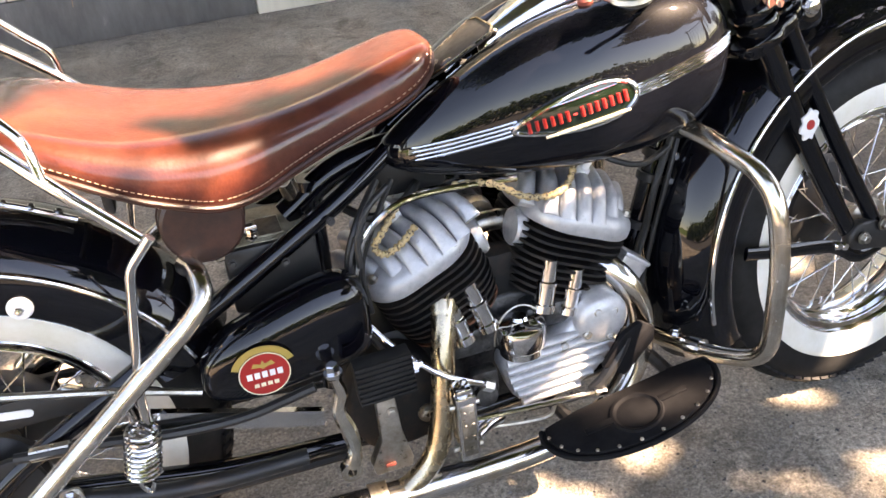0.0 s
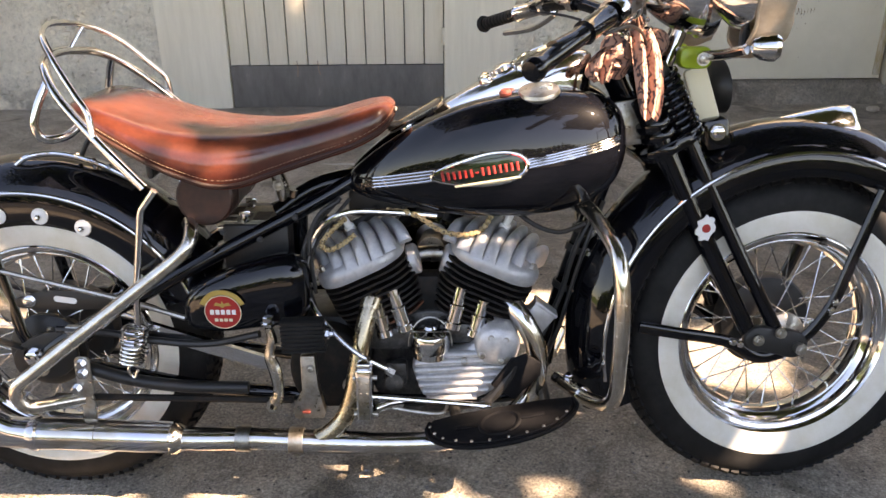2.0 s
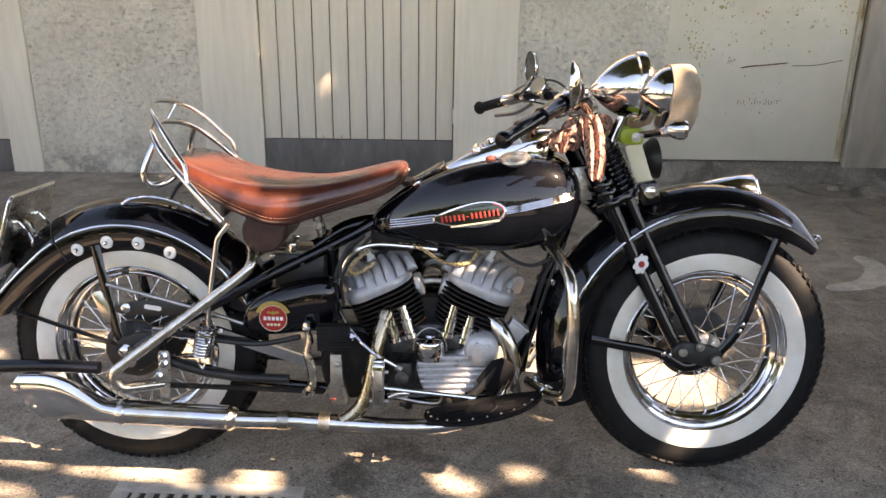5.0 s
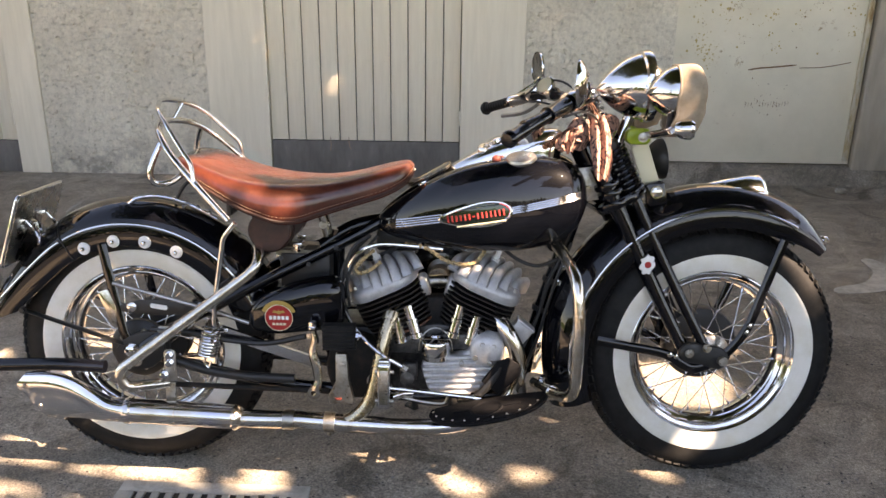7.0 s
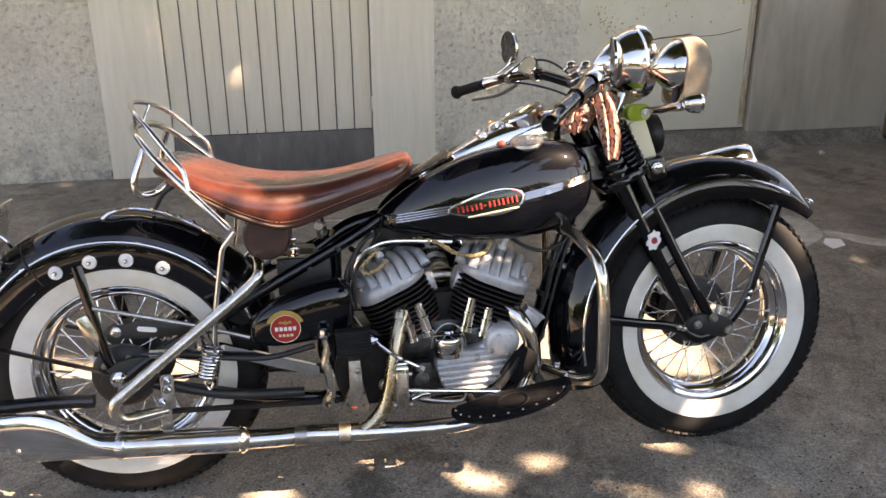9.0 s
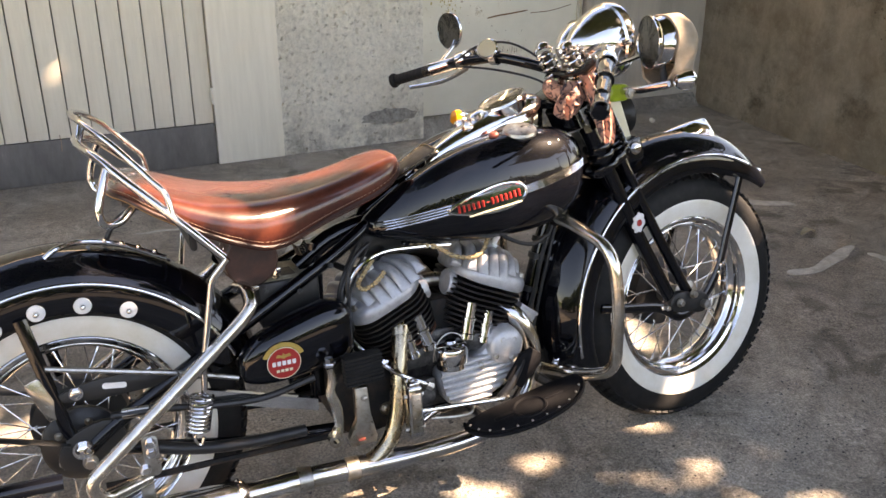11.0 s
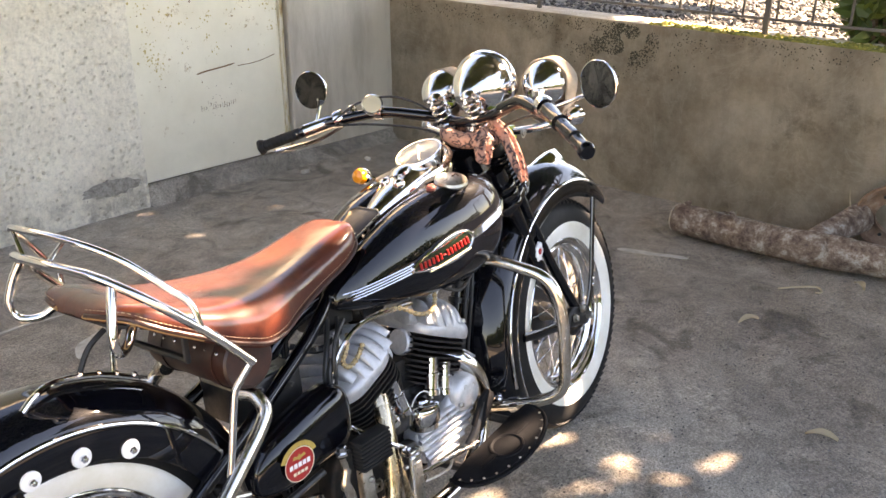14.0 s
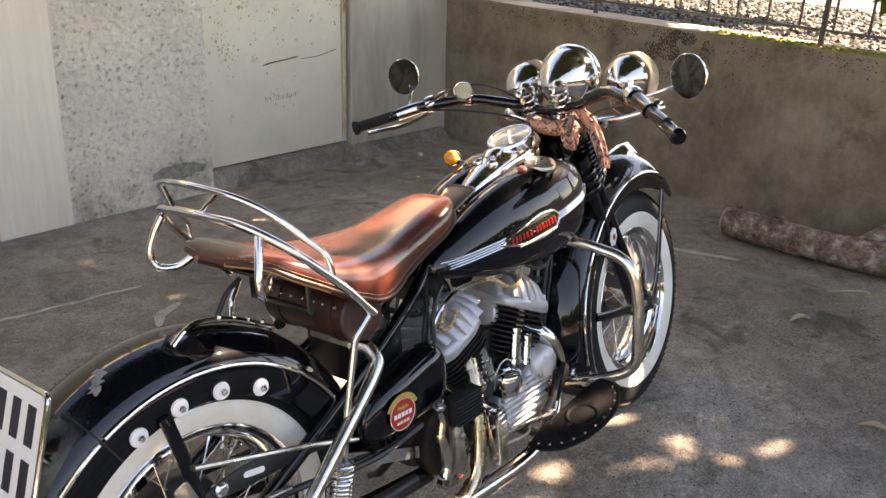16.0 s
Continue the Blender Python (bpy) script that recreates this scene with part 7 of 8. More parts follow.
part("cable_adjuster", sweep([(0.12, -0.14, 0.414), (0.17, -0.145, 0.414)], 0.010, 6), "steel", BIKE)
part("chain_guard", loft([[Vector((x, y, z)) for y, z in ((-0.138, a), (-0.138, b), (-0.126, b), (-0.126, a))] for x, a, b in ((0.278, 0.400, 0.428), (0.39, 0.363, 0.391), (0.508, 0.326, 0.353))]), "chrome", BIKE, "dull chain guard strip")
hose = part("side_hose", sweep(spline([(-0.30, -0.205, 0.330), (-0.12, -0.203, 0.337), (0.0, -0.20, 0.333)], 4), 0.0165, 14), "black", BIKE, "black side hose")
part("side_hose", sweep(spline([(0.16, -0.165, 0.345), (0.25, -0.165, 0.318), (0.35, -0.165, 0.305), (0.47, -0.16, 0.300)], 5), 0.0125, 12), "blackmatt", BIKE, "black side hose")
# drive chain as one string of plates
for z0, z1 in ((0.262, 0.265), (0.40, 0.372)):
    bm = bmesh.new()
    for i in range(44):
        x = 0.04 + i * 0.0125
        box((0.0128, 0.012, 0.010 if i % 2 else 0.0085), (x, 0.078, z0 + (z1 - z0) * i / 44), 0, bm=bm)
    tagged(part("drive_chain", bm, "iron", BIKE, "dark oily drive chain", None, 0), kind="stuff")
part("right_chain", (lambda b: b)(sweep([(0.07, -0.128, 0.262), (0.55, -0.128, 0.255)], 0.007, 6)), "iron", BIKE, "dark lower rod")
# side stand on the far side
part("side_stand", sweep(bent([(0.78, 0.10, 0.24), (0.76, 0.19, 0.13), (0.745, 0.275, 0.034), (0.72, 0.29, 0.034)], 0.02, 4), 0.011, 12), "blackmatt", BIKE, "black side stand")
for s, z in ((1, 0.262),):
    part("left_footboard", prism(halfmoon(), 0.01, pose(0.965, 0.195, 0.262) @ pose(0, 0, 0, -2, -13.5, 0) @ Matrix.Diagonal((1, -1, 1, 1)), 0.0), "rubber", BIKE, "black rubber half-moon footboard")
# primary cover on the far side
part("primary_cover", prism([(p.x, p.y) for p in spline([(0.50, 0.32, 0), (0.53, 0.24, 0), (0.65, 0.22, 0), (0.82, 0.20, 0), (0.90, 0.25, 0), (0.91, 0.32, 0), (0.85, 0.38, 0), (0.68, 0.40, 0), (0.56, 0.41, 0)], 4, True)], 0.055, XZ(0.15), 0.01), "black", BIKE, "black primary chain cover", None, 50)

# faded decal on the rear fender
DN = Vector((-0.34, -0.36, 0.87)).normalized()
DM2 = Matrix.Translation(REAR + Vector((-0.150, -0.062, 0.3745))) @ DN.to_track_quat("Z", "X").to_matrix().to_4x4()
for k in range(3):
    part("faded_decal", prism([((0.011 + 0.005 * math.sin(i * 2.1 + k * 2)) * math.cos(2 * math.pi * i / 12) + (k - 1) * 0.016, (0.009 + 0.004 * math.cos(i * 3.3 + k)) * math.sin(2 * math.pi * i / 12)) for i in range(12)], 0.0012), "groove", BIKE, "worn grey decal scrap", DM2, 0)

# ---- things in the yard ----
def scatter(rng, n, place, size, bm=None, squash=0.6):
    """Small faceted stones as one mesh."""
    verts, faces = [], []
    octa = [(1, 0, 0), (0, 1, 0), (-1, 0, 0), (0, -1, 0), (0, 0, 1), (0, 0, -1)]
    tri = [(0, 1, 4), (1, 2, 4), (2, 3, 4), (3, 0, 4), (1, 0, 5), (2, 1, 5), (3, 2, 5), (0, 3, 5)]
    for _ in range(n):
        x, y, z = place(rng)
        s = size * (0.5 + rng.random())
        a = rng.random() * 6.3
        k = len(verts)
        for u, v, w in octa:
            j = 0.65 + 0.7 * rng.random()
            uu, vv = u * math.cos(a) - v * math.sin(a), u * math.sin(a) + v * math.cos(a)
            verts.append((x + uu * s * j, y + vv * s * j * 0.8, z + w * s * j * squash))
        faces += [tuple(k + i for i in f) for f in tri]
    return verts, faces


def raw(name, verts, faces, mat, label, kind="stuff", category="", m=None):
    me = bpy.data.meshes.new(name)
    me.from_pydata(verts, [], faces)
    me.materials.append(M[mat])
    ob = new(name, me)
    if m is not None:
        ob.matrix_basis = m
    return tagged(ob, label, category, kind=kind)


rng = random.Random(5)
v, f = scatter(rng, 7000, lambda r: (r.random() * 5.5 - 0.1, 0.30 + r.random() ** 1.4 * 2.6, 0.90 + 0.012 * r.random()), 0.017)
raw("gravel", v, f, "gravel", "pale grey gravel behind the wall", category="gravel", m=EAST_TOP)
v, f = scatter(rng, 900, lambda r: ((lambda x: (x, 0.03 + 0.16 * r.random() ** 1.5, 0.938 + 0.006 * r.random()))(2.15 + 1.6 * r.random() ** 0.8)), 0.017, squash=0.5)
raw("moss", v, f, "moss", "yellow-green moss on the wall top", category="moss", m=EAST_TOP)
v, f = scatter(rng, 5200, lambda r: ((lambda x, y: (x, y, ground_height(x, y) + 0.0005))(r.uniform(-0.8, 3.6), r.uniform(-1.0, 2.7) if r.random() < 0.4 else r.gauss(-0.35, 0.35))), 0.0034)
raw("grit", v, f, "gravel", "scattered grit on the concrete", category="grit")

def wall_blot(r, cx, cz, sx, sz):
    while True:
        x, z = r.gauss(cx, sx), r.gauss(cz, sz)
        if 0.05 < z < 0.935 and noise.noise((x * 9, z * 9, 4)) > -0.12:
            return (x, 0.004 * r.random() - 0.002, z * wall_fall(x))


v, f = scatter(rng, 3200, lambda r: wall_blot(r, 1.98, 0.84, 0.13, 0.08) if r.random() < 0.75 else wall_blot(r, r.uniform(0.2, 3.4), 0.93, 0.2, 0.05), 0.0038, squash=1.0)
raw("dark_moss", v, f, "darkmoss", "dark dry moss on the upper wall face", category="moss", m=EAST)

# iron fence on the wall
fence = thing("fence", "dark iron railing fence on the wall top", "fence", EAST_TOP)
part("rail", box((6.0, 0.010, 0.014), (2.7, 0.14, ROOF + 0.075), 0.002), "fenceiron", fence)
part("rail", box((6.0, 0.014, 0.03), (2.7, 0.14, ROOF + 0.98), 0.003), "fenceiron", fence)
post = None
for i in range(5):
    x = -0.075 + i * 1.41
    if post is None:
        post = part("post", box((0.024, 0.024, 1.1), (0, 0.14, ROOF + 0.55), 0.004), "fenceiron", fence)
        post.location.x = x
    else:
        share("post", post, pose(x, 0, 0), fence)
bar_ = None
for i in range(34):
    x = -0.2 + i * 0.176
    if bar_ is None:
        bar_ = part("bar", box((0.011, 0.011, 0.92), (0, 0.145, ROOF + 0.54), 0.002), "fenceiron", fence)
        bar_.location.x = x
    else:
        share("bar", bar_, pose(x, 0, 0), fence)
tagged(setting("coping_block", box((0.30, 0.16, 0.10), (0.42, 0.36, ROOF + 0.03), 0.012), "plaster", "pale concrete block on the wall top", EAST_TOP))


def leaves(rng, n, where, size, bend=0.2):
    """Many small pointed leaves as one mesh."""
    verts, faces = [], []
    for _ in range(n):
        c, out = where(rng)
        d = Vector((rng.gauss(0, 1), rng.gauss(0, 1), rng.gauss(-0.3, 0.7))).normalized()
        side = d.cross(Vector((rng.gauss(0, 1), rng.gauss(0, 1), rng.gauss(0, 1)))).normalized()
        nrm = d.cross(side)
        L = size * (0.6 + 0.8 * rng.random())
        W = L * 0.3
        k = len(verts)
        for p in (c, c + d * L * 0.4 + side * W + nrm * L * bend * 0.3, c + d * L, c + d * L * 0.4 - side * W + nrm * L * bend * 0.3):
            verts.append(tuple(p))
        faces += [(k, k + 1, k + 2), (k, k + 2, k + 3)]
    return verts, faces


# shrub on the terrace by the fence
shrub = thing("shrub", "leafy green shrub growing behind the fence", "shrub", EAST_TOP @ pose(3.20, 0.40, 0.90))
for i in range(5):
    a = i * 1.3
    part("stem", sweep(spline([(0.02 * math.cos(a), 0.02 * math.sin(a), -0.02), (0.08 * math.cos(a), 0.08 * math.sin(a), 0.25), (0.22 * math.cos(a), 0.2 * math.sin(a), 0.6)], 4), [0.012, 0.011, 0.010, 0.010, 0.009, 0.008, 0.007, 0.006, 0.005], 6), "bark", shrub)
v, f = leaves(rng, 520, lambda r: ((lambda a, h: Vector(((0.10 + 0.30 * h) * math.cos(a) * r.random() ** 0.4 * 1.2, (0.10 + 0.26 * h) * math.sin(a) * r.random() ** 0.4, 0.04 + 0.62 * h)))(r.random() * 6.3, r.random()), None), 0.10)
ob = raw("foliage", v, f, "leaf", "bright green leaves", kind="")
ob.parent = shrub

# the shade tree over the yard, past the terrace
tree = thing("tree", "broad leafy tree shading the yard", "tree", pose(8.6, -3.4, 0.85))
part("trunk", sweep(spline([(0, 0, -0.1), (0.05, 0.02, 0.9), (-0.1, 0.1, 1.9), (-0.35, 0.3, 3.1)], 5), [0.30 - 0.011 * k for k in range(16)], 12), "bark", tree)
rngt = random.Random(11)
for i in range(12):
    a = 1.8 + i * 0.28
    part("limb", sweep(spline([(-0.2, 0.2, 2.2 + 0.06 * i), (-0.2 + 1.6 * math.cos(a), 0.2 + 1.5 * math.sin(a), 2.9 + 0.05 * i), (-0.2 + 5.0 * math.cos(a), 0.4 + 3.6 * math.sin(a), 3.5 + 0.05 * i)], 4), [0.11, 0.10, 0.09, 0.08, 0.07, 0.06, 0.05, 0.04, 0.025], 7), "bark", tree)
part("low_limb", sweep(spline([(-0.1, 0.1, 2.9), (-1.8, 0.5, 3.1), (-4.2, 1.2, 3.2), (-7.0, 1.6, 3.25)], 5), [0.10 - 0.0055 * k for k in range(16)], 7), "bark", tree)
CE, SE = math.cos(radians(SUN_EL)), math.sin(radians(SUN_EL))


def shade_of(x, y, z):
    """Where the sun's ray through a place meets the ground."""
    k = z / SUN_WAY.z
    return x - SUN_WAY.x * k, y - SUN_WAY.y * k


# gaps between the boughs that let single patches of sun through: place and half width
def on_bike(x, y, z, c):
    """A gap whose light falls on a place of the motorcycle."""
    return (*shade_of(*(BIKE.matrix_basis @ Vector((x, y, z)))), c)


GAPS = [on_bike(0.22, 0.02, 0.85, 0.02), on_bike(0.47, -0.14, 0.755, 0.035), on_bike(0.70, -0.01, 0.838, 0.04), on_bike(0.63, 0.0, 0.818, 0.045), on_bike(0.56, 0.01, 0.80, 0.035), on_bike(0.375, -0.15, 0.75, 0.018), on_bike(0.735, -0.03, 0.83, 0.04),
        on_bike(1.40, 0.155, 1.07, 0.03), on_bike(1.40, -0.15, 1.09, 0.025), on_bike(1.33, -0.04, 1.12, 0.07), on_bike(1.63, 0.0, 0.80, 0.06), on_bike(1.40, -0.09, 0.74, 0.03),
        on_bike(0.25, -0.2, 0.19, 0.08), on_bike(1.165, -0.27, 0.52, 0.05), on_bike(1.15, -0.13, 0.77, 0.05), on_bike(0.55, -0.17, 0.19, 0.05), on_bike(-0.12, -0.18, 0.25, 0.12),
        on_bike(0.10, -0.22, 0.38, 0.04), on_bike(0.12, 0.0, 0.93, 0.06), on_bike(1.5, -0.06, 0.10, 0.07), on_bike(1.13, -0.3, 1.06, 0.04)]
SPOTS = [(0.685, -0.055, 0.047), (0.83, -0.05, 0.034), (0.91, -0.12, 0.047), (1.10, -0.025, 0.034), (1.04, -0.045, 0.025), (0.52, -0.02, 0.017), (0.39, -0.145, 0.038), (0.30, -0.155, 0.030),
         (0.17, -0.15, 0.038), (0.07, -0.117, 0.030), (-0.09, -0.14, 0.06), (-0.215, -0.145, 0.075), (-0.34, -0.17, 0.08), (-0.10, -0.24, 0.05), (1.30, -0.215, 0.035), (1.42, -0.25, 0.03), (0.615, -0.217, 0.030), (0.20, -0.244, 0.043), (1.21, -0.19, 0.017),
         (1.475, -0.235, 0.030), (1.40, -0.285, 0.021), (1.617, -0.25, 0.021), (1.665, -0.32, 0.017), (1.64, -0.43, 0.038), (1.52, -0.56, 0.043), (1.45, -0.38, 0.021), (1.39, -0.47, 0.030)]
SPOTS_BEHIND = [(1.26, 0.33, 0.13), (1.17, 0.52, 0.20), (1.10, 0.70, 0.20), (0.26, 0.54, 0.20), (0.31, 0.37, 0.11), (0.05, 0.62, 0.18), (-0.36, 0.58, 0.20), (-0.50, 0.38, 0.12), (1.55, 0.52, 0.17), (1.61, 0.42, 0.12), (1.70, 0.78, 0.13)]
HOLES = GAPS + SPOTS + SPOTS_BEHIND


def in_hole(gx, gy, pad):
    """Ragged gaps, a little wider along the sun's way."""
    wob = 1 + 0.6 * noise.noise((gx * 21, gy * 21, 1.5))
    return any(((gx - a) / 1.15) ** 2 + (gy - b) ** 2 < (c * wob + pad) ** 2 for a, b, c in HOLES)


def crown(r):
    """A point of the crown; it ends raggedly over the open south-west of the yard."""
    while True:
        gx, gy = r.uniform(-5.6, 4.4), r.uniform(-4.8, 4.1)
        edge = 0.30 * noise.noise((gx * 1.3, gy * 1.3, 0.4)) + 0.18 * noise.noise((gx * 4, gy * 4, 3.0))
        if (gy < -0.45 + edge and gx < -0.9 + edge) or gy < -4.5 + edge or (gx > 3.0 and gy < 1.7 + edge):
            continue
        if in_hole(gx, gy, 0.105):
            continue
        h = r.uniform(3.8, 5.2) / SE
        return Vector((gx, gy, 0)) + SUN_WAY * h - Vector((8.6, -3.4, 0.85)), None


def fringe(r):
    """The lowest twigs, small-leaved, that sharpen the edges of the gaps."""
    while True:
        gx, gy = r.uniform(-1.3, 2.2), r.uniform(-0.9, 1.1)
        if in_hole(gx, gy, 0.022) or not in_hole(gx, gy, 0.20):
            continue
        h = r.uniform(3.6, 4.2) / SE
        return Vector((gx, gy, 0)) + SUN_WAY * h - Vector((8.6, -3.4, 0.85)), None


v, f = leaves(rngt, 92000, crown, 0.14)
v2, f2 = leaves(rngt, 34000, fringe, 0.06)
f += [tuple(i + len(v) for i in t) for t in f2]
v += v2
ob = raw("crown", v, f, "leaf", "dense green crown with gaps", kind="")
ob.parent = tree

# log with a stub branch against the wall
def rough_tube(path, radii, rng, seg=22, amp=0.07):
    bm = sweep(path, radii, seg)
    for vv in bm.verts:
        n = noise.noise(vv.co * 9.0) * amp + noise.noise(vv.co * 28.0) * amp * 0.5
        near = min(path, key=lambda p: (p - vv.co).length_squared)
        vv.co += (vv.co - near) * n
    return bm


log = thing("log", "flaking grey-brown tree log lying by the wall", "log", pose(0.02, -0.06, 0))
path = spline([(3.325, 0.600, 0.082), (3.305, 0.40, 0.080), (3.285, 0.12, 0.084), (3.30, -0.18, 0.086), (3.315, -0.50, 0.088), (3.33, -0.95, 0.09), (3.34, -1.5, 0.09)], 14)
rad = [0.070 + 0.004 * math.sin(i * 0.21) + (0.008 if i in (20, 21, 22, 23) else 0) for i in range(len(path))]
part("trunk", rough_tube(path, rad, rng), "bark", log, "", None, 60)
part("cut_end", lathe([(0, 0), (0.066, 0.0), (0.066, 0.004), (0, 0.005)], (3.326, 0.606, 0.082), (0.1, 1, 0), 24), "cutwood", log, "pale sawn end")
part("branch_stub", rough_tube(spline([(3.31, -0.02, 0.10), (3.42, -0.055, 0.118), (3.55, -0.10, 0.135), (3.66, -0.125, 0.15)], 8), [0.045 + 0.001 * i for i in range(25)], rng), "bark", log, "", None, 60)
for a, b in (((3.60, -0.10, 0.18), (3.64, -0.07, 0.29)), ((3.28, 0.30, 0.15), (3.26, 0.28, 0.21)), ((3.66, -0.14, 0.19), (3.70, -0.17, 0.23))):
    part("twig", sweep(spline([a, tuple((p + q) / 2 + 0.008 for p, q in zip(a, b)), b], 4), [0.004, 0.004, 0.0035, 0.003, 0.003, 0.0025, 0.002, 0.0018, 0.0015], 6), "dryleaf", log)
for i in range(9):
    u = rng.random()
    a = rng.uniform(0.3, 2.6)
    c = path[int(u * 60)]
    flake = prism([(0, 0), (0.03, 0.006), (0.045, 0.02), (0.02, 0.03), (-0.005, 0.018)], 0.002)
    flake.transform(Matrix.Translation(c + Vector((-math.cos(a), 0, math.sin(a))) * 0.082) @ pose(0, 0, 0, 20 * rng.random(), -90 + math.degrees(a), 90 * rng.random()))
    part("bark_flake", flake, "bark", log)

# rusted drum leaning on the wall
drum = thing("drum", "rusty brown brake drum leaning on the wall", "scrap drum", pose(3.70, -0.33, 0.168, 0, -14, 12))
part("body", lathe([(0.085, 0.0), (0.10, -0.012), (0.125, -0.014), (0.14, -0.005), (0.150, 0.012), (0.165, 0.016), (0.170, 0.012), (0.170, -0.004), (0.158, -0.010), (0.150, -0.05), (0.135, -0.055), (0.10, -0.045), (0.085, -0.03)], (0, 0, 0), (-1, 0, 0), 56, closed=True), "rustdrum", drum, "", None, 40)
# black discs on the face paint in the dark of stud holes
for i in range(6):
    part("hole_disc", lathe([(0, 0), (0.008, 0), (0.008, 0.003), (0, 0.003)], (0.010, 0.112 * math.cos(i * 1.047), 0.112 * math.sin(i * 1.047)), (-1, 0, 0), 10), "blackmatt", drum)

# drain grate let into the concrete
grate = thing("drain_grate", "worn concrete drain grate set in the yard floor", "drain grate", pose(0.26, -0.385, 0.0, 0, 0, 1))
part("frame", merge(box((0.50, 0.045, 0.012), (0, 0.205, 0.0025), 0.004), merge(box((0.50, 0.045, 0.012), (0, -0.205, 0.003), 0.003), merge(box((0.045, 0.366, 0.012), (-0.228, 0, 0.003), 0.003), box((0.045, 0.366, 0.012), (0.228, 0, 0.003), 0.003)))), "cement", grate)
# no hole below: a flat black plate paints the depth of the slots
part("slot_black", box((0.41, 0.366, 0.003), (0, 0, 0.002)), "blackmatt", grate, "flat black plate that paints the dark of the slots")
slat = None
for i in range(11):
    x = -0.185 + i * 0.037
    if slat is None:
        slat = part("slat", box((0.020, 0.362, 0.009), (0, 0, 0.0055), 0.003), "cement", grate)
        slat.location.x = x
    else:
        share("slat", slat, pose(x, 0, 0), grate)

# litter
def chip(name, at, size, mat, label, category, turn=0.0):
    bm = bmesh.new()
    bmesh.ops.create_icosphere(bm, subdivisions=2, radius=1.0)
    for vv in bm.verts:
        vv.co *= 1 + 0.35 * noise.noise(vv.co * 1.7 + Vector((at[0], at[1], 0)) * 3)
        vv.co = Vector((vv.co.x * size, vv.co.y * size * 0.7, vv.co.z * size * 0.45))
    ob = part(name, bm, mat, None, "", pose(at[0], at[1], size * 0.35, 0, 0, turn), 40)
    return tagged(ob, label, category)


chip("stone", (2.93, 2.78), 0.035, "plaster", "pale broken plaster lump on the ground", "stone", 20)
chip("stone", (3.40, 2.72), 0.028, "plaster", "pale broken plaster lump on the ground", "stone", 60)
chip("stone", (3.55, 2.45), 0.022, "gravel", "small grey stone on the ground", "stone", 100)
tagged(part("paper_scrap", prism([(-0.05, -0.03), (0.02, -0.045), (0.055, 0.0), (0.01, 0.045), (-0.03, 0.03)], 0.003, pose(2.70, 1.35, 0.004, 4, -6, 30)), "whiteplastic", None, "", None, 0), "white paper scrap on the concrete", "paper")
tagged(part("twig", sweep(spline([(2.97, -0.10, 0.006), (3.03, -0.16, 0.010), (3.07, -0.22, 0.012), (3.045, -0.25, 0.006), (3.02, -0.235, 0.006)], 6), 0.004, 6), "dryleaf", None, "", None, 60), "thin pale curled twig on the concrete", "twig")


def dry_leaf(at, turn, size=0.045):
    rings = []
    for i in range(9):
        u = i / 8
        w = size * 0.34 * math.sin(math.pi * min(1, u * 0.96 + 0.02)) + 0.001
        z = 0.006 + 0.016 * math.sin(u * 3.0)
        rings.append([Vector((size * (u * 2 - 1), s * w, z + 0.010 * abs(s) * (1 - u) + dz)) for s, dz in ((-1, 0), (-0.4, -0.004), (0.4, -0.004), (1, 0), (1, 0.0012), (0.4, -0.0028), (-0.4, -0.0028), (-1, 0.0012))])
    return tagged(part("dry_leaf", loft(rings), "dryleaf", None, "", pose(at[0], at[1], 0, 0, 0, turn), 60), "curled dry brown leaf on the concrete", "leaf", "fallen leaves")


for at, turn in (((2.588, -0.135), 150), ((3.2, -0.35), 40), ((2.2, 1.1), 80), ((2.9, 0.9), 10), ((1.95, -0.62), 100), ((3.35, 1.9), 60)):
    dry_leaf(at, turn)

# pale cement smears on the floor
def smear(pts, label="pale cement smear on the concrete"):
    o = [(p.x + 0.02 * noise.noise(p * 9), p.y + 0.02 * noise.noise(p * 9 + Vector((5, 5, 5)))) for p in spline([(x, y, 0) for x, y in pts], 7, True)]
    return tagged(part("cement_smear", prism(o, 0.0022, Matrix.Translation((0, 0, 0.0005))), "cement", None, "", None, 0), label, kind="structure")


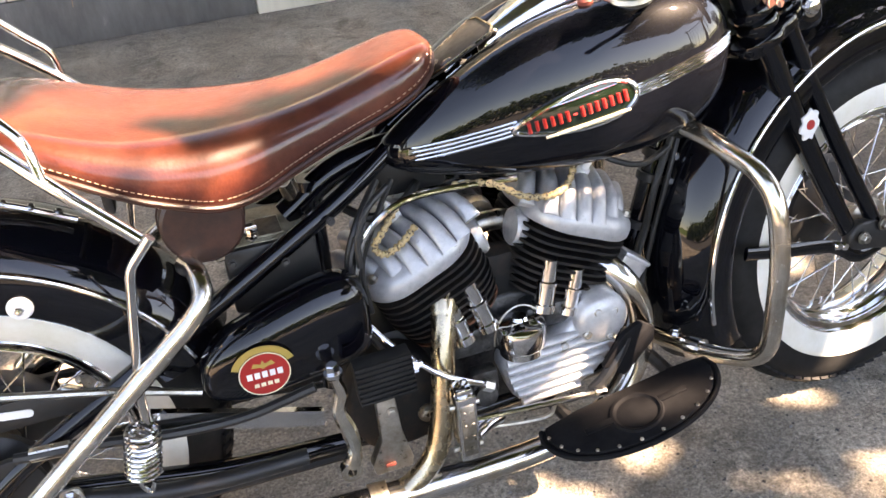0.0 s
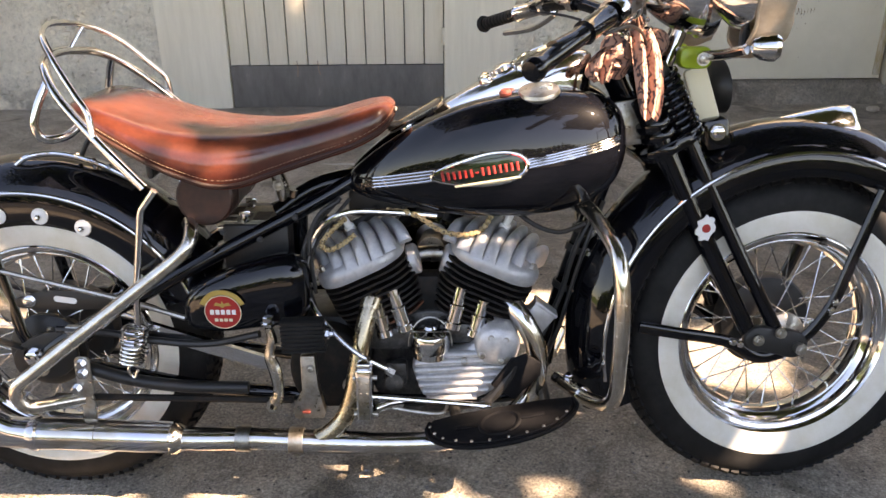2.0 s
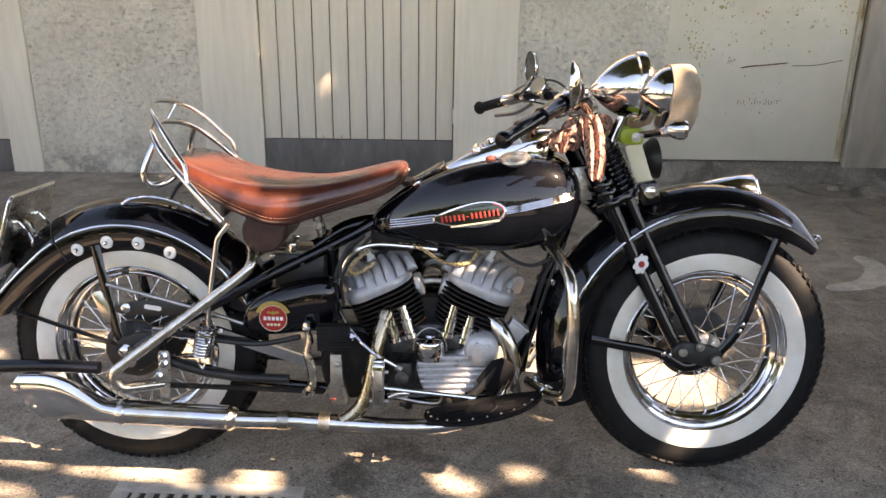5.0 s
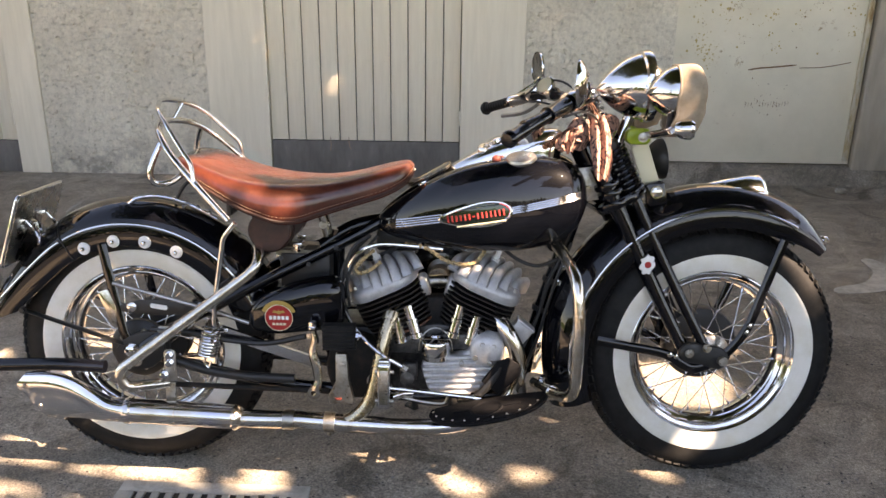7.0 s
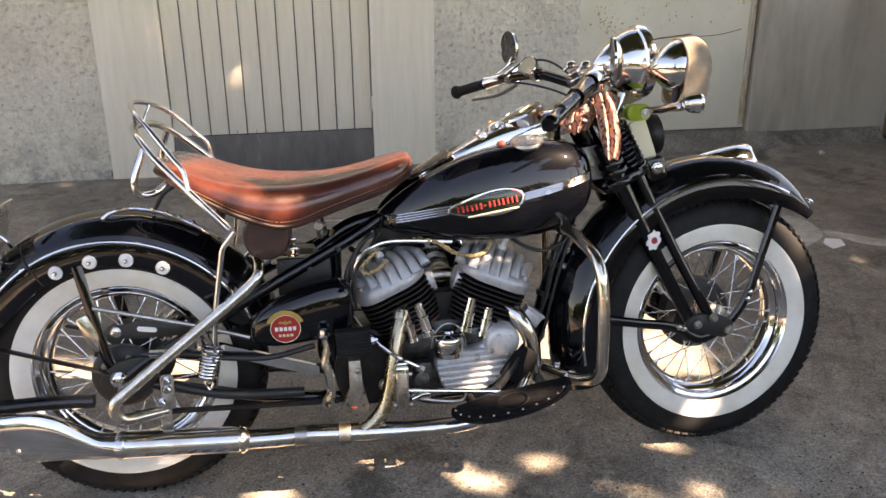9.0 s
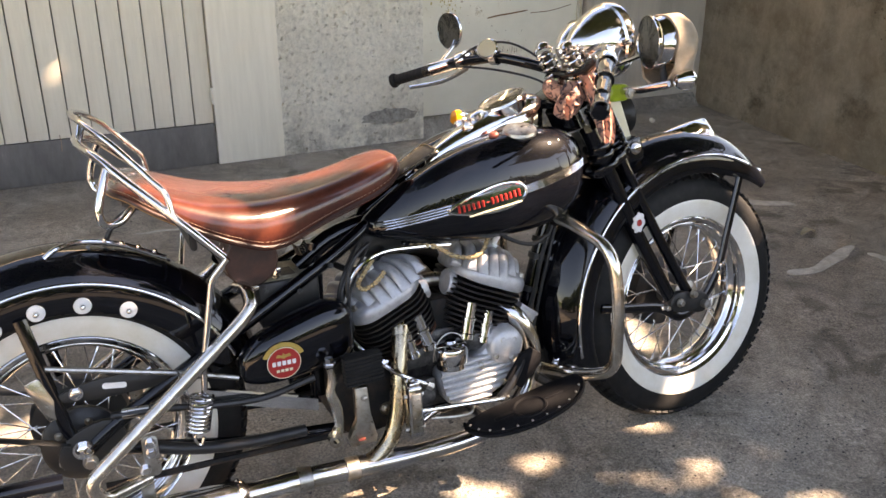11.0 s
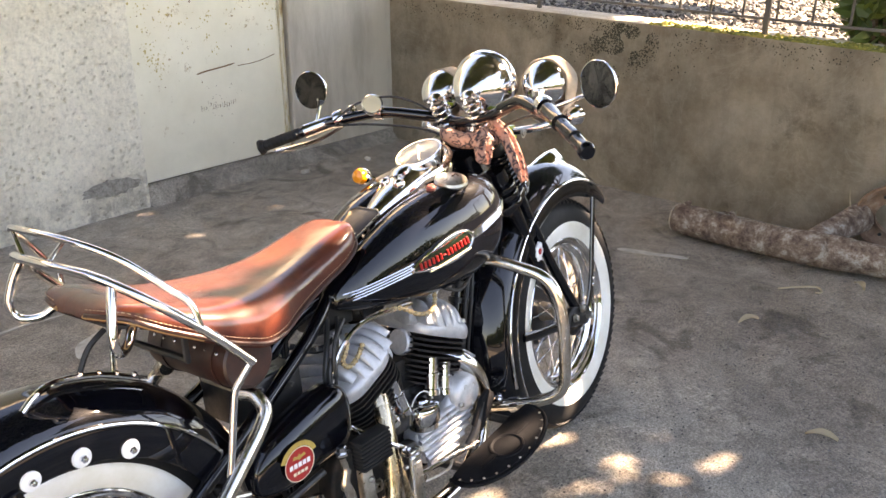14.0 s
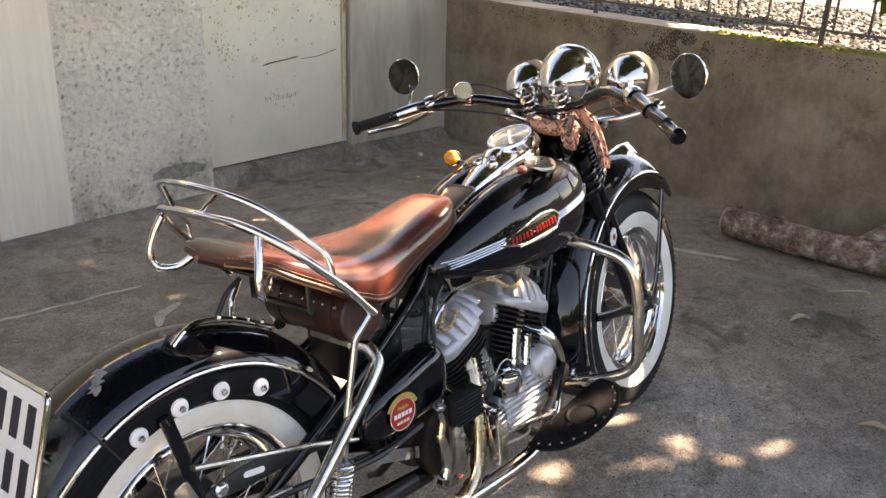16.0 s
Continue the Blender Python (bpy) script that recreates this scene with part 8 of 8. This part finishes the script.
smear([(2.42, 1.30), (2.62, 1.36), (2.72, 1.52), (2.70, 1.72), (2.64, 1.70), (2.63, 1.54), (2.55, 1.44), (2.40, 1.36)])
smear([(2.72, 1.44), (2.90, 1.30), (3.10, 1.20), (3.12, 1.24), (2.94, 1.36), (2.76, 1.52)])
smear([(0.30, 1.975), (0.54, 1.955), (0.92, 1.915), (0.92, 1.928), (0.54, 1.972), (0.30, 1.992)])
smear([(0.80, 1.53), (0.90, 1.60), (0.98, 1.66), (0.93, 1.67), (0.84, 1.60)])
smear([(2.56, 0.60), (2.72, 0.60), (2.96, 0.70), (2.95, 0.74), (2.80, 0.69), (2.66, 0.635), (2.56, 0.64)])
smear([(2.96, 0.62), (3.02, 0.44), (3.05, 0.34), (3.075, 0.36), (3.03, 0.52), (2.99, 0.64)])
smear([(1.55, -0.05), (1.75, -0.12), (2.1, -0.05), (2.0, -0.02), (1.76, -0.07)])

# unseen strip, added so the black enamel reflects darker ground
setting("dark_strip", box((60, 9.0, 0.004), (0, -8.6, 0.004)), "strip_grey", "unseen dark grey strip added to darken reflections")

# houses, hedge and hills round the yard, behind the camera
def clumps(rng, n, place, r):
    """Far foliage as many leaf tufts."""
    return leaves(rng, n, place, r, 0.4)


v, f = clumps(random.Random(3), 9000, lambda r: ((lambda x: Vector((x, -11.5 + 1.4 * r.gauss(0, 0.5), max(0.05, (2.1 + 1.0 * noise.noise((x * 0.35, 2.0, 0))) * r.random() ** 0.7))))(r.uniform(-16, 15)), None), 0.38)
raw("hedge", v, f, "leaf", "green hedge at the far side of the yard", category="hedge")
hills = bmesh.new()
rings = []
for i in range(97):
    a = 2 * math.pi * i / 96
    rr = 140
    h = 9 + 7 * noise.noise((math.cos(a) * 2.2, math.sin(a) * 2.2, 0.4)) + 3 * noise.noise((math.cos(a) * 7, math.sin(a) * 7, 1.4))
    rings.append([Vector((rr * math.cos(a), rr * math.sin(a), -1)), Vector((rr * 1.1 * math.cos(a), rr * 1.1 * math.sin(a), h * 0.7)), Vector((rr * 1.25 * math.cos(a), rr * 1.25 * math.sin(a), h))])
for A, B in zip(rings, rings[1:]):
    va, vb = [hills.verts.new(p) for p in A], [hills.verts.new(p) for p in B]
    for j in range(2):
        hills.faces.new((va[j], vb[j], vb[j + 1], va[j + 1]))
setting("backdrop", hills, "hillgreen", "wooded hills far round the yard", None, 60)
